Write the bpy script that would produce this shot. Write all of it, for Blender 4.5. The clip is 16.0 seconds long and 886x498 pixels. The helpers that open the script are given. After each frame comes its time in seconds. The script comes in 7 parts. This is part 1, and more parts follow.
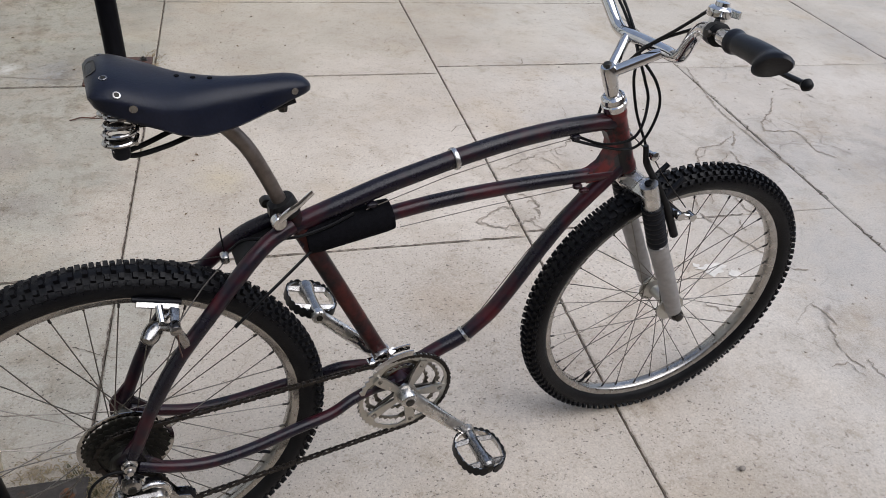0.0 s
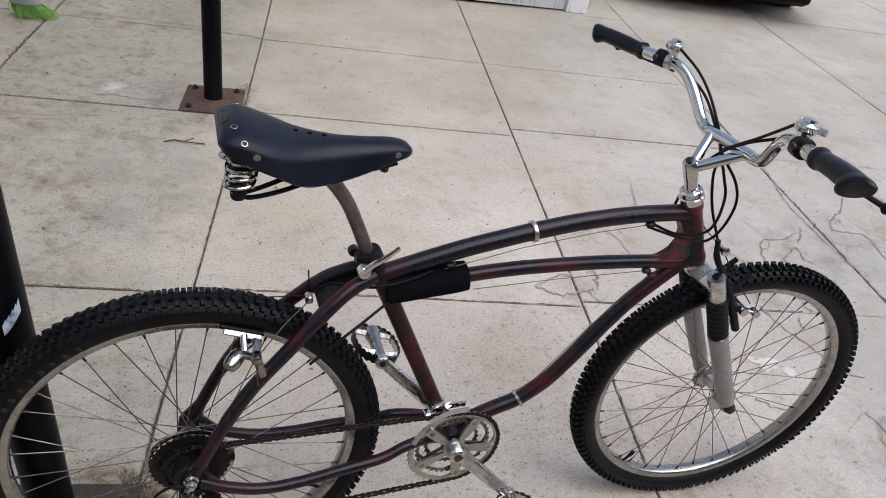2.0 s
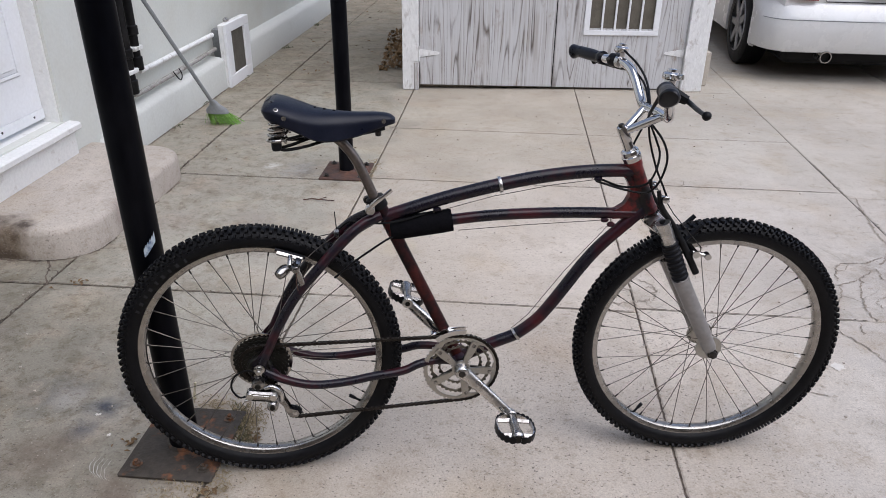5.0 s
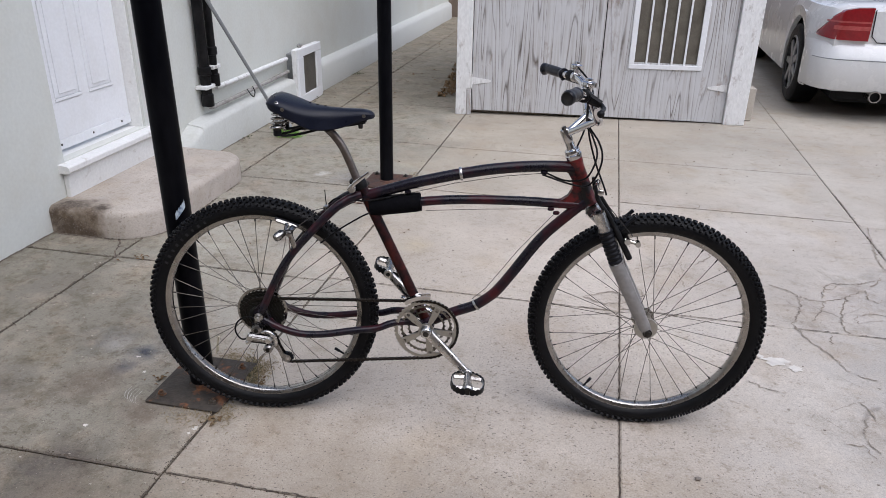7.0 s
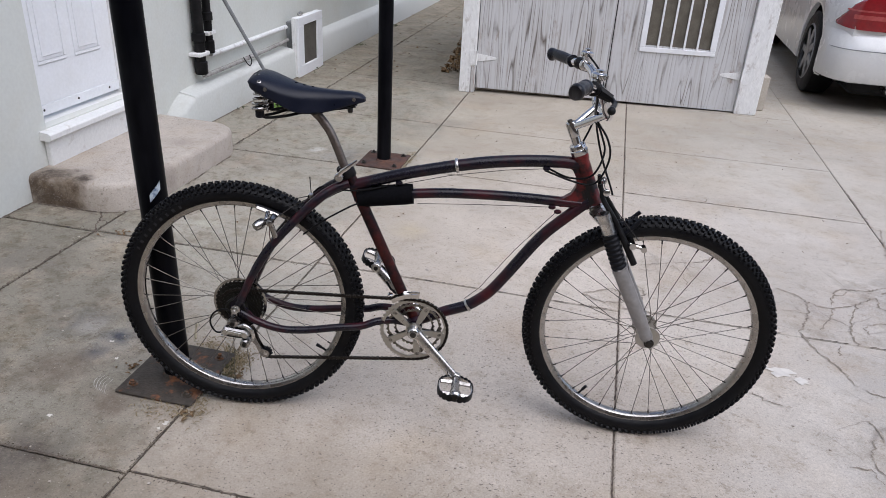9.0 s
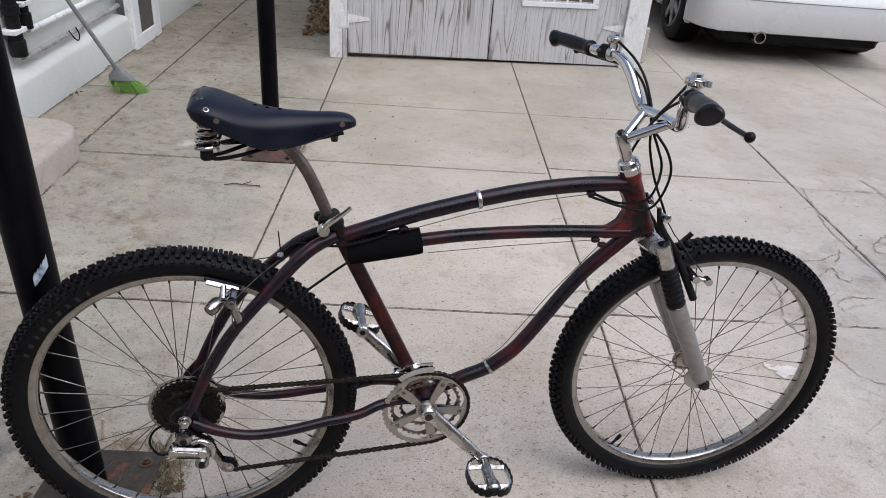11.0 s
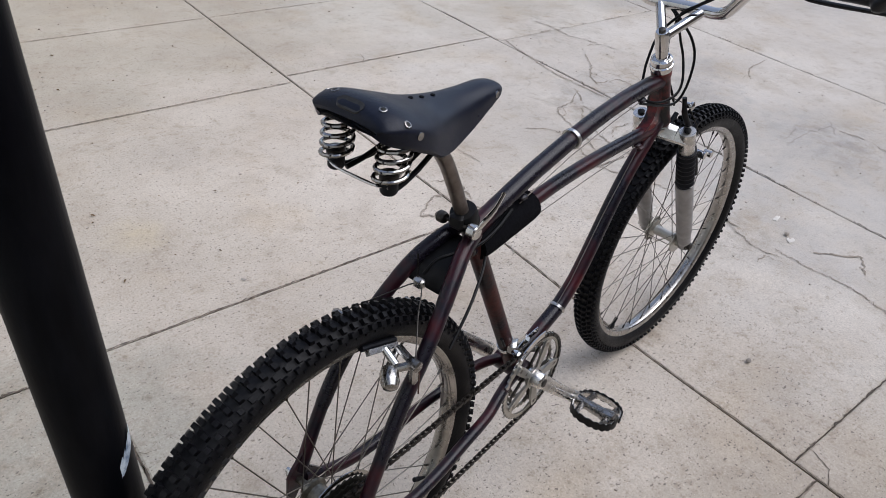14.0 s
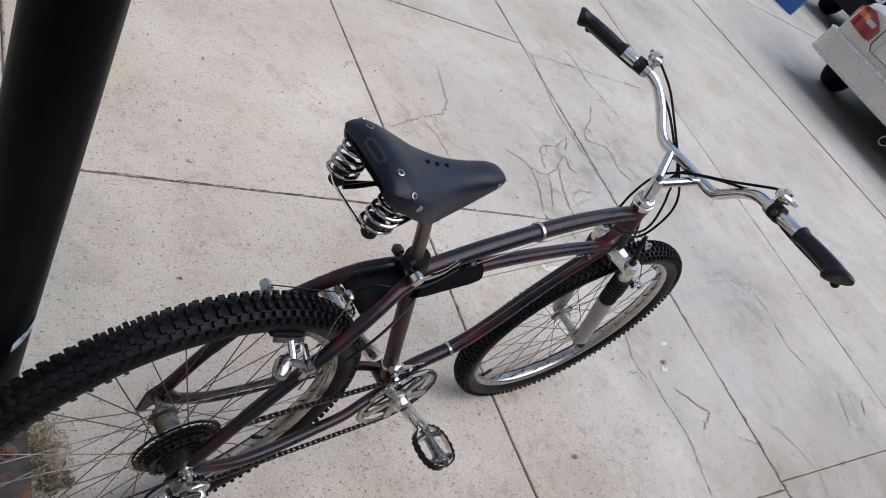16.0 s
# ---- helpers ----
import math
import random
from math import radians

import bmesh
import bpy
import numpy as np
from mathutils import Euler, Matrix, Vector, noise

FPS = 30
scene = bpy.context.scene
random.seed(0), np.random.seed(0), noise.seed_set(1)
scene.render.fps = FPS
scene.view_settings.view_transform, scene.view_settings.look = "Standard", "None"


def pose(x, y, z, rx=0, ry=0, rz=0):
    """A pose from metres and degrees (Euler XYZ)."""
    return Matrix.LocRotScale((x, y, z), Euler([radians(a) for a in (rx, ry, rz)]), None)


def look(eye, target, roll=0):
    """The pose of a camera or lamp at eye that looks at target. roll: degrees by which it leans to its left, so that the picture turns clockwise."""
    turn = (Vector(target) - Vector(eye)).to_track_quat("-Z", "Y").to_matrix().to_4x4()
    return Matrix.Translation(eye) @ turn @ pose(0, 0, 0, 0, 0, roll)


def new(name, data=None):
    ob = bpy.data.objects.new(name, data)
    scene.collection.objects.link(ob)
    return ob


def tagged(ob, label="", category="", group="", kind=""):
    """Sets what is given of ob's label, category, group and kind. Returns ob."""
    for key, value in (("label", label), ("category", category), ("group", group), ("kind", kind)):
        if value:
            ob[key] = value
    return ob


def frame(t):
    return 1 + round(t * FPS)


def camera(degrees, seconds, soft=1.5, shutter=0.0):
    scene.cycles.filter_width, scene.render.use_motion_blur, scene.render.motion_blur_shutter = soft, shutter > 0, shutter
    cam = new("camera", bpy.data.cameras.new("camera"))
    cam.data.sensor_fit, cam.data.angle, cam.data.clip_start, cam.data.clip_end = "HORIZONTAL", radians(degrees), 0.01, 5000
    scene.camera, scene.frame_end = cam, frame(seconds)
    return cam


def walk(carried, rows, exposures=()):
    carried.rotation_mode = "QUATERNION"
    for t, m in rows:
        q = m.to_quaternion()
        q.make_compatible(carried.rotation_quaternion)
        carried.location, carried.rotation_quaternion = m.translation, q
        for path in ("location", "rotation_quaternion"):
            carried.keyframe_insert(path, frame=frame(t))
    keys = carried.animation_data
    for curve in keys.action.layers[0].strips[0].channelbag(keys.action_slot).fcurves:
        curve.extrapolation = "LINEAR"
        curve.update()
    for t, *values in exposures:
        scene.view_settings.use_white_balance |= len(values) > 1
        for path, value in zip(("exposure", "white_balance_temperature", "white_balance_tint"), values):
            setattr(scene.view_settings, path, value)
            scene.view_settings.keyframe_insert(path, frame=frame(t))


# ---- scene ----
cam = camera(62.5, 16.0, soft=0.55)
PATH = [
    (0, (0.1, -0.909, 1.381), (0.828, 0.494, 0.155), 6.6),
    (0.5, (0.098, -0.903, 1.399), (0.792, 0.561, 0.226), 7.2),
    (1, (0.074, -0.921, 1.415), (0.734, 0.563, 0.249), 8.9),
    (1.5, (0.054, -0.924, 1.426), (0.679, 0.584, 0.27), 10.7),
    (2, (0.037, -0.923, 1.431), (0.662, 0.6, 0.296), 10.9),
    (2.5, (0.035, -0.919, 1.429), (0.66, 0.601, 0.29), 10.3),
    (3, (0.04, -0.932, 1.429), (0.691, 0.55, 0.254), 14.1),
    (3.5, (0.057, -0.972, 1.418), (0.615, 0.567, 0.269), 13.5),
    (4, (0.162, -1.162, 1.419), (0.537, 0.5, 0.372), 9.1),
    (4.5, (0.262, -1.386, 1.417), (0.53, 0.327, 0.421), 5.2),
    (5, (0.322, -1.547, 1.39), (0.467, 0.233, 0.489), 0.7),
    (7.5, (0.64, -1.939, 1.409), (0.54, -0.117, 0.59), 1.2),
    (8, (0.638, -1.926, 1.414), (0.532, -0.109, 0.584), 0.9),
    (8.5, (0.638, -1.878, 1.412), (0.56, -0.07, 0.561), 2.3),
    (9, (0.629, -1.767, 1.402), (0.555, 0.024, 0.517), 3.3),
    (11.5, (0.077, -1.165, 1.371), (0.644, 0.474, 0.375), 5.7),
    (12, (-0.083, -1.097, 1.395), (0.685, 0.443, 0.378), 6.3),
    (12.5, (-0.154, -0.893, 1.36), (0.761, 0.509, 0.266), 4.1),
    (13, (-0.274, -0.741, 1.357), (0.778, 0.532, 0.229), 6.9),
    (13.5, (-0.419, -0.619, 1.342), (0.778, 0.473, 0.17), 5.4),
    (14, (-0.441, -0.542, 1.324), (0.834, 0.463, 0.155), 6.9),
    (14.5, (-0.389, -0.449, 1.332), (0.937, 0.5, 0.175), 17.9),
    (15, (-0.421, -0.429, 1.372), (0.975, 0.431, 0.227), 29.4),
    (15.5, (-0.454, -0.435, 1.421), (0.948, 0.341, 0.225), 39.5),
    (16, (-0.491, -0.444, 1.461), (0.914, 0.318, 0.259), 41.8),
]
walk(cam, [(t, look(eye, target, roll)) for t, eye, target, roll in PATH], [(0, 0.11, 6180, 11), (3.5, 0.10, 6090, 13), (5, 0.09, 6090, 14), (9, 0.09, 6040, 14), (12, 0.10, 6110, 12), (14.5, 0.08, 6040, 12), (16, 0.12, 5990, 11)])


# ---- world and light ----
world = bpy.data.worlds.new("overcast_sky")
scene.world = world
world.use_nodes = True
wn = world.node_tree.nodes
sky = wn.new("ShaderNodeTexSky")
sky.sky_type, sky.sun_disc = "NISHITA", False
sky.sun_elevation, sky.sun_rotation = radians(58), radians(141)
sky.air_density, sky.dust_density = 1.0, 1.5
wn["Background"].inputs["Strength"].default_value = 0.168
haze = wn.new("ShaderNodeHueSaturation")  # a thin white overcast greys the blue
haze.inputs["Saturation"].default_value = 0.62
world.node_tree.links.new(sky.outputs["Color"], haze.inputs["Color"])
world.node_tree.links.new(haze.outputs["Color"], wn["Background"].inputs["Color"])

sun = new("sun", bpy.data.lights.new("sun", "SUN"))
sun.data.energy, sun.data.angle, sun.data.color = 2.25, radians(75), (1.0, 0.965, 0.915)
sun.matrix_world = look((4.6, -3.4, 9.0), (1.0, 1.0, 0.0))


# ---- materials ----
def mat(name, color, rough=0.5, metal=0.0, dirt=None, dirt_amount=0.3, dirt_scale=6.0, fine=0.12, fine_scale=60.0,
        bump=0.0, bump_scale=120.0, stretch=(1, 1, 1), rough_var=0.1, vary=0.0, coat=0.0, spec=0.5, spread=(0.42, 0.68)):
    """A surface with a broad stain pattern, a fine grain, a bump and uneven gloss, in object space."""
    m = bpy.data.materials.new(name)
    m.use_nodes = True
    nt = m.node_tree
    n, l = nt.nodes, nt.links
    b = n["Principled BSDF"]
    b.inputs["Metallic"].default_value = metal
    b.inputs["Coat Weight"].default_value = coat
    b.inputs["Specular IOR Level"].default_value = spec
    tc = n.new("ShaderNodeTexCoord")
    mp = n.new("ShaderNodeMapping")
    mp.inputs["Scale"].default_value = stretch
    l.new(tc.outputs["Object"], mp.inputs["Vector"])
    big = n.new("ShaderNodeTexNoise")
    big.inputs["Scale"].default_value, big.inputs["Detail"].default_value, big.inputs["Roughness"].default_value = dirt_scale, 6, 0.65
    l.new(mp.outputs["Vector"], big.inputs["Vector"])
    ramp = n.new("ShaderNodeMapRange")
    ramp.inputs["From Min"].default_value, ramp.inputs["From Max"].default_value = spread
    ramp.inputs["To Max"].default_value = dirt_amount
    l.new(big.outputs["Fac"], ramp.inputs["Value"])
    mix = n.new("ShaderNodeMix")
    mix.data_type = "RGBA"
    mix.inputs["A"].default_value = (*color, 1)
    mix.inputs["B"].default_value = (*(dirt or [c * 0.6 for c in color]), 1)
    l.new(ramp.outputs["Result"], mix.inputs["Factor"])
    small = n.new("ShaderNodeTexNoise")
    small.inputs["Scale"].default_value, small.inputs["Detail"].default_value = fine_scale, 4
    l.new(mp.outputs["Vector"], small.inputs["Vector"])
    gain = n.new("ShaderNodeMapRange")
    gain.inputs["From Min"].default_value, gain.inputs["From Max"].default_value = 0.3, 0.7
    gain.inputs["To Min"].default_value, gain.inputs["To Max"].default_value = 1 - fine, 1 + fine
    l.new(small.outputs["Fac"], gain.inputs["Value"])
    value = gain.outputs["Result"]
    if vary:
        info = n.new("ShaderNodeObjectInfo")
        each = n.new("ShaderNodeMapRange")
        each.inputs["To Min"].default_value, each.inputs["To Max"].default_value = 1 - vary, 1 + vary
        l.new(info.outputs["Random"], each.inputs["Value"])
        both = n.new("ShaderNodeMath")
        both.operation = "MULTIPLY"
        l.new(value, both.inputs[0])
        l.new(each.outputs["Result"], both.inputs[1])
        value = both.outputs["Value"]
    times = n.new("ShaderNodeVectorMath")
    times.operation = "SCALE"
    l.new(mix.outputs["Result"], times.inputs[0])
    l.new(value, times.inputs["Scale"])
    l.new(times.outputs["Vector"], b.inputs["Base Color"])
    rr = n.new("ShaderNodeMapRange")
    rr.inputs["From Min"].default_value, rr.inputs["From Max"].default_value = 0.3, 0.7
    rr.inputs["To Min"].default_value, rr.inputs["To Max"].default_value = max(0.02, rough - rough_var), min(1, rough + rough_var)
    l.new(big.outputs["Fac"], rr.inputs["Value"])
    l.new(rr.outputs["Result"], b.inputs["Roughness"])
    if bump:
        relief = n.new("ShaderNodeTexNoise")
        relief.inputs["Scale"].default_value, relief.inputs["Detail"].default_value = bump_scale, 5
        l.new(mp.outputs["Vector"], relief.inputs["Vector"])
        bm_ = n.new("ShaderNodeBump")
        bm_.inputs["Strength"].default_value, bm_.inputs["Distance"].default_value = bump, 0.01
        l.new(relief.outputs["Fac"], bm_.inputs["Height"])
        l.new(bm_.outputs["Normal"], b.inputs["Normal"])
    return m


def concrete(name, color, stain, pit=(0.16, 0.13, 0.11), spots=(), blotch=0.6, zones=(), crazed=()):
    """Worn yard concrete: broad stains, blotches, sand grain, pits. spots: (x, y, radius, tint, amount) spills; zones: (along x, along y,
    from, to, tint, amount) ragged changes of tone; crazed: (x, y, radius) where the surface is finely cracked."""
    m = bpy.data.materials.new(name)
    m.use_nodes = True
    n, l = m.node_tree.nodes, m.node_tree.links
    b = n["Principled BSDF"]
    tc = n.new("ShaderNodeTexCoord")

    def noise_tex(scale, detail=5, rough=0.6, stretch=(1, 1, 1), offset=0.0):
        mp = n.new("ShaderNodeMapping")
        mp.inputs["Scale"].default_value = stretch
        mp.inputs["Location"].default_value = (offset, offset * 0.7, 0)
        l.new(tc.outputs["Object"], mp.inputs["Vector"])
        t = n.new("ShaderNodeTexNoise")
        t.inputs["Scale"].default_value, t.inputs["Detail"].default_value, t.inputs["Roughness"].default_value = scale, detail, rough
        l.new(mp.outputs["Vector"], t.inputs["Vector"])
        return t.outputs["Fac"]

    def span(src, lo, hi, a=0.0, z=1.0):
        r = n.new("ShaderNodeMapRange")
        for key, v in (("From Min", lo), ("From Max", hi), ("To Min", a), ("To Max", z)):
            r.inputs[key].default_value = v
        l.new(src, r.inputs["Value"])
        return r.outputs["Result"]

    def sums(op, a, c, d=None):
        x = n.new("ShaderNodeMath")
        x.operation = op
        for k, v in enumerate((a, c, d)):
            if v is None:
                continue
            if isinstance(v, (int, float)):
                x.inputs[k].default_value = v
            else:
                l.new(v, x.inputs[k])
        return x.outputs["Value"]

    def blend(fac, a, c, kind="MIX"):
        x = n.new("ShaderNodeMix")
        x.data_type, x.blend_type = "RGBA", kind
        l.new(fac, x.inputs["Factor"])
        for key, v in (("A", a), ("B", c)):
            if isinstance(v, tuple):
                x.inputs[key].default_value = (*v, 1)
            else:
                l.new(v, x.inputs[key])
        return x.outputs["Result"]

    base = blend(span(noise_tex(1.3, 6, 0.62), 0.36, 0.64), tuple(min(1, c * 1.04) for c in color), stain)
    sep = n.new("ShaderNodeSeparateXYZ")
    l.new(tc.outputs["Object"], sep.inputs["Vector"])
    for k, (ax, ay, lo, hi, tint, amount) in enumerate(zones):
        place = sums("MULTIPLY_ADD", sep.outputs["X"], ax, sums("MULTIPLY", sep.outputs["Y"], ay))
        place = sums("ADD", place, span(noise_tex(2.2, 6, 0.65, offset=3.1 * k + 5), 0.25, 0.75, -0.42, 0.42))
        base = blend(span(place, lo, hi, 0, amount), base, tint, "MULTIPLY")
    base = blend(span(noise_tex(4.5, 6, 0.72), 0.49, 0.72, 0, blotch), base, tuple(c * f for c, f in zip(stain, (0.80, 0.76, 0.70))))
    base = blend(span(noise_tex(2.7, 3, 0.5), 0.55, 0.75, 0, 0.4), base, (1.05, 0.96, 0.80), "MULTIPLY")
    base = blend(span(noise_tex(14, 6, 0.8), 0.56, 0.70, 0, 0.5), base, (1.17, 1.17, 1.16), "MULTIPLY")
    base = blend(span(noise_tex(9, 6, 0.78, offset=9), 0.55, 0.66, 0, 0.75), base, (0.78, 0.75, 0.70), "MULTIPLY")
    base = blend(span(noise_tex(38, 4, 0.7), 0.575, 0.66, 0, 0.62), base, (0.66, 0.62, 0.57), "MULTIPLY")
    base = blend(span(noise_tex(24, 4, 0.7, (1, 1.6, 1)), 0.665, 0.70, 0, 0.7), base, tuple(c * 0.5 for c in stain))
    if spots:
        wob = noise_tex(9, 5)
        flat_ = n.new("ShaderNodeVectorMath")
        flat_.operation = "MULTIPLY"
        flat_.inputs[1].default_value = (1, 1, 0)
        l.new(tc.outputs["Object"], flat_.inputs[0])
        patchy = span(noise_tex(16, 5, 0.7), 0.3, 0.6, 0.35, 1.0)

    def from_point(x, y):
        away = n.new("ShaderNodeVectorMath")
        away.operation = "DISTANCE"
        away.inputs[1].default_value = (x, y, 0)
        l.new(flat_.outputs["Vector"], away.inputs[0])
        return away.outputs["Value"]

    for x, y, r, tint, amount in spots:
        inside = span(sums("MULTIPLY_ADD", wob, 1.6 * r, from_point(x, y)), 1.85 * r, 1.0 * r, 0, amount)
        base = blend(sums("MULTIPLY", inside, patchy), base, tint)
    if crazed:
        mask = None
        for x, y, r in crazed:
            one = span(sums("MULTIPLY_ADD", wob, 0.9 * r, from_point(x, y)), 1.55 * r, 0.75 * r)
            mask = one if mask is None else sums("MAXIMUM", mask, one)
        bend = n.new("ShaderNodeTexNoise")
        bend.inputs["Scale"].default_value, bend.inputs["Detail"].default_value = 5.0, 5
        l.new(flat_.outputs["Vector"], bend.inputs["Vector"])
        bent = n.new("ShaderNodeVectorMath")
        bent.operation = "MULTIPLY_ADD"
        bent.inputs[1].default_value = (0.13, 0.13, 0)
        l.new(bend.outputs["Color"], bent.inputs[0])
        l.new(flat_.outputs["Vector"], bent.inputs[2])
        lines = None
        for scale, thin in ((5.0, 0.019),):
            cells = n.new("ShaderNodeTexVoronoi")
            cells.feature = "DISTANCE_TO_EDGE"
            cells.inputs["Scale"].default_value = scale
            l.new(bent.outputs["Vector"], cells.inputs["Vector"])
            line = sums("MULTIPLY", span(cells.outputs["Distance"], thin, thin * 0.2), span(noise_tex(6.5, 4, 0.6, offset=scale), 0.46, 0.54))
            lines = line if lines is None else sums("MAXIMUM", lines, line)
        base = blend(sums("MULTIPLY", mask, span(noise_tex(7, 6, 0.75, offset=2), 0.46, 0.62, 0, 0.8)), base, (0.71, 0.69, 0.655), "MULTIPLY")
        base = blend(sums("MULTIPLY", sums("MULTIPLY", mask, lines), 0.42), base, (0.12, 0.105, 0.09))
    info = n.new("ShaderNodeObjectInfo")
    tone = span(info.outputs["Random"], 0, 1, 0.97, 1.03)
    grain = span(noise_tex(170, 4, 0.75), 0.3, 0.7, 0.80, 1.20)
    sc = n.new("ShaderNodeVectorMath")
    sc.operation = "SCALE"
    sand = blend(span(noise_tex(230, 3, 0.6), 0.60, 0.68, 0, 0.5), base, pit)
    sand = blend(span(noise_tex(105, 2, 0.5, (1, 1.3, 1), 4), 0.645, 0.685, 0, 0.75), sand, tuple(c * 0.6 for c in pit))
    sand = blend(span(noise_tex(150, 2, 0.5, (1, 1.3, 1), 7), 0.67, 0.73, 0, 0.3 if zones else 0.06), sand, tuple(min(1, c * 1.35) for c in color))
    if zones:
        houseward = span(sums("ADD", sep.outputs["X"], span(noise_tex(2.0, 5, 0.6, offset=6), 0.25, 0.75, -0.4, 0.4)), 0.05, -0.55)
        for scale, lo, hi, amount, tint in ((6.0, 0.50, 0.60, 0.8, (0.66, 0.62, 0.56)), (21.0, 0.53, 0.62, 0.75, (0.60, 0.55, 0.49)), (4.2, 0.55, 0.66, 0.7, (1.16, 1.18, 1.13))):
            sand = blend(sums("MULTIPLY", houseward, span(noise_tex(scale, 7, 0.78, offset=scale), lo, hi, 0, amount)), sand, tint, "MULTIPLY")
        smooth = span(sums("ADD", sep.outputs["X"], span(noise_tex(2.6, 6, 0.7, offset=1), 0.25, 0.75, -0.5, 0.5)), 1.25, 1.65, 0, 0.7)
        sand = blend(smooth, sand, base)
    l.new(sand, sc.inputs[0])
    l.new(sums("MULTIPLY", tone, grain), sc.inputs["Scale"])
    l.new(sc.outputs["Vector"], b.inputs["Base Color"])
    l.new(span(noise_tex(3.1), 0.3, 0.7, 0.62, 0.92), b.inputs["Roughness"])
    bp = n.new("ShaderNodeBump")
    bp.inputs["Strength"].default_value, bp.inputs["Distance"].default_value = 0.22, 0.003
    l.new(noise_tex(140, 6, 0.75), bp.inputs["Height"])
    l.new(bp.outputs["Normal"], b.inputs["Normal"])
    return m


def weathered_wood(name, paint, bare, grain):
    """White paint worn through along the grain of a plywood sheet."""
    m = bpy.data.materials.new(name)
    m.use_nodes = True
    n, l = m.node_tree.nodes, m.node_tree.links
    b = n["Principled BSDF"]
    tc = n.new("ShaderNodeTexCoord")
    mp = n.new("ShaderNodeMapping")
    mp.inputs["Scale"].default_value = (1.25, 1.25, 0.075)
    l.new(tc.outputs["Object"], mp.inputs["Vector"])
    figure = n.new("ShaderNodeTexNoise")
    figure.inputs["Scale"].default_value, figure.inputs["Detail"].default_value, figure.inputs["Roughness"].default_value = 3.2, 2.4, 0.5
    l.new(mp.outputs["Vector"], figure.inputs["Vector"])
    rings = n.new("ShaderNodeMath")
    rings.operation = "MULTIPLY"
    rings.inputs[1].default_value = 21.0
    l.new(figure.outputs["Fac"], rings.inputs[0])
    fold = n.new("ShaderNodeMath")
    fold.operation = "PINGPONG"
    fold.inputs[1].default_value = 0.5
    l.new(rings.outputs["Value"], fold.inputs[0])
    line = n.new("ShaderNodeMapRange")
    line.inputs["From Min"].default_value, line.inputs["From Max"].default_value = 0.13, 0.0
    l.new(fold.outputs["Value"], line.inputs["Value"])
    mp3 = n.new("ShaderNodeMapping")
    mp3.inputs["Scale"].default_value = (1.6, 1.6, 0.7)
    l.new(tc.outputs["Object"], mp3.inputs["Vector"])
    wear = n.new("ShaderNodeTexNoise")
    wear.inputs["Scale"].default_value, wear.inputs["Detail"].default_value, wear.inputs["Roughness"].default_value = 2.0, 7, 0.7
    l.new(mp3.outputs["Vector"], wear.inputs["Vector"])
    worn = n.new("ShaderNodeMapRange")
    worn.inputs["From Min"].default_value, worn.inputs["From Max"].default_value = 0.38, 0.58
    l.new(wear.outputs["Fac"], worn.inputs["Value"])
    fibre = n.new("ShaderNodeTexNoise")
    mp2 = n.new("ShaderNodeMapping")
    mp2.inputs["Scale"].default_value = (60, 60, 1.6)
    l.new(tc.outputs["Object"], mp2.inputs["Vector"])
    fibre.inputs["Scale"].default_value, fibre.inputs["Detail"].default_value = 1.0, 4
    l.new(mp2.outputs["Vector"], fibre.inputs["Vector"])
    streak = n.new("ShaderNodeMapRange")
    streak.inputs["From Min"].default_value, streak.inputs["From Max"].default_value = 0.42, 0.70
    l.new(fibre.outputs["Fac"], streak.inputs["Value"])
    w2 = n.new("ShaderNodeMath")
    w2.operation = "MULTIPLY"
    l.new(worn.outputs["Result"], w2.inputs[0])
    l.new(streak.outputs["Result"], w2.inputs[1])
    c1 = n.new("ShaderNodeMix")
    c1.data_type = "RGBA"
    c1.inputs["A"].default_value, c1.inputs["B"].default_value = (*paint, 1), (*bare, 1)
    l.new(w2.outputs["Value"], c1.inputs["Factor"])
    g2 = n.new("ShaderNodeMath")
    g2.operation = "MULTIPLY"
    l.new(line.outputs["Result"], g2.inputs[0])
    half = n.new("ShaderNodeMapRange")
    half.inputs["To Min"].default_value, half.inputs["To Max"].default_value = 0.08, 0.95
    l.new(worn.outputs["Result"], half.inputs["Value"])
    l.new(half.outputs["Result"], g2.inputs[1])
    c2 = n.new("ShaderNodeMix")
    c2.data_type = "RGBA"
    c2.inputs["B"].default_value = (*grain, 1)
    l.new(c1.outputs["Result"], c2.inputs["A"])
    l.new(g2.outputs["Value"], c2.inputs["Factor"])
    rot = n.new("ShaderNodeTexNoise")  # brown patches where the paint is gone
    mp4 = n.new("ShaderNodeMapping")
    mp4.inputs["Scale"].default_value = (2.6, 2.6, 1.1)
    mp4.inputs["Location"].default_value = (4.0, 1.0, 2.0)
    l.new(tc.outputs["Object"], mp4.inputs["Vector"])
    l.new(mp4.outputs["Vector"], rot.inputs["Vector"])
    rot.inputs["Scale"].default_value, rot.inputs["Detail"].default_value, rot.inputs["Roughness"].default_value = 2.6, 8, 0.72
    gone = n.new("ShaderNodeMapRange")
    gone.inputs["From Min"].default_value, gone.inputs["From Max"].default_value, gone.inputs["To Max"].default_value = 0.57, 0.68, 0.75
    l.new(rot.outputs["Fac"], gone.inputs["Value"])
    c3 = n.new("ShaderNodeMix")
    c3.data_type = "RGBA"
    c3.inputs["B"].default_value = (bare[0] * 0.70, bare[1] * 0.56, bare[2] * 0.46, 1)
    l.new(c2.outputs["Result"], c3.inputs["A"])
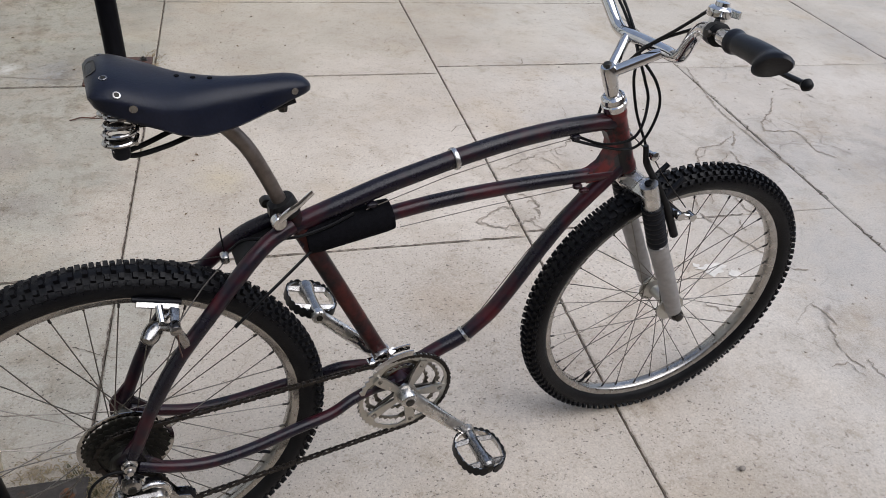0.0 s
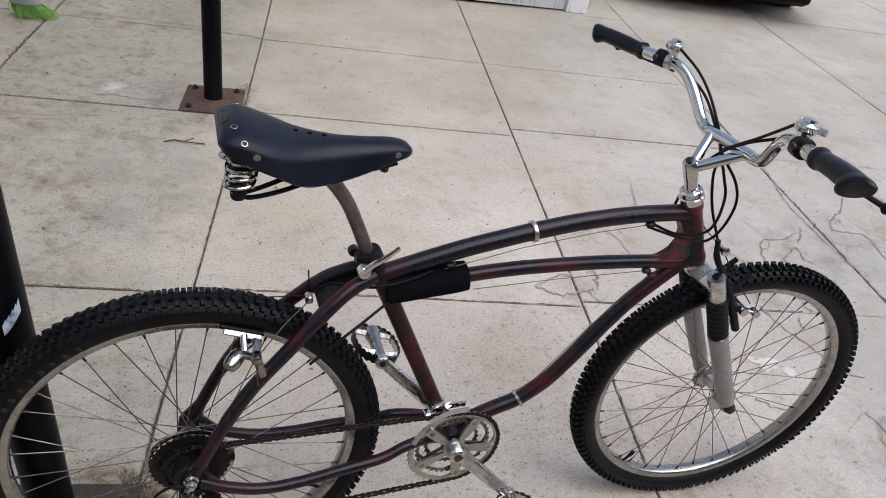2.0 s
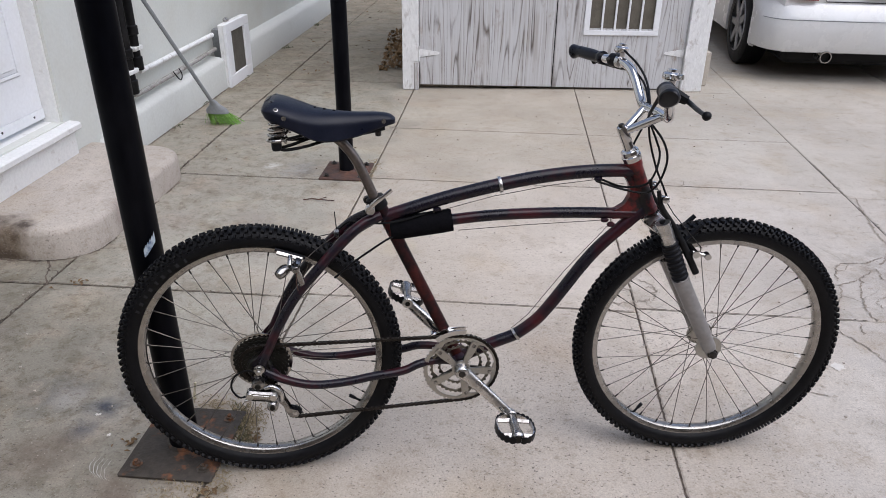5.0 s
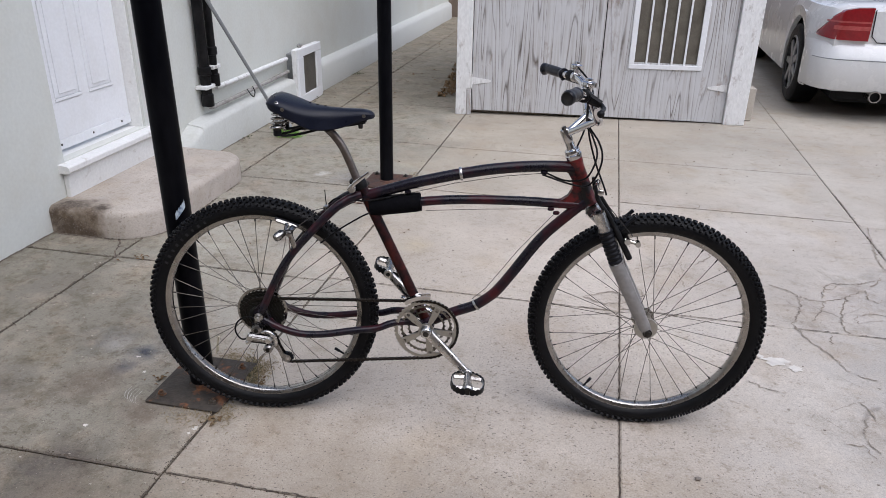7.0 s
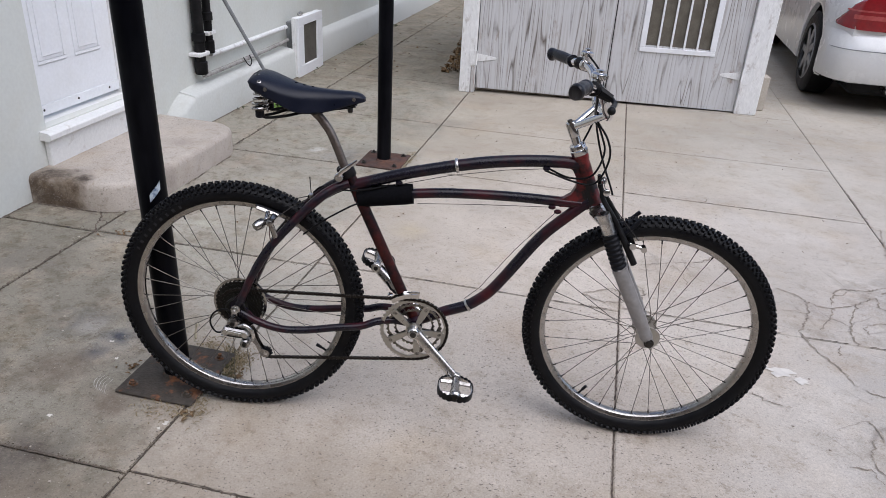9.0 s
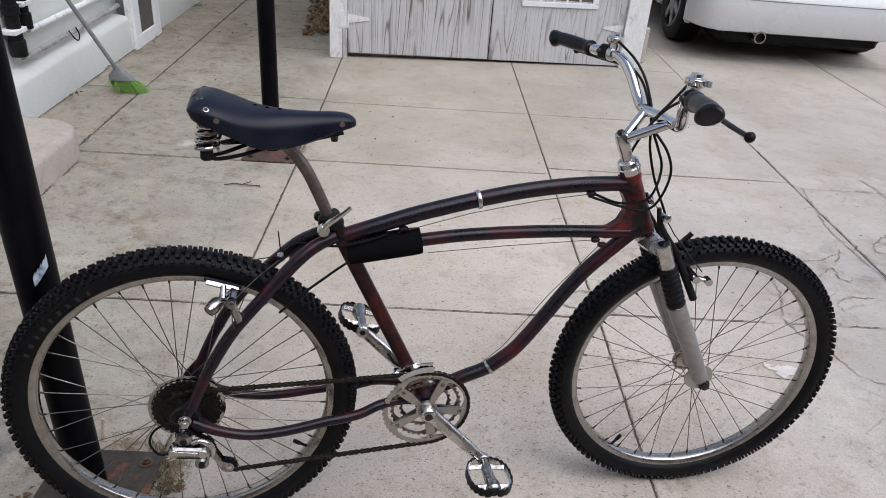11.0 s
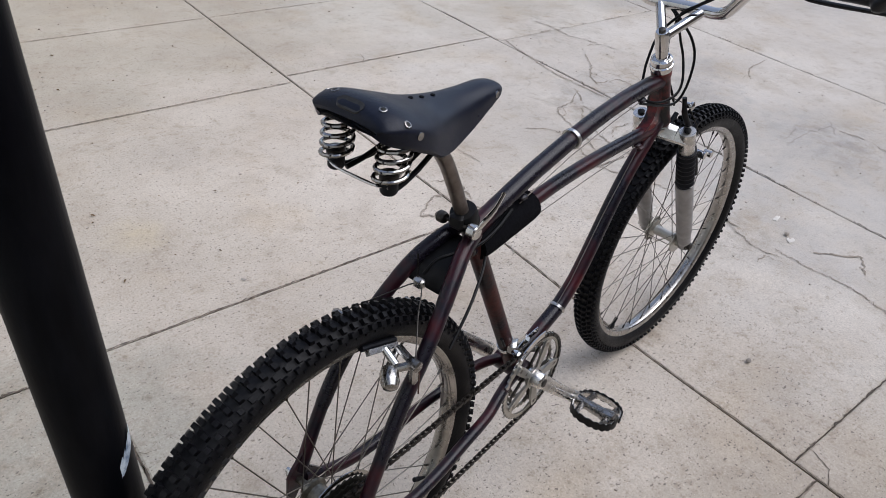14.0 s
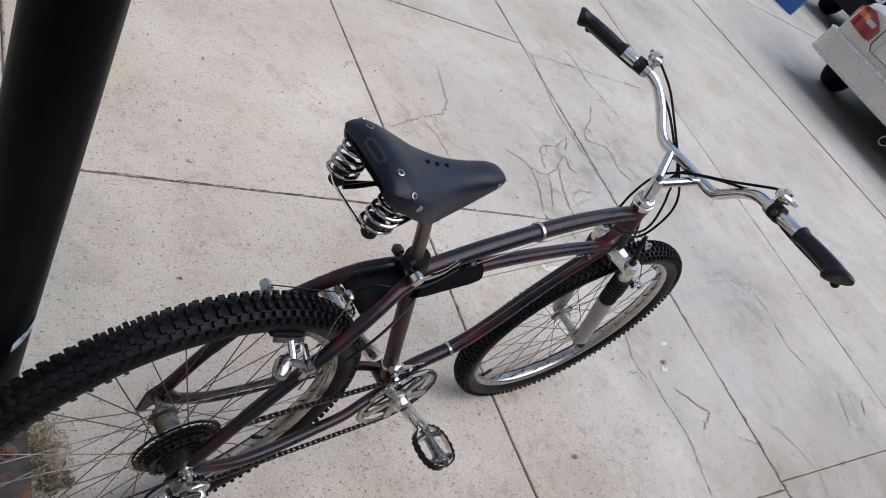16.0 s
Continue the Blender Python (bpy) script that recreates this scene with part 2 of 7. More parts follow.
    l.new(gone.outputs["Result"], c3.inputs["Factor"])
    l.new(c3.outputs["Result"], b.inputs["Base Color"])
    b.inputs["Roughness"].default_value = 0.75
    bp = n.new("ShaderNodeBump")
    bp.inputs["Strength"].default_value, bp.inputs["Distance"].default_value = 0.5, 0.003
    l.new(fold.outputs["Value"], bp.inputs["Height"])
    l.new(bp.outputs["Normal"], b.inputs["Normal"])
    return m


SPOTS = ((-0.666, 2.17, 0.06, (0.56, 0.54, 0.50), 0.9), (-0.48, 2.12, 0.13, (0.26, 0.262, 0.275), 0.6), (-0.9, 2.6, 0.2, (0.25, 0.225, 0.19), 0.6), (-0.6, 3.3, 0.25, (0.26, 0.23, 0.195), 0.5), (-0.39, -0.51, 0.11, (0.25, 0.2, 0.15), 0.6), (0.14, 1.28, 0.10, (0.50, 0.42, 0.28), 0.6), (0.75, 0.55, 0.16, (0.42, 0.33, 0.25), 0.4), (0.4, 1.7, 0.22, (0.33, 0.29, 0.25), 0.35),
         (0.62, -0.42, 0.15, (0.29, 0.28, 0.27), 0.55), (-0.44, 1.19, 0.10, (0.24, 0.21, 0.185), 0.6), (-0.56, 1.47, 0.13, (0.25, 0.215, 0.185), 0.6), (-0.9, 1.4, 0.16, (0.28, 0.24, 0.21), 0.5), (1.0, 0.3, 0.13, (0.34, 0.28, 0.23), 0.35))
OILY = ((2.75, 1.15, 0.30, (0.30, 0.28, 0.262), 0.6), (3.05, 1.3, 0.22, (0.29, 0.27, 0.255), 0.6), (2.1, 0.55, 0.34, (0.36, 0.335, 0.31), 0.6), (3.6, 2.4, 0.4, (0.31, 0.29, 0.27), 0.5), (4.2, 3.2, 0.45, (0.24, 0.22, 0.205), 0.6),
        (1.5, 1.6, 0.18, (0.38, 0.34, 0.30), 0.4), (4.9, 1.6, 0.4, (0.30, 0.28, 0.26), 0.45), (2.3, 1.25, 0.34, (0.35, 0.325, 0.30), 0.65), (2.85, 0.55, 0.42, (0.32, 0.302, 0.285), 0.65), (1.95, 0.1, 0.26, (0.38, 0.355, 0.33), 0.55),
        (3.1, -0.1, 0.34, (0.34, 0.32, 0.30), 0.55), (2.5, 0.1, 0.3, (0.37, 0.35, 0.33), 0.45), (2.3, 0.75, 0.6, (0.40, 0.378, 0.35), 0.4))
GRIMY = ((-0.55, 0.14, 0.07, (0.07, 0.075, 0.09), 1.0), (-0.565, 0.04, 0.06, (0.09, 0.09, 0.1), 0.9), (-0.685, 0.165, 0.065, (0.50, 0.47, 0.42), 0.9), (-0.63, -0.07, 0.14, (0.15, 0.115, 0.085), 0.8), (-0.37, -0.17, 0.09, (0.15, 0.11, 0.08), 0.8), (-0.47, -0.44, 0.16, (0.09, 0.075, 0.065), 0.85), (-0.73, 0.18, 0.13, (0.12, 0.115, 0.11), 0.7), (-0.95, -0.2, 0.22, (0.14, 0.125, 0.11), 0.6), (-0.5, 0.25, 0.09, (0.14, 0.14, 0.145), 0.6), (-1.2, 0.5, 0.18, (0.17, 0.15, 0.13), 0.5), (-0.55, -0.75, 0.2, (0.14, 0.12, 0.1), 0.55))
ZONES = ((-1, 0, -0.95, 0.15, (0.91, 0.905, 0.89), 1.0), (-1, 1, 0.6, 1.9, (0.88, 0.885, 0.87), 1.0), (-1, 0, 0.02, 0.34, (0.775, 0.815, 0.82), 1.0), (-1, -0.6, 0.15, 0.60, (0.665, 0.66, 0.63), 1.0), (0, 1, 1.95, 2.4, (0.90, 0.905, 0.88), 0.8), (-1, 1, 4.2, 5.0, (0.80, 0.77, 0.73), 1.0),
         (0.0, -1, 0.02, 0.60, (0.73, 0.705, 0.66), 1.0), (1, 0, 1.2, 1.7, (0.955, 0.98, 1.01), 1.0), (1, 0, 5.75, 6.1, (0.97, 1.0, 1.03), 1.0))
CRAZED = ((2.2, 1.3, 0.42), (1.9, 0.95, 0.30), (2.55, 1.35, 0.35), (1.85, 0.35, 0.26), (2.9, 0.5, 0.34), (2.7, 2.1, 0.35), (1.3, 1.3, 0.16), (3.2, -0.1, 0.25), (1.1, 0.92, 0.14))
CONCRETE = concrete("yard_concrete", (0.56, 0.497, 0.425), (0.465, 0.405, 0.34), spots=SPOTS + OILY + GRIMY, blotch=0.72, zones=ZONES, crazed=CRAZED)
STEP = concrete("step_concrete", (0.475, 0.425, 0.37), (0.39, 0.345, 0.30), pit=(0.35, 0.31, 0.27), spots=((-1.545, 1.02, 0.17, (0.13, 0.088, 0.045), 1.0), (-1.44, 1.01, 0.12, (0.16, 0.11, 0.06), 1.0), (-1.47, 1.075, 0.10, (0.05, 0.036, 0.028), 1.0), (-1.57, 1.08, 0.10, (0.05, 0.036, 0.028), 1.0), (-1.37, 1.08, 0.06, (0.06, 0.045, 0.035), 1.0), (-1.10, 1.35, 0.07, (0.22, 0.18, 0.15), 0.7), (-1.25, 1.7, 0.09, (0.26, 0.22, 0.19), 0.6)))
EARTH = mat("joint_dirt", (0.34, 0.29, 0.24), 0.95, dirt_scale=9, fine=0.3, bump=0.3)
CRACK = mat("crack_dirt", (0.25, 0.21, 0.17), 0.95, dirt=(0.37, 0.32, 0.265), dirt_amount=0.9, dirt_scale=14, fine=0.3)
CHALK = mat("faint_chalk", (0.46, 0.435, 0.395), 0.9)
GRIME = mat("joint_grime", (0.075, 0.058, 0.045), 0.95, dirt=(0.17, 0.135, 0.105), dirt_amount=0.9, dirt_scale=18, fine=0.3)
STAIN = mat("white_spill", (0.68, 0.64, 0.58), 0.8, dirt_scale=30, dirt_amount=0.4)
OIL = mat("dark_stain", (0.25, 0.225, 0.20), 0.7, dirt=(0.36, 0.32, 0.28), dirt_amount=0.9, dirt_scale=22)
FRAME_PAINT = mat("burnt_maroon_paint", (0.0085, 0.0068, 0.0120), 0.29, dirt=(0.080, 0.008, 0.010), dirt_amount=0.62, dirt_scale=8.5, spread=(0.48, 0.66),
                  fine=0.2, fine_scale=70, bump=0.04, bump_scale=200, rough_var=0.06, spec=0.34)
RED_PAINT = mat("red_brown_paint", (0.150, 0.014, 0.014), 0.34, dirt=(0.0085, 0.007, 0.008), dirt_amount=1.0, dirt_scale=19,
                fine=0.2, bump=0.04, spec=0.4, spread=(0.44, 0.60))
WORN_PAINT = mat("worn_seat_tube_paint", (0.0080, 0.0055, 0.0075), 0.36, dirt=(0.060, 0.012, 0.010), dirt_amount=0.9, dirt_scale=11, spread=(0.42, 0.60), fine=0.3, fine_scale=70, bump=0.06, bump_scale=160, spec=0.20)
BLACK_PAINT = mat("black_paint", (0.006, 0.006, 0.0065), 0.42, spec=0.16, dirt=(0.03, 0.028, 0.028), dirt_amount=0.4, dirt_scale=14, bump=0.05)
POLE_PAINT = mat("black_post_paint", (0.0020, 0.0022, 0.0034), 0.40, spec=0.055, dirt=(0.012, 0.012, 0.014), dirt_amount=0.7, dirt_scale=5, stretch=(1, 1, 0.25),
                 fine=0.25, bump=0.08, bump_scale=60, rough_var=0.12)
LEATHER = mat("black_saddle_leather", (0.0045, 0.0062, 0.0145), 0.36, spec=0.26, dirt=(0.011, 0.013, 0.024), dirt_amount=0.5, dirt_scale=12, fine=0.2, fine_scale=260,
              bump=0.07, bump_scale=420, rough_var=0.1)
CHROME = mat("chrome", (0.66, 0.655, 0.65), 0.08, 1.0, dirt=(0.55, 0.52, 0.48), dirt_amount=0.35, dirt_scale=22, rough_var=0.05, fine=0.05)
ALLOY = mat("worn_alloy", (0.66, 0.65, 0.63), 0.27, 1.0, dirt=(0.36, 0.33, 0.30), dirt_amount=0.6, dirt_scale=40, rough_var=0.1)
RING_DARK = mat("greasy_shaded_alloy", (0.25, 0.235, 0.20), 0.42, 1.0, dirt=(0.09, 0.08, 0.065), dirt_amount=0.8, dirt_scale=70)
RING = mat("grey_chainring_alloy", (0.50, 0.485, 0.45), 0.36, 1.0, dirt=(0.34, 0.32, 0.28), dirt_amount=0.6, dirt_scale=60)
BRAKE = mat("grey_brake_alloy", (0.40, 0.39, 0.38), 0.24, 1.0, dirt=(0.17, 0.155, 0.14), dirt_amount=0.8, dirt_scale=55, rough_var=0.1)
SPRING = mat("dull_chrome", (0.46, 0.45, 0.435), 0.12, 1.0, dirt=(0.2, 0.18, 0.16), dirt_amount=0.8, dirt_scale=45, rough_var=0.06)
RIM = mat("rim_alloy", (0.42, 0.405, 0.385), 0.26, 1.0, dirt=(0.30, 0.28, 0.25), dirt_amount=0.7, dirt_scale=16, rough_var=0.1)
SPOKE = mat("dull_spoke_steel", (0.21, 0.195, 0.175), 0.45, 1.0, dirt=(0.10, 0.08, 0.06), dirt_amount=0.7, dirt_scale=30)
RUBBER = mat("tyre_rubber", (0.0040, 0.0040, 0.0052), 0.46, spec=0.17, dirt=(0.010, 0.0097, 0.0097), dirt_amount=0.5, dirt_scale=18, fine=0.2, bump=0.12, bump_scale=300)
SOFT_RUBBER = mat("black_rubber", (0.0055, 0.006, 0.0085), 0.5, spec=0.2, dirt=(0.012, 0.012, 0.015), dirt_amount=0.4, dirt_scale=25, bump=0.1, bump_scale=400)
GRIP = mat("black_grip_rubber", (0.006, 0.0065, 0.0105), 0.33, spec=0.3, dirt=(0.012, 0.012, 0.016), dirt_amount=0.4, dirt_scale=25, bump=0.05, bump_scale=300)
FOAM = mat("black_foam", (0.0045, 0.0045, 0.0058), 0.92, fine=0.3, fine_scale=200, bump=0.25, bump_scale=500, spec=0.08)
CABLE = mat("black_cable", (0.004, 0.004, 0.0045), 0.4, spec=0.18)
STEEL = mat("dark_oily_steel", (0.075, 0.07, 0.065), 0.45, 0.9, dirt=(0.03, 0.026, 0.022), dirt_amount=0.8, dirt_scale=60)
COG = mat("greasy_black_sprocket", (0.022, 0.021, 0.018), 0.42, 0.6, dirt=(0.09, 0.085, 0.07), dirt_amount=0.7, dirt_scale=70, spread=(0.58, 0.72), spec=0.3)
CHAIN_STEEL = mat("greasy_chain", (0.035, 0.03, 0.026), 0.38, 0.8, dirt=(0.012, 0.01, 0.009), dirt_amount=0.8, dirt_scale=90)
POST_STEEL = mat("grey_brown_post_steel", (0.22, 0.19, 0.17), 0.38, 0.85, dirt=(0.10, 0.075, 0.06), dirt_amount=0.7, dirt_scale=20)
FORK_GREY = mat("grey_fork_paint", (0.30, 0.29, 0.285), 0.40, 0.35, dirt=(0.22, 0.20, 0.18), dirt_amount=0.5, dirt_scale=16)
RUST = mat("rusty_plate", (0.066, 0.038, 0.031), 0.75, dirt=(0.12, 0.052, 0.03), dirt_amount=0.8, dirt_scale=12, fine=0.3, bump=0.25, bump_scale=150)
RUST_DARK = mat("dirty_dark_plate", (0.046, 0.037, 0.029), 0.72, dirt=(0.27, 0.095, 0.03), dirt_amount=0.9, spread=(0.55, 0.68), dirt_scale=13, fine=0.3, bump=0.25, bump_scale=150)
STUCCO = mat("cream_stucco", (0.63, 0.645, 0.605), 0.9, dirt=(0.57, 0.555, 0.485), dirt_amount=0.45, dirt_scale=2.2, fine=0.03, bump=0.1, bump_scale=38)
LEDGE = mat("painted_foundation", (0.55, 0.56, 0.53), 0.88, fine=0.04, dirt=(0.42, 0.40, 0.35), dirt_amount=0.35, dirt_scale=3.5, spread=(0.58, 0.75), bump=0.06, bump_scale=30)
WHITE = mat("white_gloss_paint", (0.80, 0.81, 0.83), 0.42, dirt=(0.70, 0.70, 0.69), dirt_amount=0.4, dirt_scale=5, fine=0.03)
OLD_WHITE = mat("chipped_white_paint", (0.75, 0.75, 0.74), 0.6, dirt=(0.36, 0.32, 0.29), dirt_amount=0.6, dirt_scale=24, spread=(0.56, 0.68), stretch=(1, 1, 0.45), fine=0.08, bump=0.2)
SILL = mat("white_sill_paint", (0.74, 0.74, 0.72), 0.55, dirt=(0.45, 0.41, 0.36), dirt_amount=0.6, dirt_scale=16, spread=(0.58, 0.72), fine=0.05, bump=0.1)
WOOD = weathered_wood("worn_white_plywood", (0.55, 0.55, 0.555), (0.37, 0.345, 0.32), (0.085, 0.064, 0.05))
SCREEN = mat("dark_mesh_screen", (0.10, 0.09, 0.075), 0.8, fine=0.35, fine_scale=400)
TAN_SCREEN = mat("tan_window_screen", (0.125, 0.11, 0.085), 0.8, dirt=(0.07, 0.062, 0.048), dirt_amount=0.8, dirt_scale=7, fine=0.35, fine_scale=500)
BROWN_WALL = mat("brown_far_wall", (0.20, 0.155, 0.12), 0.9, dirt_scale=3, bump=0.3)
CAR_WHITE = mat("white_car_paint", (0.66, 0.665, 0.66), 0.25, coat=0.8, dirt=(0.62, 0.61, 0.58), dirt_amount=0.4, dirt_scale=4, fine=0.02)
CAR_GOLD = mat("beige_car_paint", (0.58, 0.535, 0.475), 0.3, 0.3, coat=0.8, dirt_scale=4, dirt_amount=0.2, fine=0.04)
CAR_BLACK = mat("black_car_plastic", (0.006, 0.006, 0.0065), 0.5, spec=0.2)
CAR_GLASS = mat("dark_car_glass", (0.01, 0.012, 0.013), 0.06, coat=1.0, fine=0.02)
RED_LENS = mat("red_lamp_lens", (0.24, 0.008, 0.012), 0.12, coat=0.5, dirt=(0.12, 0.006, 0.01), dirt_scale=14)
AMBER_LENS = mat("amber_lamp_lens", (0.62, 0.16, 0.02), 0.15, coat=1.0)
PALE_LENS = mat("pink_lamp_lens", (0.42, 0.075, 0.07), 0.15, coat=0.6, dirt=(0.30, 0.03, 0.03), dirt_amount=0.6, dirt_scale=25)
SMOKE_LENS = mat("clear_lamp_lens", (0.45, 0.40, 0.40), 0.15, coat=1.0)
GREEN = mat("green_bristles", (0.16, 0.36, 0.045), 0.6, dirt=(0.30, 0.45, 0.12), dirt_amount=0.8, dirt_scale=60)
GREY_PLASTIC = mat("grey_plastic", (0.22, 0.23, 0.235), 0.45)
PIPE_GREY = mat("grey_pipe_paint", (0.36, 0.35, 0.33), 0.6, dirt=(0.16, 0.14, 0.12), dirt_amount=0.7, dirt_scale=20)
BLUE = mat("blue_plastic", (0.02, 0.10, 0.32), 0.4)
EDGE_GLINT = mat("bumper_edge_highlight", (0.60, 0.58, 0.55), 0.3, 0.4, dirt_scale=20, dirt_amount=0.1)
DARK_ALLOY = mat("grey_wheel_alloy", (0.33, 0.335, 0.345), 0.36, 0.8, dirt=(0.12, 0.12, 0.125), dirt_amount=0.6, dirt_scale=30)
BOLT = mat("rusting_bolt", (0.11, 0.095, 0.08), 0.5, 0.6, dirt=(0.22, 0.09, 0.035), dirt_amount=0.9, dirt_scale=35, spread=(0.5, 0.62))
LEAF = mat("dry_leaf", (0.20, 0.125, 0.06), 0.85, dirt=(0.09, 0.06, 0.035), dirt_amount=0.8, dirt_scale=40, vary=0.3)
WEED = mat("weed_green", (0.075, 0.085, 0.038), 0.7, vary=0.3)
MARK = mat("faint_moulded_mark", (0.03, 0.03, 0.031), 0.6, spec=0.1)
STRAW = mat("dry_straw", (0.34, 0.265, 0.155), 0.85, vary=0.3)
CRUMB = mat("dark_crumbs", (0.10, 0.075, 0.05), 0.95, dirt=(0.045, 0.035, 0.028), dirt_amount=0.8, dirt_scale=90)
STALK = mat("pale_dry_stalk", (0.62, 0.55, 0.40), 0.8, fine=0.2)
MOSS = mat("olive_moss", (0.10, 0.095, 0.045), 0.9, dirt=(0.16, 0.13, 0.075), dirt_amount=0.8, dirt_scale=50)
PEBBLE = mat("pebble", (0.36, 0.315, 0.27), 0.9, vary=0.4, bump=0.3)
STICKER = mat("blue_white_sticker", (0.62, 0.70, 0.76), 0.4, dirt=(0.05, 0.10, 0.2), dirt_amount=1.0, dirt_scale=60)


# ---- mesh building ----
class Shape:
    """Vertices and faces gathered from simple swept and turned forms."""

    def __init__(self):
        self.v, self.f = [], []

    def add(self, verts, faces):
        k = len(self.v)
        self.v += [Vector(p) for p in verts]
        self.f += [tuple(i + k for i in face) for face in faces]
        return self

    def moved(self, m):
        self.v = [m @ p for p in self.v]
        return self

    def join(self, other, m=None):
        return self.add([m @ p for p in other.v] if m else other.v, other.f)

    def tube(self, pts, r, seg=12, closed=False, cap=True, flat=1.0, ref=None):
        """A round sweep; r may be a list, flat squeezes it across its second axis."""
        pts = [Vector(p) for p in pts]
        rs = r if isinstance(r, (list, tuple)) else [r] * len(pts)
        count = len(pts)
        tang = []
        for i in range(count):
            a = pts[(i - 1) % count] if closed or i else pts[0]
            b = pts[(i + 1) % count] if closed or i < count - 1 else pts[-1]
            tang.append((b - a).normalized())
        up = Vector(ref) if ref else (Vector((0, 0, 1)) if abs(tang[0].z) < 0.9 else Vector((0, 1, 0)))
        verts = []
        for i in range(count):
            up = (up - tang[i] * up.dot(tang[i])).normalized()
            side = tang[i].cross(up)
            for s in range(seg):
                a = 2 * math.pi * s / seg
                verts.append(pts[i] + rs[i] * (math.cos(a) * up * flat + math.sin(a) * side))
        faces = []
        for i in range(count if closed else count - 1):
            j = (i + 1) % count
            for s in range(seg):
                q = (s + 1) % seg
                faces.append((i * seg + s, i * seg + q, j * seg + q, j * seg + s))
        if cap and not closed:
            faces += [tuple(range(seg))[::-1], tuple((count - 1) * seg + s for s in range(seg))]
        return self.add(verts, faces)

    def lathe(self, profile, m=None, seg=32, cap=True):
        """Turns (radius, height) rows round the local z axis, laid by m."""
        m = m or Matrix()
        verts, faces = [], []
        for r, h in profile:
            for s in range(seg):
                a = 2 * math.pi * s / seg
                verts.append(m @ Vector((r * math.cos(a), r * math.sin(a), h)))
        for i in range(len(profile) - 1):
            for s in range(seg):
                q = (s + 1) % seg
                faces.append((i * seg + s, i * seg + q, (i + 1) * seg + q, (i + 1) * seg + s))
        if cap:
            faces += [tuple(range(seg))[::-1], tuple((len(profile) - 1) * seg + s for s in range(seg))]
        return self.add(verts, faces)

    def loft(self, rings, closed_ring=True, cap=True):
        seg = len(rings[0])
        verts = [p for ring in rings for p in ring]
        faces = []
        for i in range(len(rings) - 1):
            for s in range(seg if closed_ring else seg - 1):
                q = (s + 1) % seg
                faces.append((i * seg + s, i * seg + q, (i + 1) * seg + q, (i + 1) * seg + s))
        if cap and closed_ring:
            faces += [tuple(range(seg))[::-1], tuple((len(rings) - 1) * seg + s for s in range(seg))]
        return self.add(verts, faces)

    def beam(self, p0, p1, a, b, up=(0, 0, 1), chamfer=0.25):
        """A bar of chamfered oblong section from p0 to p1; a and b: (width, height) at its ends."""
        p0, p1 = Vector(p0), Vector(p1)
        t = (p1 - p0).normalized()
        u = Vector(up)
        u = (u - t * u.dot(t)).normalized()
        w = t.cross(u)
        rings = []
        for p, (x, y) in ((p0, a), (p1, b)):
            c = chamfer * min(x, y)
            hx, hy = x / 2, y / 2
            rings.append([p + w * i + u * j for i, j in ((hx - c, -hy), (hx, -hy + c), (hx, hy - c), (hx - c, hy), (-hx + c, hy), (-hx, hy - c), (-hx, -hy + c), (-hx + c, -hy))])
        return self.loft(rings)

    def box(self, lo, hi, bevel=0.0, m=None):
        (x0, y0, z0), (x1, y1, z1) = lo, hi
        b = min(bevel, (x1 - x0) / 2.1, (y1 - y0) / 2.1, (z1 - z0) / 2.1)
        m = m or Matrix()
        if b <= 0:
            verts = [(x, y, z) for z in (z0, z1) for y in (y0, y1) for x in (x0, x1)]
            return self.add([m @ Vector(p) for p in verts], [(0, 2, 3, 1), (4, 5, 7, 6), (0, 1, 5, 4), (2, 6, 7, 3), (0, 4, 6, 2), (1, 3, 7, 5)])

        def ring(inset, z):
            xa, xb, ya, yb = x0 + inset, x1 - inset, y0 + inset, y1 - inset
            return [m @ Vector(p) for p in ((xa + b, ya, z), (xb - b, ya, z), (xb, ya + b, z), (xb, yb - b, z), (xb - b, yb, z), (xa + b, yb, z), (xa, yb - b, z), (xa, ya + b, z))]

        return self.loft([ring(b, z0), ring(0, z0 + b), ring(0, z1 - b), ring(b, z1)])

    def plate(self, outline, thick, m=None):
        """A flat outline in local x, z, thick along y, with its middle at y = 0."""
        m = m or Matrix()
        k = len(outline)
        verts = [m @ Vector((x, s * thick / 2, z)) for s in (-1, 1) for x, z in outline]
        return self.add(verts, [tuple(range(k)), tuple(range(2 * k - 1, k - 1, -1))] + [((i + 1) % k, i, i + k, (i + 1) % k + k) for i in range(k)])

    def ring_plate(self, inner, outer, thick, y=0.0, centre=(0, 0, 0)):
        """A flat ring between two outlines of equal length in x, z, standing across y."""
        k = len(inner)
        c = Vector(centre)
        verts = [c + Vector((x, y + s * thick / 2, z)) for s in (-1, 1) for some in (inner, outer) for x, z in some]
        faces = []
        for i in range(k):
            j = (i + 1) % k
            faces += [(i, k + i, k + j, j), (2 * k + i, 2 * k + j, 3 * k + j, 3 * k + i), (k + i, 3 * k + i, 3 * k + j, k + j), (i, j, 2 * k + j, 2 * k + i)]
        return self.add(verts, faces)

    def mesh(self, name, material, angle=40):
        me = bpy.data.meshes.new(name)
        me.from_pydata([tuple(p) for p in self.v], [], self.f)
        bm = bmesh.new()
        bm.from_mesh(me)
        bmesh.ops.recalc_face_normals(bm, faces=bm.faces)
        bm.to_mesh(me)
        bm.free()
        me.polygons.foreach_set("use_smooth", [True] * len(me.polygons))
        me.set_sharp_from_angle(angle=radians(angle))
        me.materials.append(material)
        return me


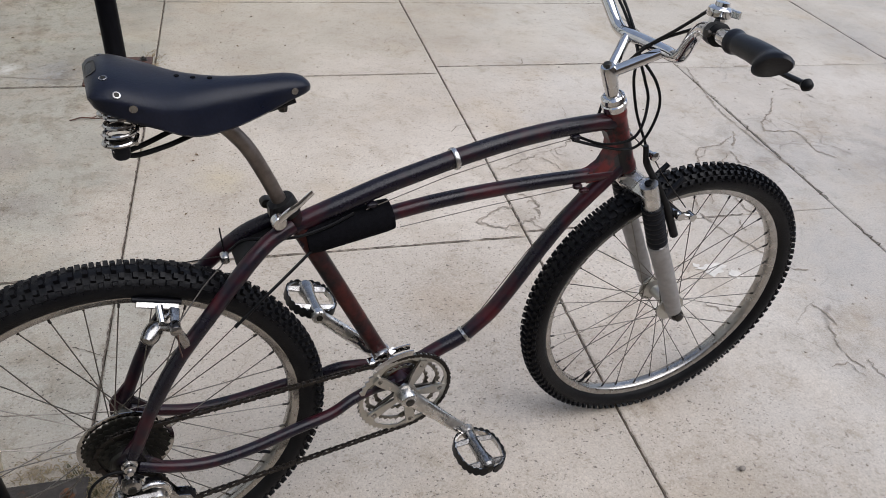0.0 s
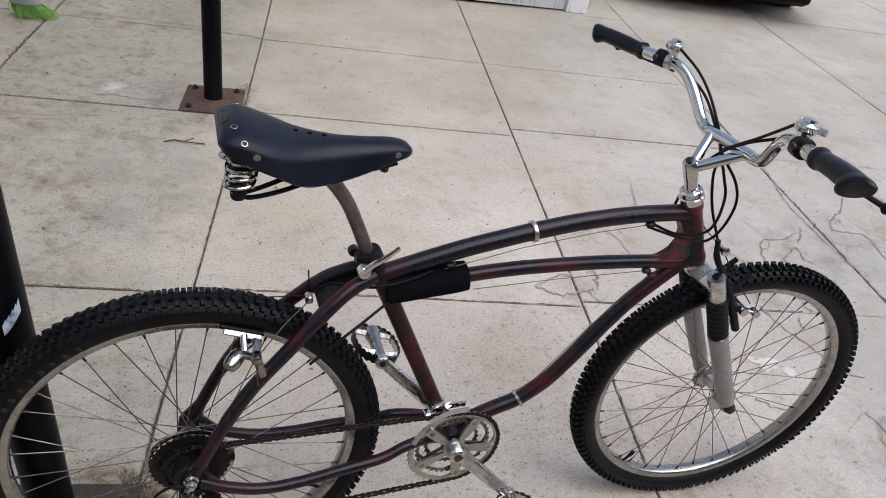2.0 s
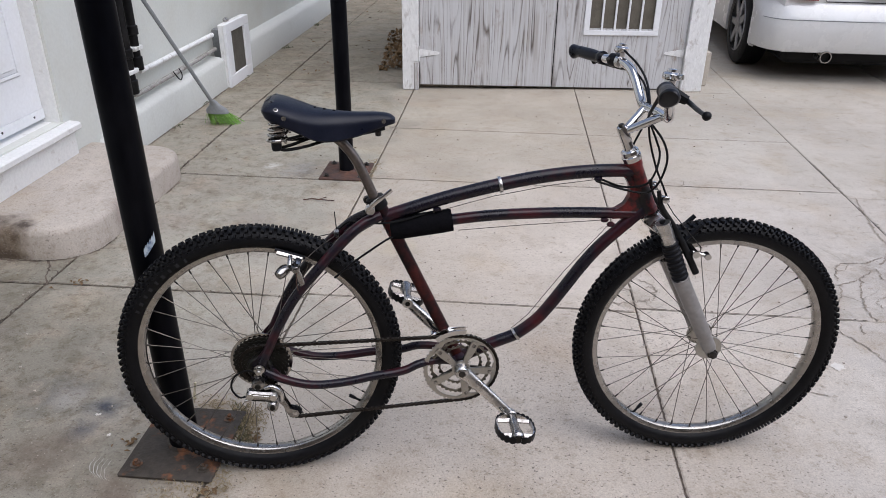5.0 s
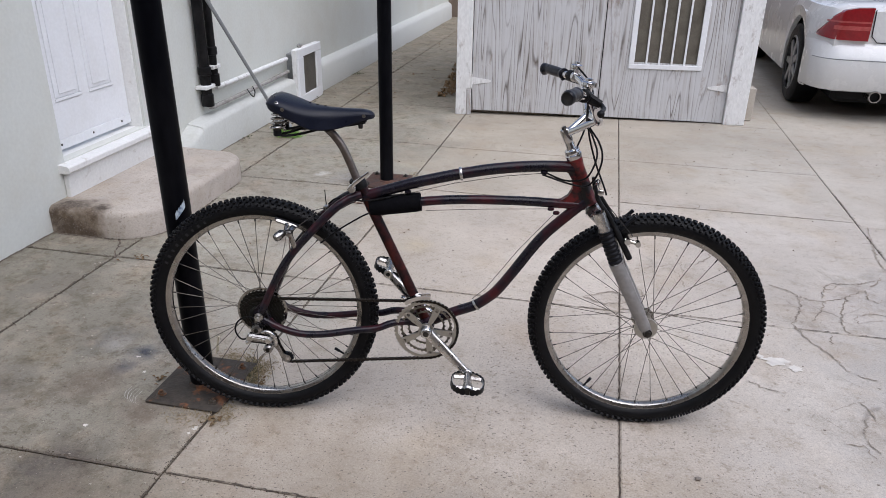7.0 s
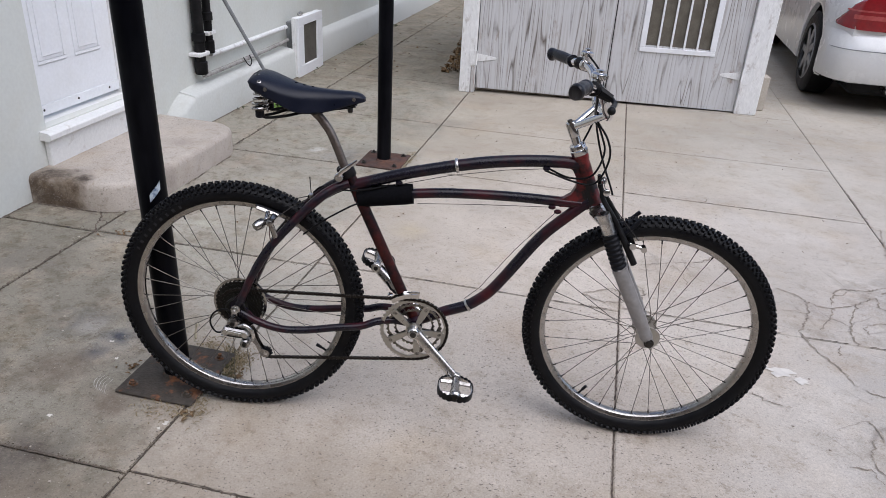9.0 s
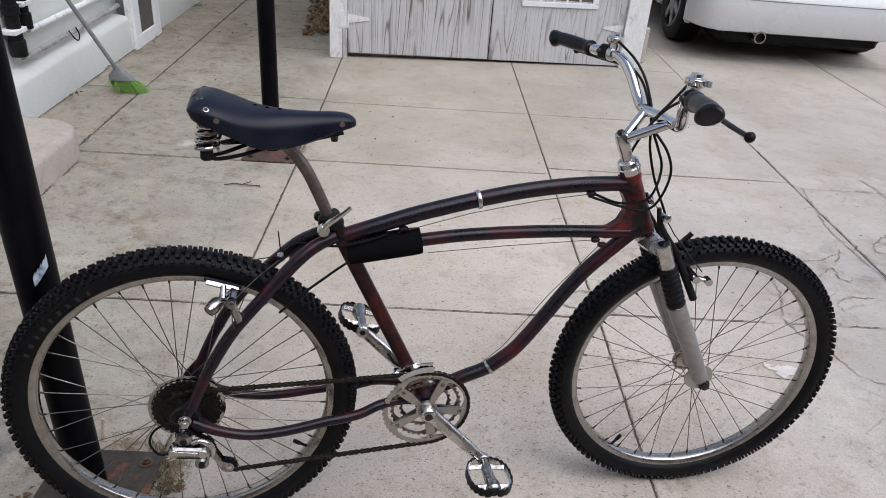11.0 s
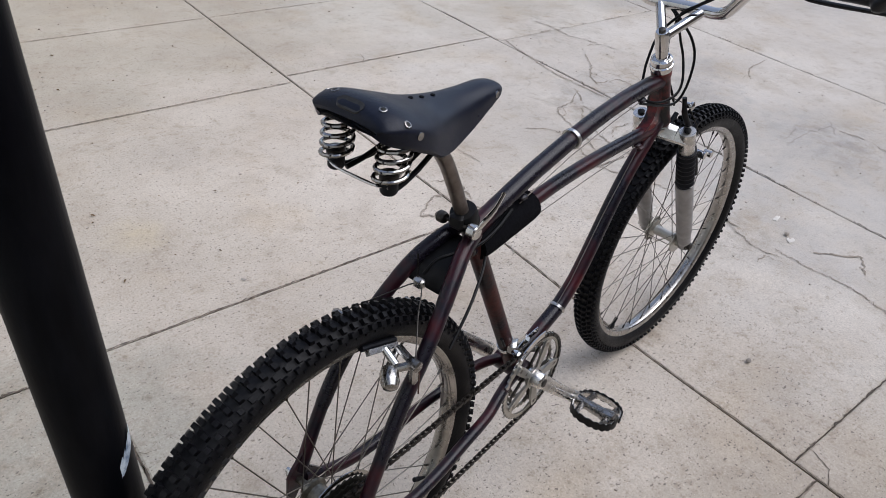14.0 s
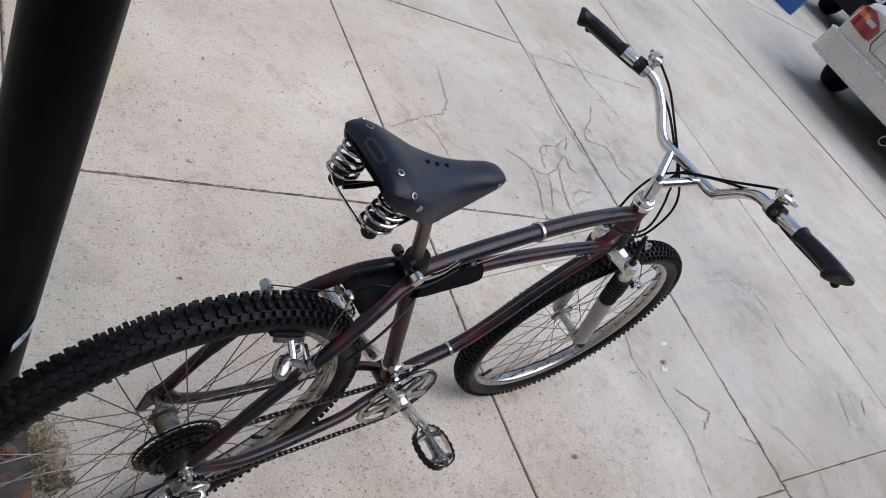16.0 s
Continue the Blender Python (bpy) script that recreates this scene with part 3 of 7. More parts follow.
def part(name, shape, material, parent, label="", angle=40):
    ob = new(name, shape.mesh(name, material, angle))
    ob.parent = parent
    return tagged(ob, label)


def thing(name, label, category, m=None, group="", kind=""):
    ob = new(name)
    ob.empty_display_size = 0.1
    ob.matrix_world = m or Matrix()
    return tagged(ob, label, category, group, kind)


def solid(name, shape, material, label, category="", kind="", m=None, group="", angle=40):
    ob = new(name, shape.mesh(name, material, angle))
    ob.matrix_world = m or Matrix()
    return tagged(ob, label, category, group, kind)


def smooth_line(pts, per=8):
    """A Catmull-Rom curve through the points."""
    p = [Vector(q) for q in pts]
    p = [2 * p[0] - p[1]] + p + [2 * p[-1] - p[-2]]
    out = []
    for i in range(1, len(p) - 2):
        for s in range(per):
            t = s / per
            a, b, c, d = p[i - 1 : i + 3]
            out.append(0.5 * (2 * b + (c - a) * t + (2 * a - 5 * b + 4 * c - d) * t * t + (3 * b - a - 3 * c + d) * t ** 3))
    return out + [p[-2]]


def along_y(x, y, z):
    """Lays a lathe's axis along y."""
    return Matrix.Translation((x, y, z)) @ Matrix.Rotation(radians(-90), 4, "X")


def towards(p0, p1):
    """Lays a lathe's axis from p0 to p1."""
    return Matrix.Translation(p0) @ (Vector(p1) - Vector(p0)).to_track_quat("Z", "Y").to_matrix().to_4x4()


YARD = Matrix.Rotation(radians(-9.45), 4, "Z")  # the yard's slabs and house stand askew to the bicycle
SITE = Matrix.Translation((0.45, -1.7, 0)) @ Matrix.Scale(0.985, 4) @ Matrix.Translation((-0.45, 1.7, 0)) @ YARD  # the house side of the yard


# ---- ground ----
def wheel_dip(x, y):
    """A shallow dip added so that the front tyre meets the slab."""
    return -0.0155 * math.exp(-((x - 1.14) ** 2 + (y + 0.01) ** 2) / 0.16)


ground = Shape().add([(-150, -150, -0.024), (150, -150, -0.024), (150, 150, -0.024), (-150, 150, -0.024)], [(0, 1, 2, 3)])
solid("ground", ground, EARTH, "bare brown earth under and around the paved yard", "ground", "structure")

# ---- house wall ----
WALL_U = -1.63
house = thing("wall_house", "cream stuccoed house wall with a painted foundation ledge", "wall", SITE, kind="structure")
D0, D1, DZ0, DZ1 = 1.20, 1.90, 0.31, 2.36
w = Shape()
w.box((WALL_U - 0.22, -4.0, -0.03), (WALL_U, D0, 2.9))
w.box((WALL_U - 0.22, D1, -0.03), (WALL_U, 10.4, 2.9))
w.box((WALL_U - 0.22, D0, -0.03), (WALL_U, D1, DZ0))
w.box((WALL_U - 0.22, D0, DZ1), (WALL_U, D1, 2.9))
part("wall", w, STUCCO, house)

ledge_top = [(2.12, 0.03), (2.2, 0.12), (2.32, 0.19), (2.5, 0.215), (3.822, 0.225)]
rings = []
for v, h, _ in smooth_line([(v, h, 0) for v, h in ledge_top], 6):
    out = WALL_U + 0.115 * min(1, h / 0.15)
    rings.append([(WALL_U + 0.001, v, -0.02), (out, v, -0.02), (out, v, h * 0.86), (out - 0.012, v, h * 0.97), (out - 0.035, v, h), (WALL_U + 0.001, v, h + 0.012)])
part("foundation_ledge", Shape().loft(rings), LEDGE, house, "painted concrete foundation ledge with chipped edge", 50)
far = [[(WALL_U + 0.001, v, -0.02), (WALL_U + 0.10, v, -0.02), (WALL_U + 0.10 + 0.006 * math.sin(v * 9), v, 0.2), (WALL_U + 0.07, v, 0.235), (WALL_U + 0.001, v, 0.25)] for v in np.linspace(4.322, 10.2, 32)]
part("foundation_ledge", Shape().loft(far), LEDGE, house, "painted concrete foundation ledge with chipped edge", 50)

# unseen walls, added to give the chrome a dark horizon to reflect
for name, lo, hi in (("added_wall_east", (19.8, -6.0), (20.0, 13.0)), ("added_wall_north", (4.6, 13.0), (20.0, 13.2))):
    solid(name, Shape().box((*lo, -0.03), (*hi, 2.7)), BROWN_WALL, "unseen plain brown wall added to darken reflections", "wall", "structure")
# taller unseen wall: blocks low sky so the bicycle's near sides stay dark
solid("added_wall_south", Shape().box((-6.0, -6.2, -0.03), (20.0, -6.0, 5.4)), BROWN_WALL, "unseen tall brown wall added to block low sky light", "wall", "structure")
end_wall = Shape().box((-2.2, 10.4, -0.03), (3.0, 10.6, 2.6))
solid("wall_passage_end", end_wall, BROWN_WALL, "brown wall closing the narrow passage", "wall", "structure", SITE)

# the door, its sill and casing
door = thing("door_1", "closed white panelled back door with a low metal sweep", "door", SITE @ Matrix.Translation((WALL_U - 0.085, D0, DZ0)), kind="structure")
wd = D1 - D0
leaf = Shape().box((-0.035, 0.012, 0.022), (0.0, wd - 0.012, DZ1 - DZ0 - 0.012), 0.003)
part("door_leaf", leaf, WHITE, door)
for py, pz, ph in ((0.12, 0.26, 0.62), (wd / 2 + 0.03, 0.26, 0.62), (0.12, 1.08, 0.72), (wd / 2 + 0.03, 1.08, 0.72)):
    pw = wd / 2 - 0.15
    rim_ = Shape()
    rim_.box((0.0, py, pz), (0.005, py + pw, pz + 0.018), 0.002).box((0.0, py, pz + ph - 0.018), (0.005, py + pw, pz + ph), 0.002)
    rim_.box((0.0, py, pz + 0.018), (0.005, py + 0.018, pz + ph - 0.018), 0.002).box((0.0, py + pw - 0.018, pz + 0.018), (0.005, py + pw, pz + ph - 0.018), 0.002)
    rim_.box((0.0, py + 0.035, pz + 0.035), (0.004, py + pw - 0.035, pz + ph - 0.035), 0.0015)
    part("door_panel", rim_, WHITE, door)
sweep = Shape().box((0.0, 0.014, 0.024), (0.006, wd - 0.014, 0.075), 0.002)
part("door_sweep", sweep, WHITE, door, "white metal door sweep with three screws")
for y in (0.1, wd / 2, wd - 0.1):
    part("screw", Shape().lathe([(0.006, 0), (0.006, 0.002), (0.003, 0.003)], Matrix.Translation((0.006, y, 0.05)) @ Matrix.Rotation(radians(90), 4, "Y"), 10), STEEL, door)
jamb = Shape().box((-0.045, -0.001, 0.0), (0.07, 0.011, DZ1 - DZ0), 0.002)
part("door_jamb", jamb, SILL, door)
part("door_jamb", Shape().box((-0.045, wd - 0.011, 0.0), (0.07, wd + 0.001, DZ1 - DZ0), 0.002), SILL, door)
sill = Shape()
sill.add([(-0.10, 0, 0.0), (0.135, 0, -0.022), (0.145, 0, -0.03), (0.145, 0, -0.052), (0.135, 0, -0.06), (-0.10, 0, -0.06),
          (-0.10, wd, 0.0), (0.135, wd, -0.022), (0.145, wd, -0.03), (0.145, wd, -0.052), (0.135, wd, -0.06), (-0.10, wd, -0.06)],
         [(0, 1, 2, 3, 4, 5), (11, 10, 9, 8, 7, 6)] + [(i, i + 6, (i + 1) % 6 + 6, (i + 1) % 6) for i in range(6)])
sill.v = [Vector((p.x, -0.05 + p.y * (wd + 0.10) / wd, p.z + 0.012)) for p in sill.v]
part("door_sill", sill, SILL, door, "chipped white sloping door sill", 25)
part("sill_riser", Shape().box((0.086, -0.03, -0.30), (0.115, wd + 0.03, -0.049), 0.004), SILL, door)


def rounded_outline(x0, y0, x1, y1, r, n=8):
    """An oblong whose two corners away from the wall are rounded."""
    pts = [(x0, y0)]
    for cx, cy, a0 in ((x1 - r, y0 + r, -90), (x1 - r, y1 - r, 0)):
        pts += [(cx + r * math.cos(radians(a0 + 90 * i / n)), cy + r * math.sin(radians(a0 + 90 * i / n))) for i in range(n + 1)]
    return pts + [(x0, y1)]


step = Shape()
rows = []
for inset, z in ((0.0, -0.02), (0.0, 0.105), (0.006, 0.122), (0.02, 0.133), (0.05, 0.136)):
    o = rounded_outline(WALL_U + 0.002, 1.03 + inset, -1.10 - inset, 2.13 - inset, 0.2 - inset)
    rows.append([(x, y, z + 0.004 * math.sin(x * 9 + y * 5)) for x, y in o])
step.loft(rows)
solid("door_step", step, STEP, "low rounded concrete step below the back door, stained at one corner", "step", "structure", SITE, angle=50)

# pipes on the wall
for v, z0, r in ((2.54, 0.29, 0.034), (2.66, 0.40, 0.026)):
    pipe = thing("drain_pipe", "black painted vertical waste pipe strapped to the wall", "pipe", SITE @ Matrix.Translation((WALL_U + 0.045, v, 0)), "waste pipes")
    part("pipe", Shape().tube([(0, 0, z0 + 0.004), (0, 0, 2.6)], r, 14), BLACK_PAINT, pipe)
    part("collar", Shape().lathe([(r, 0), (r + 0.008, 0.004), (r + 0.008, 0.05), (r, 0.056)], Matrix.Translation((0, 0, z0 + 0.2)), 16), BLACK_PAINT, pipe)
    part("strap", Shape().box((-0.045, -r - 0.03, z0 + 0.115), (r + 0.004, r + 0.02, z0 + 0.138), 0.003), OLD_WHITE, pipe, "white pipe strap")
    part("end_cap", Shape().lathe([(r + 0.005, 0), (r + 0.007, 0.004), (r + 0.007, 0.075), (r + 0.001, 0.08)], Matrix.Translation((0, 0, z0)), 16), BLACK_PAINT, pipe)
white_pipe = Shape().tube(smooth_line([(WALL_U + 0.03, 2.69, 0.43), (WALL_U + 0.035, 2.69, 0.40), (WALL_U + 0.04, 2.74, 0.385), (WALL_U + 0.04, 3.4, 0.385), (WALL_U + 0.04, 3.83, 0.385)], 6), 0.017, 10)
solid("water_pipe", white_pipe, OLD_WHITE, "white painted horizontal water pipe along the house wall", "pipe", m=SITE)
grey_pipe = Shape().tube(smooth_line([(WALL_U + 0.045, 2.54, 0.31), (WALL_U + 0.045, 2.56, 0.285), (WALL_U + 0.05, 2.64, 0.272), (WALL_U + 0.05, 3.3, 0.275), (WALL_U + 0.05, 3.83, 0.285)], 6), 0.015, 10)
solid("gas_pipe", grey_pipe, PIPE_GREY, "flaking grey pipe above the foundation ledge", "pipe", m=SITE)
hose = Shape().tube(smooth_line([(WALL_U + 0.07, 3.05, 0.30), (WALL_U + 0.085, 3.08, 0.25), (WALL_U + 0.085, 3.12, 0.232), (WALL_U + 0.08, 3.15, 0.26), (WALL_U + 0.07, 3.14, 0.30)], 6), 0.004, 6)
solid("wire_loop", hose, CABLE, "loop of dark wire hanging from the pipe", "wire", m=SITE)

# pet door box
vent = thing("vent_box", "white framed access hatch with a dark mesh screen", "vent", SITE @ Matrix.Translation((WALL_U, 3.82, 0)))
part("box", Shape().box((0.0, 0.1, 0.06), (0.09, 0.42, 0.41), 0.006), GREY_PLASTIC, vent)
part("back_panel", Shape().box((0.09, 0.0, 0.0), (0.13, 0.5, 0.46), 0.006), OLD_WHITE, vent)
fr = Shape()
for lo, hi in (((0.13, 0, 0.0), (0.15, 0.5, 0.085)), ((0.13, 0, 0.395), (0.15, 0.5, 0.46)), ((0.13, 0, 0.085), (0.15, 0.11, 0.395)), ((0.13, 0.39, 0.085), (0.15, 0.5, 0.395))):
    fr.box(lo, hi, 0.003)
part("frame", fr, WHITE, vent)
part("screen", Shape().box((0.13, 0.11, 0.085), (0.136, 0.39, 0.395)), SCREEN, vent, "dark mesh screen")
part("latch", Shape().box((0.095, 0.1, 0.46), (0.125, 0.16, 0.49), 0.008), ALLOY, vent, "small metal latch")

# broom
broom = thing("broom", "upright broom with grey handle and splayed green bristles", "broom", SITE @ Matrix.Translation((-1.25, 2.93, 0)))
h0, h1 = Vector((-0.01, -0.02, 0.13)), Vector((-0.335, -0.66, 1.37))
part("handle", Shape().tube([h0, h1], 0.0115, 10), GREY_PLASTIC, broom)
part("broom_head", Shape().loft([[(c.x + w_ * math.cos(a), c.y + t_ * math.sin(a), c.z) for a in np.linspace(0, 2 * math.pi, 16, False)]
     for c, w_, t_ in ((Vector((0.0, 0.0, 0.075)), 0.075, 0.035), (Vector((-0.003, -0.005, 0.10)), 0.07, 0.032), (Vector((-0.008, -0.012, 0.13)), 0.035, 0.024), (Vector((-0.014, -0.03, 0.165)), 0.016, 0.016))]), GREY_PLASTIC, broom)
rng = random.Random(4)
br = Shape()
for i in range(240):
    a, d = rng.uniform(0, 6.28), math.sqrt(rng.random())
    x0, y0 = 0.068 * d * math.cos(a), 0.03 * d * math.sin(a)
    x1, y1 = x0 * rng.uniform(1.2, 1.9) + 0.03, y0 * rng.uniform(1.3, 2.3) + rng.uniform(0, 0.06)
    br.tube([(x0, y0, 0.08), ((x0 + x1) / 2 - 0.004, (y0 + y1) / 2, 0.045), (x1, y1, 0.003)], [0.0018, 0.0016, 0.001], 4, cap=False)
part("bristles", br, GREEN, broom, "splayed bright green bristles")

# ---- shed ----
SHED = Matrix.Translation((0.448, 3.865, 0)) @ Matrix.Rotation(radians(-3.3), 4, "Z") @ Matrix.Scale(0.953, 4, (1, 0, 0))
shed = thing("garden_shed", "weathered white wooden shed with plywood double doors", "shed", SHED)
SW, SH, SD = 2.34, 2.15, 2.2
for x0, x1 in ((0.0, 0.125), (SW - 0.165, SW)):
    post = Shape()
    post.box((x0, -0.028, 0.0), (x1, 0.06, SH), 0.004)
    part("corner_post", post, OLD_WHITE, shed, "white painted corner board with chipped paint")
part("post_foot", Shape().box((0.087, -0.012, 0.0), (0.123, 0.03, 0.20), 0.003).moved(Matrix.Translation((0, -0.02, 0))), WOOD, shed, "bare patched foot of the corner board")
part("side_wall", Shape().box((0.0, 0.06, 0.0), (0.05, SD, SH)), WOOD, shed)
part("side_wall", Shape().box((SW - 0.05, 0.06, 0.0), (SW, SD, SH)), WOOD, shed)
part("back_wall", Shape().box((0.05, SD - 0.05, 0.0), (SW - 0.05, SD, SH)), WOOD, shed)
part("lintel", Shape().box((0.127, -0.01, SH - 0.16), (SW - 0.167, 0.05, SH)), OLD_WHITE, shed)
part("roof", Shape().box((-0.12, -0.2, SH), (SW + 0.12, SD + 0.1, SH + 0.06), 0.01), BROWN_WALL, shed)
part("floor", Shape().box((0.05, 0.06, 0.0), (SW - 0.05, SD - 0.05, 0.02)), EARTH, shed)
split = 1.165


def shed_door(x0, x1, tilt, window=None):
    """A plywood leaf, cut through where it has a window."""
    s = Shape()
    z0, z1, y0, y1 = 0.0, SH - 0.18, 0.0, 0.02
    if window:
        a, b, c, d = window
        s.ring_plate([(a, c), (b, c), (b, d), (a, d)], [(x0, z0), (x1, z0), (x1, z1), (x0, z1)], y1 - y0, (y0 + y1) / 2)
    else:
        s.box((x0, y0, z0), (x1, y1, z1), 0.002)
    s.v = [Vector((p.x, p.y, p.z + 0.034 - (p.x - 0.13) * tilt)) for p in s.v]
    return s


left_leaf = part("shed_door", shed_door(0.131, split - 0.004, 0.012), WOOD, shed, "peeling white plywood door leaf")
win = (1.415, 1.905, 0.43, 1.05)
right_leaf = part("shed_door", shed_door(split + 0.004, SW - 0.169, 0.012, win), WOOD, shed, "peeling white plywood door leaf with a barred window")
wf = Shape()
for lo, hi in (((win[0] - 0.04, -0.012, win[2] - 0.03), (win[1] + 0.04, 0.0, win[2] + 0.005)), ((win[0] - 0.04, -0.012, win[3]), (win[1] + 0.04, 0.0, win[3] + 0.035)),
               ((win[0] - 0.04, -0.012, win[2] + 0.005), (win[0] + 0.003, 0.0, win[3])), ((win[1] - 0.003, -0.012, win[2] + 0.005), (win[1] + 0.04, 0.0, win[3]))):
    wf.box(lo, hi, 0.003)
part("window_frame", wf, WHITE, right_leaf, "white window frame")
part("screen", Shape().box((win[0], 0.008, win[2]), (win[1], 0.012, win[3])), TAN_SCREEN, right_leaf, "tan insect screen")
for i in range(4):
    x = win[0] + (i + 1) * (win[1] - win[0]) / 5
    part("bar", Shape().box((x - 0.0075, -0.008, win[2] + 0.005), (x + 0.0075, 0.004, win[3]), 0.002), WHITE, right_leaf)
for side, x, z, leaf_ in ((1, 0.128, 0.265, left_leaf), (-1, SW - 0.167, 0.275, right_leaf), (1, 0.128, 1.7, left_leaf), (-1, SW - 0.167, 1.7, right_leaf)):
    h = Shape()
    y = -0.034
    outline = [(x + side * 0.004, z - 0.03), (x + side * 0.15, z - 0.009), (x + side * 0.158, z), (x + side * 0.15, z + 0.009), (x + side * 0.004, z + 0.03)]
    h.plate(outline, 0.004, Matrix.Translation((0, -0.004, 0)))
    h.box((min(x, x - side * 0.055), y, z - 0.055), (max(x, x - side * 0.055), y + 0.005, z + 0.055))
    h.tube([(x, -0.034, z - 0.055), (x, -0.034, z + 0.055)], 0.006, 8)
    hinge_ = part("hinge", h, OLD_WHITE, shed, "white painted strap hinge")
# black strip set in the slit as the shade between the leaves
part("gap_shade", Shape().box((split - 0.003, 0.004, 0.02), (split + 0.003, 0.012, SH - 0.2)), CAR_BLACK, shed, "black strip standing in for the shade between the doors")
block = Shape().box((2.67, 3.86, 0.0), (2.78, 4.10, 0.26), 0.008)
solid("concrete_block", block, CONCRETE, "small concrete block beside the shed corner", "block")

# heap of dead leaves along the shed's side
rng = random.Random(11)
heap = Shape()
for i in range(420):
    d = rng.random() ** 1.5
    y = 4.45 + rng.random() ** 1.3 * 1.7
    x = 0.45 - d * 0.2 + (y - 4.0) * 0.058
    z = 0.008 + (1 - d) ** 1.3 * 0.19 * rng.random() * (1 - 0.3 * (y - 4.4))
    m = Matrix.Translation((x, y, z)) @ Euler((rng.uniform(-1, 1), rng.uniform(-1, 1), rng.uniform(0, 6))).to_matrix().to_4x4()
    s = rng.uniform(0.015, 0.04)
    heap.add([m @ Vector(p) for p in ((-s, 0, 0), (0, -s * 0.45, 0.004), (s, 0, 0), (0, s * 0.45, 0.006))], [(0, 1, 2), (0, 2, 3)])
tagged(new("dead_leaves", heap.mesh("dead_leaves", LEAF)), "heap of dry brown leaves against the shed side", "leaves", kind="stuff")
litter = Shape()
for i in range(260):
    x, y = rng.uniform(-1.3, 0.4), rng.uniform(4.2, 9.5)
    x += (y - 5) * 0.12
    m = Matrix.Translation((x, y, 0.006)) @ Euler((rng.uniform(-0.3, 0.3), rng.uniform(-0.3, 0.3), rng.uniform(0, 6))).to_matrix().to_4x4()
    s = rng.uniform(0.008, 0.025)
    litter.add([m @ Vector(p) for p in ((-s, 0, 0), (0, -s * 0.4, 0.003), (s, 0, 0), (0, s * 0.4, 0.004))], [(0, 1, 2), (0, 2, 3)])
tagged(new("leaf_litter", litter.mesh("leaf_litter", LEAF)), "scattered dry leaves in the narrow passage", "leaves", kind="stuff")


# ---- posts ----
def post(u, v, plate_mat, label, half, bolts, lean=(0, 0)):
    p = thing("steel_post", label, "post", (YARD if v < 1 else SITE) @ Matrix.Translation((u, v, 0)), "black carport posts")
    part("pole", Shape().tube([(0, 0, 0.012), (lean[0] * 2.75, lean[1] * 2.75, 2.75)], 0.039, 32), POLE_PAINT, p)
    part("base_plate", Shape().box((-half[0], -half[1], 0.0), (half[0], half[1], 0.012), 0.003), plate_mat, p, "rusty square base plate")
    part("weld", Shape().lathe([(0.046, 0.012), (0.044, 0.017), (0.0395, 0.021)], None, 32, False), plate_mat, p)
    for x, y in bolts:
        b = Shape().lathe([(0.016, 0.012), (0.016, 0.0145), (0.0165, 0.0146)], Matrix.Translation((x, y, 0)), 16)
        b.lathe([(0.011, 0.0145), (0.011, 0.020), (0.0095, 0.022)], Matrix.Translation((x, y, 0)), 6).lathe([(0.006, 0.022), (0.006, 0.027), (0.005, 0.028)], Matrix.Translation((x, y, 0)), 10)
        part("anchor_bolt", b, BOLT if plate_mat is RUST_DARK else STEEL, p)
    return p


P1 = post(-0.2556, 0.0096, RUST_DARK, "black painted steel post on a dirty bolted base plate", (0.125, 0.14), [(-0.09, -0.1), (0.09, -0.1), (0.09, 0.1), (-0.09, 0.1)], (-0.0242, 0.0225))
post(-0.2613, 2.175, RUST, "black painted steel post on a rusty bolted base plate", (0.125, 0.13), [(-0.09, -0.095), (0.09, -0.095), (0.09, 0.095), (-0.09, 0.095)])
st = Shape()
for k in range(5):
    a0, a1 = radians(-68 + 9 * k), radians(-68 + 9 * (k + 1))
    z0 = 0.588 + 0.007 * k
    st.add([(0.0396 * math.cos(a) - 0.0145, 0.0396 * math.sin(a) + 0.0135, z) for a, z in ((a0, z0), (a1, z0 + 0.007), (a1, z0 + 0.033), (a0, z0 + 0.020))], [(0, 1, 2, 3)])
part("sticker", st, STICKER, P1, "torn blue and white sticker")


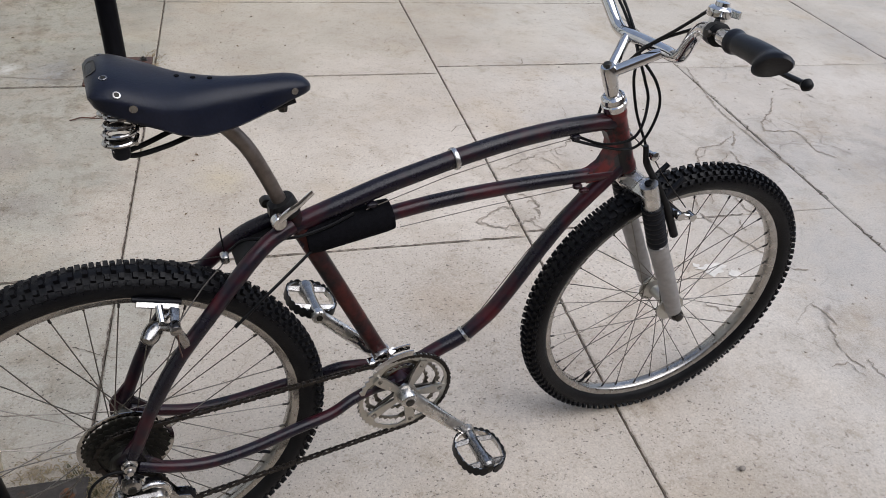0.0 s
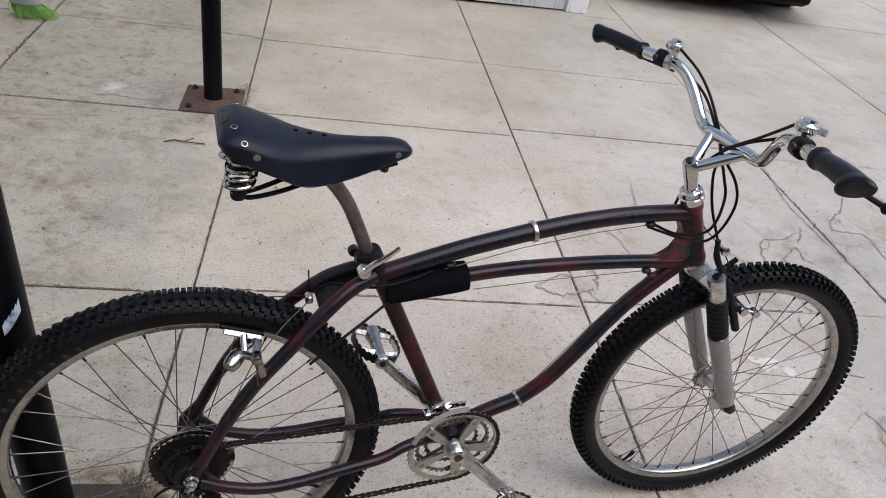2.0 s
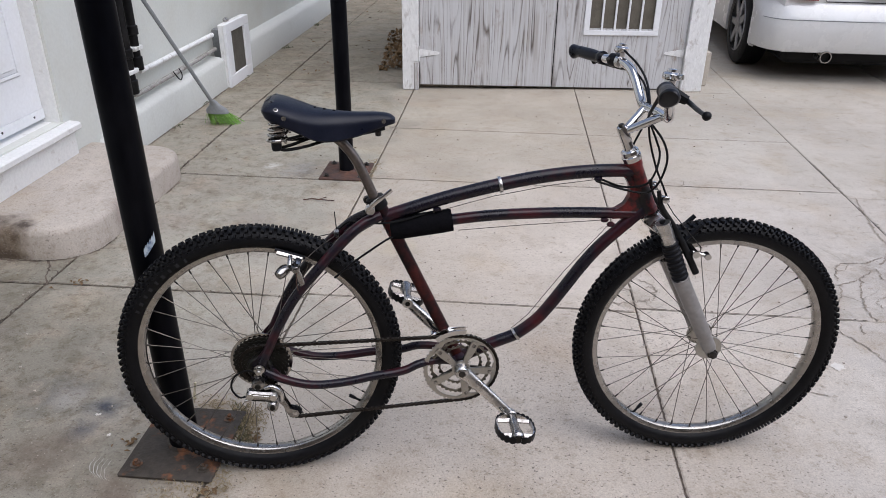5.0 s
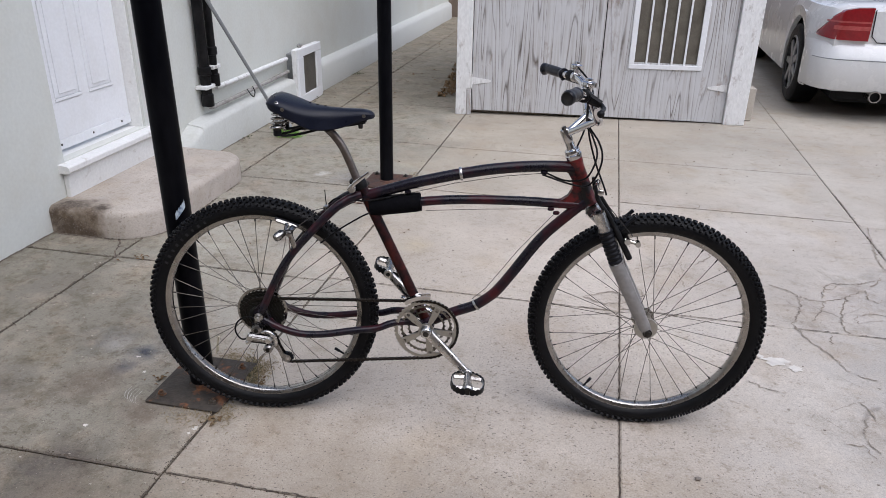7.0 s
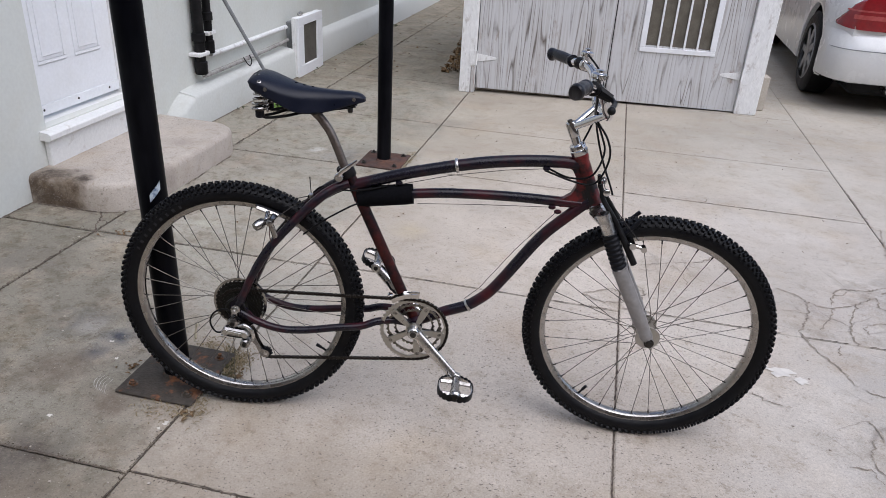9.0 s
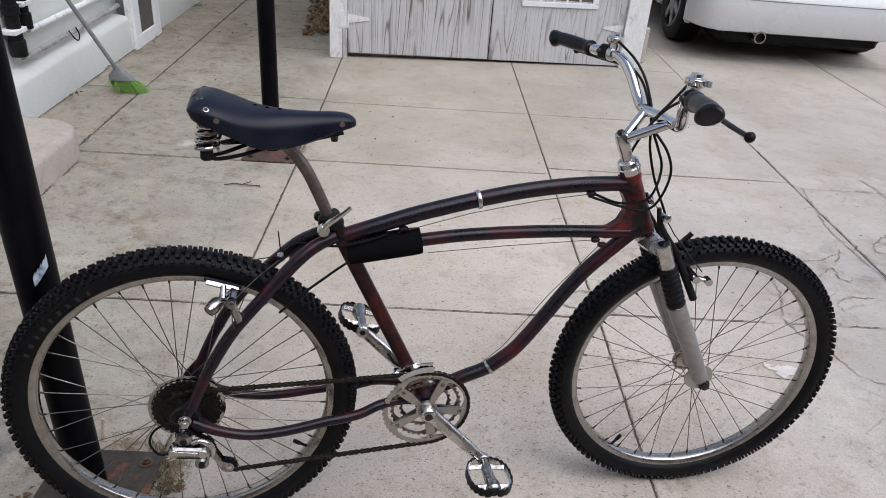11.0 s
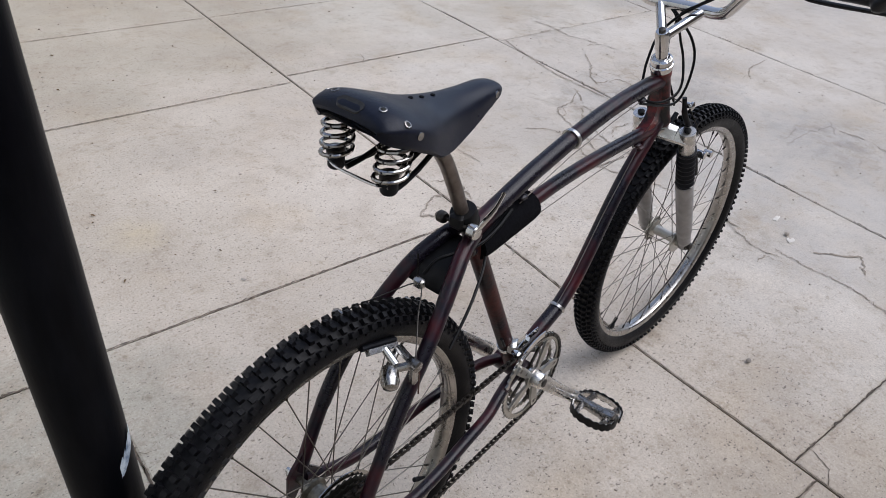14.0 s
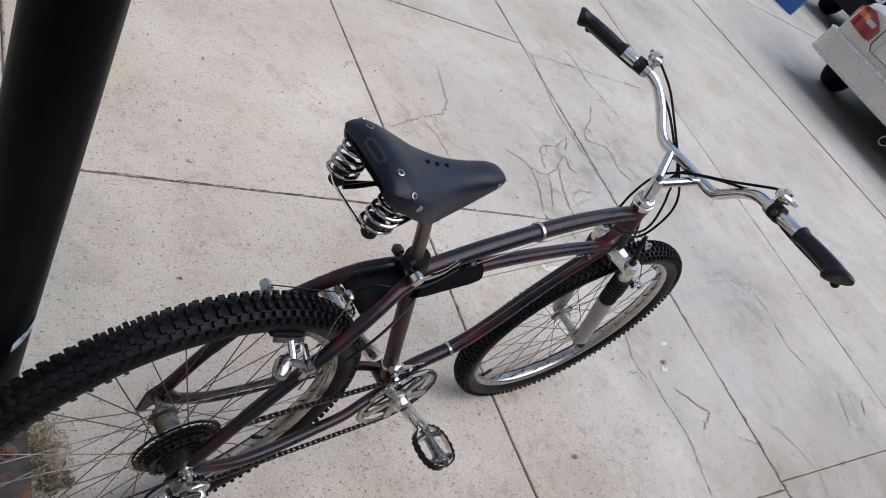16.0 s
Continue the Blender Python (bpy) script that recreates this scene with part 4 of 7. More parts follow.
# ---- cars ----
def car_wheel(parent, x, y, r, width, side):
    tyre = Shape().lathe([(r * 0.66, -width / 2), (r * 0.9, -width / 2), (r * 0.98, -width / 2 + 0.02), (r, -width / 2 + 0.05), (r, width / 2 - 0.05), (r * 0.98, width / 2 - 0.02), (r * 0.9, width / 2), (r * 0.66, width / 2)],
                         Matrix.Translation((x, y, r)) @ Matrix.Rotation(radians(90), 4, "Y"), 40, False)
    t = part("wheel", tyre, RUBBER, parent, "black road tyre")
    rim_ = Shape()
    face = side * (width / 2 - 0.012)
    m = Matrix.Translation((x + face, y, r)) @ Matrix.Rotation(radians(90), 4, "Y")
    rim_.lathe([(r * 0.64, -0.02), (r * 0.68, -0.012), (r * 0.68, 0.012), (r * 0.64, 0.02), (r * 0.6, 0.0)], m, 36, False)
    rim_.lathe([(0.06, -0.015), (0.06, 0.012), (0.04, 0.018)], m, 16)
    for k in range(7):
        a = 2 * math.pi * k / 7
        d = Vector((0, math.cos(a), math.sin(a)))
        c = Vector((x + face, y, r))
        rim_.beam(c + d * 0.04, c + d * r * 0.64, (0.07, 0.025), (0.05, 0.02), (1, 0, 0))
    part("rim", rim_, DARK_ALLOY, t, "grey alloy wheel")
    part("wheel_disc", Shape().lathe([(r * 0.6, -0.004), (r * 0.6, 0.004)], Matrix.Translation((x + face * 0.55, y, r)) @ Matrix.Rotation(radians(90), 4, "Y"), 30), CAR_BLACK, t)


def parked_car(label, paint, m, length, width, deck, roof, wheel_y, r, boxy):
    """Rear at y = 0, nose towards +y. The side panel rises over the wheels in round arches."""
    car = thing("parked_car", label, "car", m)
    half = width / 2
    arch = r + 0.045

    def low(y, sill=0.21):
        z = sill + ((0.14 if boxy else 0.03) if y < wheel_y[0] - arch else 0)
        for wy in wheel_y:
            if abs(y - wy) < arch:
                z = max(z, r + math.sqrt(arch ** 2 - (y - wy) ** 2))
        return z

    def belt(y):
        t = y / length
        return deck - 0.02 * (1 - t) if t < 0.7 else deck - (t - 0.7) / 0.3 * 0.22

    def wide(y):
        t = min(y, length - y)
        return half * (1 - (0.16 if not boxy else 0.07) * max(0, 1 - t / 0.5) ** 2.2)

    ys = sorted(set(list(np.linspace(0.0, length, 70)) + [wy + s * arch for wy in wheel_y for s in (-1, -0.97, -0.85, -0.6, -0.3, 0, 0.3, 0.6, 0.85, 0.97, 1)]))
    rings = []
    for y in ys:
        h, b, z0 = wide(y), belt(y), low(y)
        mid = z0 + (b - z0) * 0.55
        end = max(0, 1 - min(y, length - y) / 0.12)
        b2 = b - 0.05 * end ** 2
        right = [(h - 0.05, z0), (h - 0.012, z0 + 0.012), (h, mid), (h - 0.012, b2 - 0.10), (h - 0.05, b2 - 0.035), (h - 0.12, b2 - 0.005), (h * 0.5, b2 + 0.015)]
        rings.append([(x, y, z) for x, z in right] + [(0, y, b2 + 0.02)] + [(-x, y, z) for x, z in reversed(right)])
    body = Shape().loft(rings, closed_ring=False)
    for ring, order in ((rings[0], 1), (rings[-1], -1)):
        body.add(ring, [tuple(range(len(ring)))[::order]])
    part("body", body, paint, car, angle=30)
    part("underbody", Shape().box((-half + 0.23, wheel_y[0] + 0.1 if boxy else 0.10, 0.24 if boxy else 0.135), (half - 0.23, length - 0.1, 0.5), 0.03), CAR_BLACK, car)
    for wy in wheel_y:
        for s in (-1, 1):
            car_wheel(car, s * (half - 0.115), wy, r, 0.205, s)
    bump = Shape()
    if boxy:
        prof = [(0.31, 0.04), (0.30, -0.03), (0.315, -0.062), (0.345, -0.066), (0.50, -0.066), (0.535, -0.064), (0.555, -0.045), (0.565, 0.03)]
    else:
        prof = [(0.235, 0.03), (0.25, -0.03), (0.30, -0.05), (0.40, -0.062), (0.475, -0.068), (0.50, -0.06), (0.57, -0.032), (0.61, 0.01)]
    cols = []
    reach = wheel_y[0] - arch - 0.004
    tail = [(-wide(reach) / half, reach), (-wide(0.22) / half, 0.22), (-wide(0.14) / half, 0.14), (-wide(0.07) / half, 0.07), (-0.80, 0.018), (-0.6, 0.0), (-0.3, -0.006), (0.0, -0.008)]
    tail = smooth_line([(x * half, y, 0) for x, y in tail + [(-x, y) for x, y in reversed(tail[:-1])]], 4)
    outward = []
    for i, p in enumerate(tail):
        t = (tail[min(i + 1, len(tail) - 1)] - tail[max(i - 1, 0)]).normalized()
        outward.append(Vector((t.y, -t.x, 0)))
        grow = min(1, 0.12 + min(i, len(tail) - 1 - i) / 9)  # the bumper runs out flush at the wheel arches
        cols.append([(p.x - outward[i].x * py * 0.8 * grow, p.y - outward[i].y * py * grow, z) for z, py in prof])
    bump.loft(cols, closed_ring=True)
    part("rear_bumper", bump, paint, car, angle=35)
    if not boxy:
        seam = Shape().tube([(p.x + o.x * 0.05, p.y + o.y * 0.066, 0.487) for p, o in list(zip(tail, outward))[9:-9]], 0.003, 6)
        part("bumper_seam", seam, GREY_PLASTIC, car)
    for s in (-1, 1):
        lens = Shape()
        out = []
        sedan = ((0.985, 0.70, 0.775, 0.17), (0.965, 0.685, 0.805, 0.08), (0.93, 0.675, 0.83, 0.03), (0.86, 0.665, 0.86, 0.004), (0.76, 0.657, 0.865, -0.008), (0.65, 0.65, 0.82, -0.012), (0.59, 0.66, 0.775, -0.014))
        wedge = ((0.945, 0.64, 0.66, 0.18), (0.91, 0.632, 0.72, 0.10), (0.865, 0.628, 0.79, 0.035), (0.80, 0.626, 0.84, 0.0), (0.70, 0.625, 0.86, -0.01), (0.58, 0.625, 0.865, -0.012))
        stations = sedan if boxy else wedge
        for x, z0, z1, y in stations:
            out.append([(s * x * half, y - 0.018, z0), (s * x * half, y - 0.018, z1), (s * x * half, y + 0.05, z1), (s * x * half, y + 0.05, z0)])
        lens.loft(out)
        lamp = part("tail_light", lens, RED_LENS, car, "red tail light cluster", 60)
        z_ = 0.765 if boxy else 0.70
        for name, lo, hi, high, lens_mat in (("lamp_band", 2, 5, 0.05, AMBER_LENS), ("reversing_lamp", 4, 6, 0.045, SMOKE_LENS)) if boxy else (("lamp_band", 2, 6, 0.03, PALE_LENS), ("lamp_band", 1, 6, 0.012, PALE_LENS)):
            band = Shape()
            zz = z_ - 0.012 if name == "reversing_lamp" else z_ if high > 0.02 else 0.752
            band.loft([[(s * x * half, y - 0.0205, zz), (s * x * half, y - 0.0205, zz + high), (s * x * half, y - 0.012, zz + high), (s * x * half, y - 0.012, zz)] for x, _, _, y in stations[lo:hi]])
            part(name, band, lens_mat, lamp, "paler band of the lamp")
    lid = Shape().tube([(-0.56 * half, -0.004, deck - 0.05), (-0.55 * half, -0.006, 0.66), (-0.50 * half, -0.008, 0.615), (0.50 * half, -0.008, 0.615), (0.55 * half, -0.006, 0.66), (0.56 * half, -0.004, deck - 0.05)], 0.004, 6)
    part("boot_lid_seam", lid, CAR_BLACK, car)
    pl = part("number_plate", Shape().box((-0.155, -0.018, 0.64), (0.155, -0.006, 0.79), 0.003), OLD_WHITE, car, "white number plate with dark bars")
    for k in range(5):
        part("plate_bar", Shape().box((-0.12 + k * 0.05, -0.0205, 0.685), (-0.085 + k * 0.05, -0.018, 0.745)), CAR_BLACK, pl)
    side_ = 0.35 if boxy else -0.42
    ex = Shape().lathe([(0.036, 0.0), (0.044, 0.0), (0.046, -0.01), (0.046, -0.16), (0.036, -0.16)], Matrix.Translation((half * side_, -0.05, 0.215)) @ Matrix.Rotation(radians(90), 4, "X"), 24, False)
    part("exhaust_tip", ex, BRAKE, car, "oval chrome exhaust tip")
    part("exhaust_bore", Shape().lathe([(0.037, -0.03), (0.037, -0.04)], Matrix.Translation((half * side_, -0.05, 0.215)) @ Matrix.Rotation(radians(90), 4, "X"), 20), CAR_BLACK, car)
    cab = []
    for y, z, f in ((length * 0.14, deck, 0.80), (length * 0.30, roof - 0.06, 0.66), (length * 0.40, roof, 0.64), (length * 0.56, roof, 0.64), (length * 0.64, roof - 0.08, 0.66), (length * 0.80, deck - 0.08, 0.80)):
        hh = half * f
        cab.append([(-half * 0.86, y, belt(y) - 0.01), (-hh, y, z - 0.03), (-hh + 0.08, y, z), (hh - 0.08, y, z), (hh, y, z - 0.03), (half * 0.86, y, belt(y) - 0.01)])
    part("windows", Shape().loft(cab), CAR_GLASS, car, "dark car windows")
    rf = [[(-half * 0.66, y, z), (-half * 0.62, y, z + 0.03), (half * 0.62, y, z + 0.03), (half * 0.66, y, z)] for y, z in ((length * 0.30, roof - 0.055), (length * 0.40, roof + 0.003), (length * 0.56, roof + 0.003), (length * 0.64, roof - 0.075))]
    part("roof", Shape().loft(rf), paint, car)
    if paint is CAR_GOLD:
        # pale strips put in for the highlights along the bumper's rounded edges
        for z in (0.318, 0.54):
            part("bumper_highlight", Shape().tube([(p.x + o.x * 0.046, p.y + o.y * 0.058, z) for p, o in list(zip(tail, outward))[5:-5]], 0.016, 8, flat=0.8), EDGE_GLINT, car, "pale strip painted for the highlight on the bumper edge")
        recess = Shape()
        for lo, hi in (((-0.42, -0.016, 0.60), (0.42, -0.004, 0.615)), ((-0.42, -0.016, 0.80), (0.42, -0.004, 0.815)), ((-0.42, -0.016, 0.615), (-0.405, -0.004, 0.80)), ((0.405, -0.016, 0.615), (0.42, -0.004, 0.80))):
            recess.box(lo, hi, 0.003)
        part("plate_recess", recess, CAR_GOLD, car)
    return car


parked_car("white parked coupe seen from its rear corner", CAR_WHITE, Matrix.Translation((4.04, 3.83, 0)) @ Matrix.Rotation(radians(-10.5), 4, "Z"), 4.2, 1.73, 0.90, 1.36, (0.71, 3.15), 0.332, False)
parked_car("beige parked saloon with pale highlight strips on its bumper", CAR_GOLD, Matrix.Translation((7.0, 1.28, 0)) @ Matrix.Rotation(radians(-92), 4, "Z"), 4.5, 1.72, 0.955, 1.38, (0.93, 3.5), 0.305, True)

# blue crate and a dark bin beyond the beige car
crate = thing("plastic_crate", "blue plastic crate filled with dark rags", "crate", Matrix.Translation((9.62, 3.74, 0)) @ Matrix.Rotation(radians(20), 4, "Z"))
cr = Shape()
for lo, hi in (((-0.3, -0.22, 0), (0.3, 0.22, 0.015)), ((-0.3, -0.22, 0.015), (-0.285, 0.22, 0.32)), ((0.285, -0.22, 0.015), (0.3, 0.22, 0.32)), ((-0.285, -0.22, 0.015), (0.285, -0.205, 0.32)), ((-0.285, 0.205, 0.015), (0.285, 0.22, 0.32))):
    cr.box(lo, hi)
part("crate_body", cr, BLUE, crate)
rags = Shape()
rings = []
for i in range(7):
    t = i / 6
    rings.append([((0.27 - 0.05 * t + 0.02 * math.sin(5 * a + i)) * math.cos(a), (0.19 - 0.04 * t) * math.sin(a), 0.05 + 0.33 * math.sin(t * 1.5) + 0.02 * math.sin(4 * a + 2 * i)) for a in np.linspace(0, 2 * math.pi, 20, False)])
part("rags", rags.loft(rings), CABLE, crate)
parked_car("dark parked car beyond the beige saloon", CAR_BLACK, Matrix.Translation((10.9, 3.35, 0)) @ Matrix.Rotation(radians(-92), 4, "Z"), 4.4, 1.7, 0.95, 1.38, (0.9, 3.45), 0.30, True)


# ---- bicycle ----
BIKE = Matrix.Translation((0.0035, -0.0437, 0)) @ Matrix.Rotation(radians(1.0), 4, "Z") @ Matrix.Rotation(radians(-3.4), 4, "X")
bike = thing("bicycle", "dark maroon cruiser mountain bike with leather saddle leaning on post", "bicycle", BIKE)
RA, FA = Vector((0, 0, 0.341)), Vector((1.131, 0, 0.3265))
HEAD_AXIS = Vector((-0.395, 0, 0.919)).normalized()
HEAD = Vector((0.912, 0, 0.757))
STEER = Matrix.Translation(HEAD) @ Matrix.Rotation(radians(-5.0), 4, HEAD_AXIS) @ Matrix.Translation(-HEAD)


def on_axis(z):
    return HEAD + HEAD_AXIS * ((z - HEAD.z) / HEAD_AXIS.z)


def fr_line(pts, y=0.0, per=8):
    return smooth_line([(p[0], p[2] if len(p) > 2 else y, p[1]) for p in pts], per)


# frame
BB = Vector((0.487, 0, 0.304))
shell = Shape().lathe([(0.0205, -0.036), (0.022, -0.034), (0.022, 0.034), (0.0205, 0.036)], along_y(*BB), 28)
frame_ = part("frame", shell, FRAME_PAINT, bike, "dark maroon steel frame worn to red at the joints")
part("seat_tube", Shape().tube([(0.2915, 0, 0.738), (0.487, 0, 0.304)], 0.0152, 20), WORN_PAINT, frame_, "seat tube worn to red-brown primer")
part("top_tube", Shape().tube(fr_line([(0.905, 0.789), (0.874, 0.793), (0.80, 0.793), (0.732, 0.789), (0.655, 0.780), (0.577, 0.766), (0.508, 0.751), (0.442, 0.735), (0.336, 0.703), (0.305, 0.692)]), 0.0157, 20), FRAME_PAINT, frame_)
part("middle_tube", Shape().tube(fr_line([(0.925, 0.683), (0.90, 0.685), (0.74, 0.692), (0.576, 0.691), (0.462, 0.682), (0.335, 0.667), (0.312, 0.662)]), 0.0132, 18), FRAME_PAINT, frame_)
part("down_tube", Shape().tube(fr_line([(0.925, 0.695), (0.895, 0.668), (0.83, 0.606), (0.79, 0.557), (0.753, 0.503), (0.718, 0.452), (0.687, 0.412), (0.655, 0.384), (0.624, 0.364), (0.571, 0.344), (0.50, 0.312)]), 0.0153, 20), FRAME_PAINT, frame_)
hd = Shape().lathe([(0.0205, 0.0), (0.0205, 0.012), (0.0185, 0.016), (0.0185, 0.122), (0.0205, 0.126), (0.0205, 0.138)], towards(on_axis(0.690), on_axis(0.817)), 28)
part("head_tube", hd, RED_PAINT, frame_, "head tube worn to red paint")
g = [(0.905, 0.787), (0.855, 0.787), (0.872, 0.776), (0.884, 0.755), (0.886, 0.732), (0.876, 0.712), (0.858, 0.700), (0.83, 0.692), (0.85, 0.676), (0.93, 0.68), (0.94, 0.70)]
part("gusset", Shape().plate(g, 0.020), RED_PAINT, frame_, "curved red gusset at the head tube")
for s in (-1, 1):
    stay = [(0.300, 0.704, 0.016 * s), (0.262, 0.690, 0.026 * s), (0.222, 0.662, 0.040 * s), (0.163, 0.603, 0.056 * s), (0.10, 0.530, 0.064 * s), (0.056, 0.457, 0.067 * s), (0.022, 0.385, 0.067 * s), (0.008, 0.355, 0.067 * s)]
    part("seat_stay", Shape().tube(fr_line(stay), [0.0125] * 20 + [0.0118] * 20 + [0.0108] * 17, 16, flat=1.0), FRAME_PAINT, frame_)
    chain_stay = [(0.475, 0.312, 0.026 * s), (0.43, 0.322, 0.034 * s), (0.385, 0.320, 0.044 * s), (0.34, 0.306, 0.052 * s), (0.27, 0.299, 0.058 * s), (0.19, 0.288, 0.063 * s), (0.12, 0.288, 0.066 * s), (0.06, 0.306, 0.067 * s), (0.012, 0.332, 0.067 * s)]
    part("chain_stay", Shape().tube(fr_line(chain_stay), 0.0105, 16), FRAME_PAINT, frame_)
    drop = [(-0.018, 0.352), (-0.012, 0.362), (0.02, 0.398), (0.034, 0.39), (0.022, 0.355), (0.05, 0.322), (0.045, 0.308), (0.0, 0.315), (-0.01, 0.30), (-0.022, 0.30), (-0.02, 0.33)]
    part("dropout", Shape().plate(drop, 0.006, Matrix.Translation((0, 0.067 * s, 0))), FRAME_PAINT, frame_)
bridge = Shape()
bridge.loft([[(x, -y_, z + 0.006), (x, y_, z + 0.006), (x, y_, z - 0.006), (x, -y_, z - 0.006)] for x, y_, z in ((0.290, 0.012, 0.690), (0.265, 0.024, 0.680), (0.235, 0.034, 0.664), (0.212, 0.040, 0.645))])
part("stay_plate", bridge, BLACK_PAINT, frame_, "scuffed black plate between the seat stays", 60)
tt = smooth_line([(0.80, 0, 0.793), (0.732, 0, 0.789), (0.655, 0, 0.780), (0.577, 0, 0.766), (0.508, 0, 0.751)], 10)
cl = min(range(len(tt)), key=lambda i: abs(tt[i].x - 0.578))
part("cable_clip", Shape().lathe([(0.0185, -0.004), (0.0192, -0.003), (0.0192, 0.003), (0.0185, 0.004)], towards(tt[cl], tt[cl + 1]), 24), ALLOY, bike, "dull metal band round the top tube")
part("cable_clip", Shape().lathe([(0.0175, -0.0035), (0.0184, -0.003), (0.0184, 0.003), (0.0175, 0.0035)], towards((0.631, 0, 0.368), (0.66, 0, 0.388)), 24), ALLOY, bike, "dull metal band round the down tube")
part("cable_clip", Shape().lathe([(0.0175, -0.005), (0.0186, -0.004), (0.0186, 0.004), (0.0175, 0.005)], towards((0.455, 0, 0.376), (0.47, 0, 0.342)), 24), ALLOY, bike, "alloy clamp band round the seat tube")

# foam pad round the middle tube
pad_pts = [Vector((0.322, 0, 0.664)), Vector((0.345, 0, 0.667)), Vector((0.40, 0, 0.6735)), Vector((0.45, 0, 0.680)), Vector((0.466, 0, 0.682))]
part("foam_pad", Shape().tube(pad_pts, [0.026, 0.0278, 0.0275, 0.0275, 0.0262], 24), FOAM, bike, "thick black foam sleeve")

# seat post, clamp and quick release
part("seat_post", Shape().tube(fr_line([(0.298, 0.712, 0.001), (0.286, 0.742, 0.002), (0.264, 0.797, 0.004), (0.246, 0.835, 0.005), (0.224, 0.866, 0.004), (0.206, 0.884, 0.002)]), 0.0113, 18), POST_STEEL, bike, "curved grey-brown steel seat post")
part("seat_collar", Shape().lathe([(0.0195, 0), (0.021, 0.003), (0.021, 0.026), (0.0195, 0.029)], towards((0.299, 0, 0.717), (0.287, 0, 0.743)), 24), BLACK_PAINT, bike)
part("seat_collar_ear", Shape().box((0.268, -0.013, 0.716), (0.288, 0.013, 0.740), 0.004), BLACK_PAINT, bike)
qr = Shape().lathe([(0.0095, -0.010), (0.0115, -0.008), (0.0115, 0.004), (0.008, 0.008)], along_y(0.276, -0.029, 0.724), 18)
lever = part("quick_release", qr, ALLOY, bike, "alloy quick-release seat lever")
lv = smooth_line([(0.276, -0.036, 0.726), (0.286, -0.043, 0.743), (0.304, -0.046, 0.757), (0.326, -0.044, 0.774)], 6)
part("lever", Shape().tube(lv, [0.0045 + 0.0018 * math.sin(math.pi * min(1, k_ / 14)) for k_ in range(len(lv))], 10, flat=0.6, ref=(0, 1, 0)), CHROME, lever)
part("nut", Shape().lathe([(0.008, 0), (0.0095, 0.004), (0.0095, 0.012), (0.004, 0.018)], along_y(0.270, 0.018, 0.728), 12), STEEL, lever)
part("skewer", Shape().tube([(0.276, -0.025, 0.725), (0.270, 0.03, 0.728)], 0.003, 8), STEEL, lever)

# saddle
TOP = [(0.058, 0.962), (0.066, 0.972), (0.09, 0.976), (0.13, 0.963), (0.17, 0.950), (0.215, 0.943), (0.262, 0.940), (0.305, 0.939), (0.328, 0.934), (0.338, 0.926)]
WIDTH = [0.054, 0.064, 0.0715, 0.0695, 0.054, 0.038, 0.029, 0.024, 0.019, 0.010]
LOW = [0.953, 0.944, 0.934, 0.915, 0.893, 0.889, 0.898, 0.912, 0.918, 0.920]
LOOSE = [0.85, 0.92, 0.98, 1.0, 1.06, 1.12, 1.1, 1.0, 0.95, 0.9]
xs = np.array([p[0] for p in TOP])
rings_out, rings_in = [], []
grid_x = np.concatenate([np.linspace(0.058, 0.09, 6, False), np.linspace(0.09, 0.32, 30, False), np.linspace(0.32, 0.338, 6)])


def curve_of(values, x):
    pts = smooth_line([(a, b, 0) for a, b in zip(xs, values)], 10)
    return float(np.interp(x, [p.x for p in pts], [p.y for p in pts]))


for x in grid_x:
    zt, hw, zb, sk = curve_of([p[1] for p in TOP], x), curve_of(WIDTH, x), curve_of(LOW, x), curve_of(LOOSE, x)
    drop = max(0.004, zt - zb)
    crown = min(0.030, drop * 0.6)
    ring = []
    for t in np.linspace(-1, 1, 33):
        s, a = math.copysign(1, t), abs(t)
        if a < 0.62:
            ang = radians(84) * a / 0.62
            y, z = hw * math.sin(ang), zt - crown * (1 - math.cos(ang)) ** 1.1
        else:
            q = (a - 0.62) / 0.38
            z_k = zt - crown * (1 - math.cos(radians(84))) ** 1.1
            y, z = hw * (1 + (sk - 1) * q), z_k + (zb - z_k) * q
        ring.append(Vector((x, s * y, z)))
    rings_out.append(ring)
top_skin = Shape().loft([r + [p - Vector((0, 0.004 * (1 if p.y > 0 else -1) * min(1, abs(p.y) / 0.02), 0.004)) for p in reversed(r)] for r in rings_out])
saddle = part("saddle", top_skin, LEATHER, bike, "navy-black leather saddle with dulled rivets and chrome springs", 50)


def on_saddle(x, t):
    """A frame on the leather at x and the ring parameter t, its z axis along the surface normal."""
    i = min(range(len(grid_x)), key=lambda k: abs(grid_x[k] - x))
    j = round((t + 1) * 16)
    p = rings_out[i][j]
    du = rings_out[min(i + 1, len(grid_x) - 1)][j] - rings_out[max(i - 1, 0)][j]
    dv = rings_out[i][min(j + 1, 32)] - rings_out[i][max(j - 1, 0)]
    n_ = du.cross(dv).normalized()
    if n_.z < 0 or (abs(n_.z) < 0.2 and n_.y * p.y < 0):
        n_ = -n_
    return Matrix.Translation(p) @ n_.to_track_quat("Z", "Y").to_matrix().to_4x4()


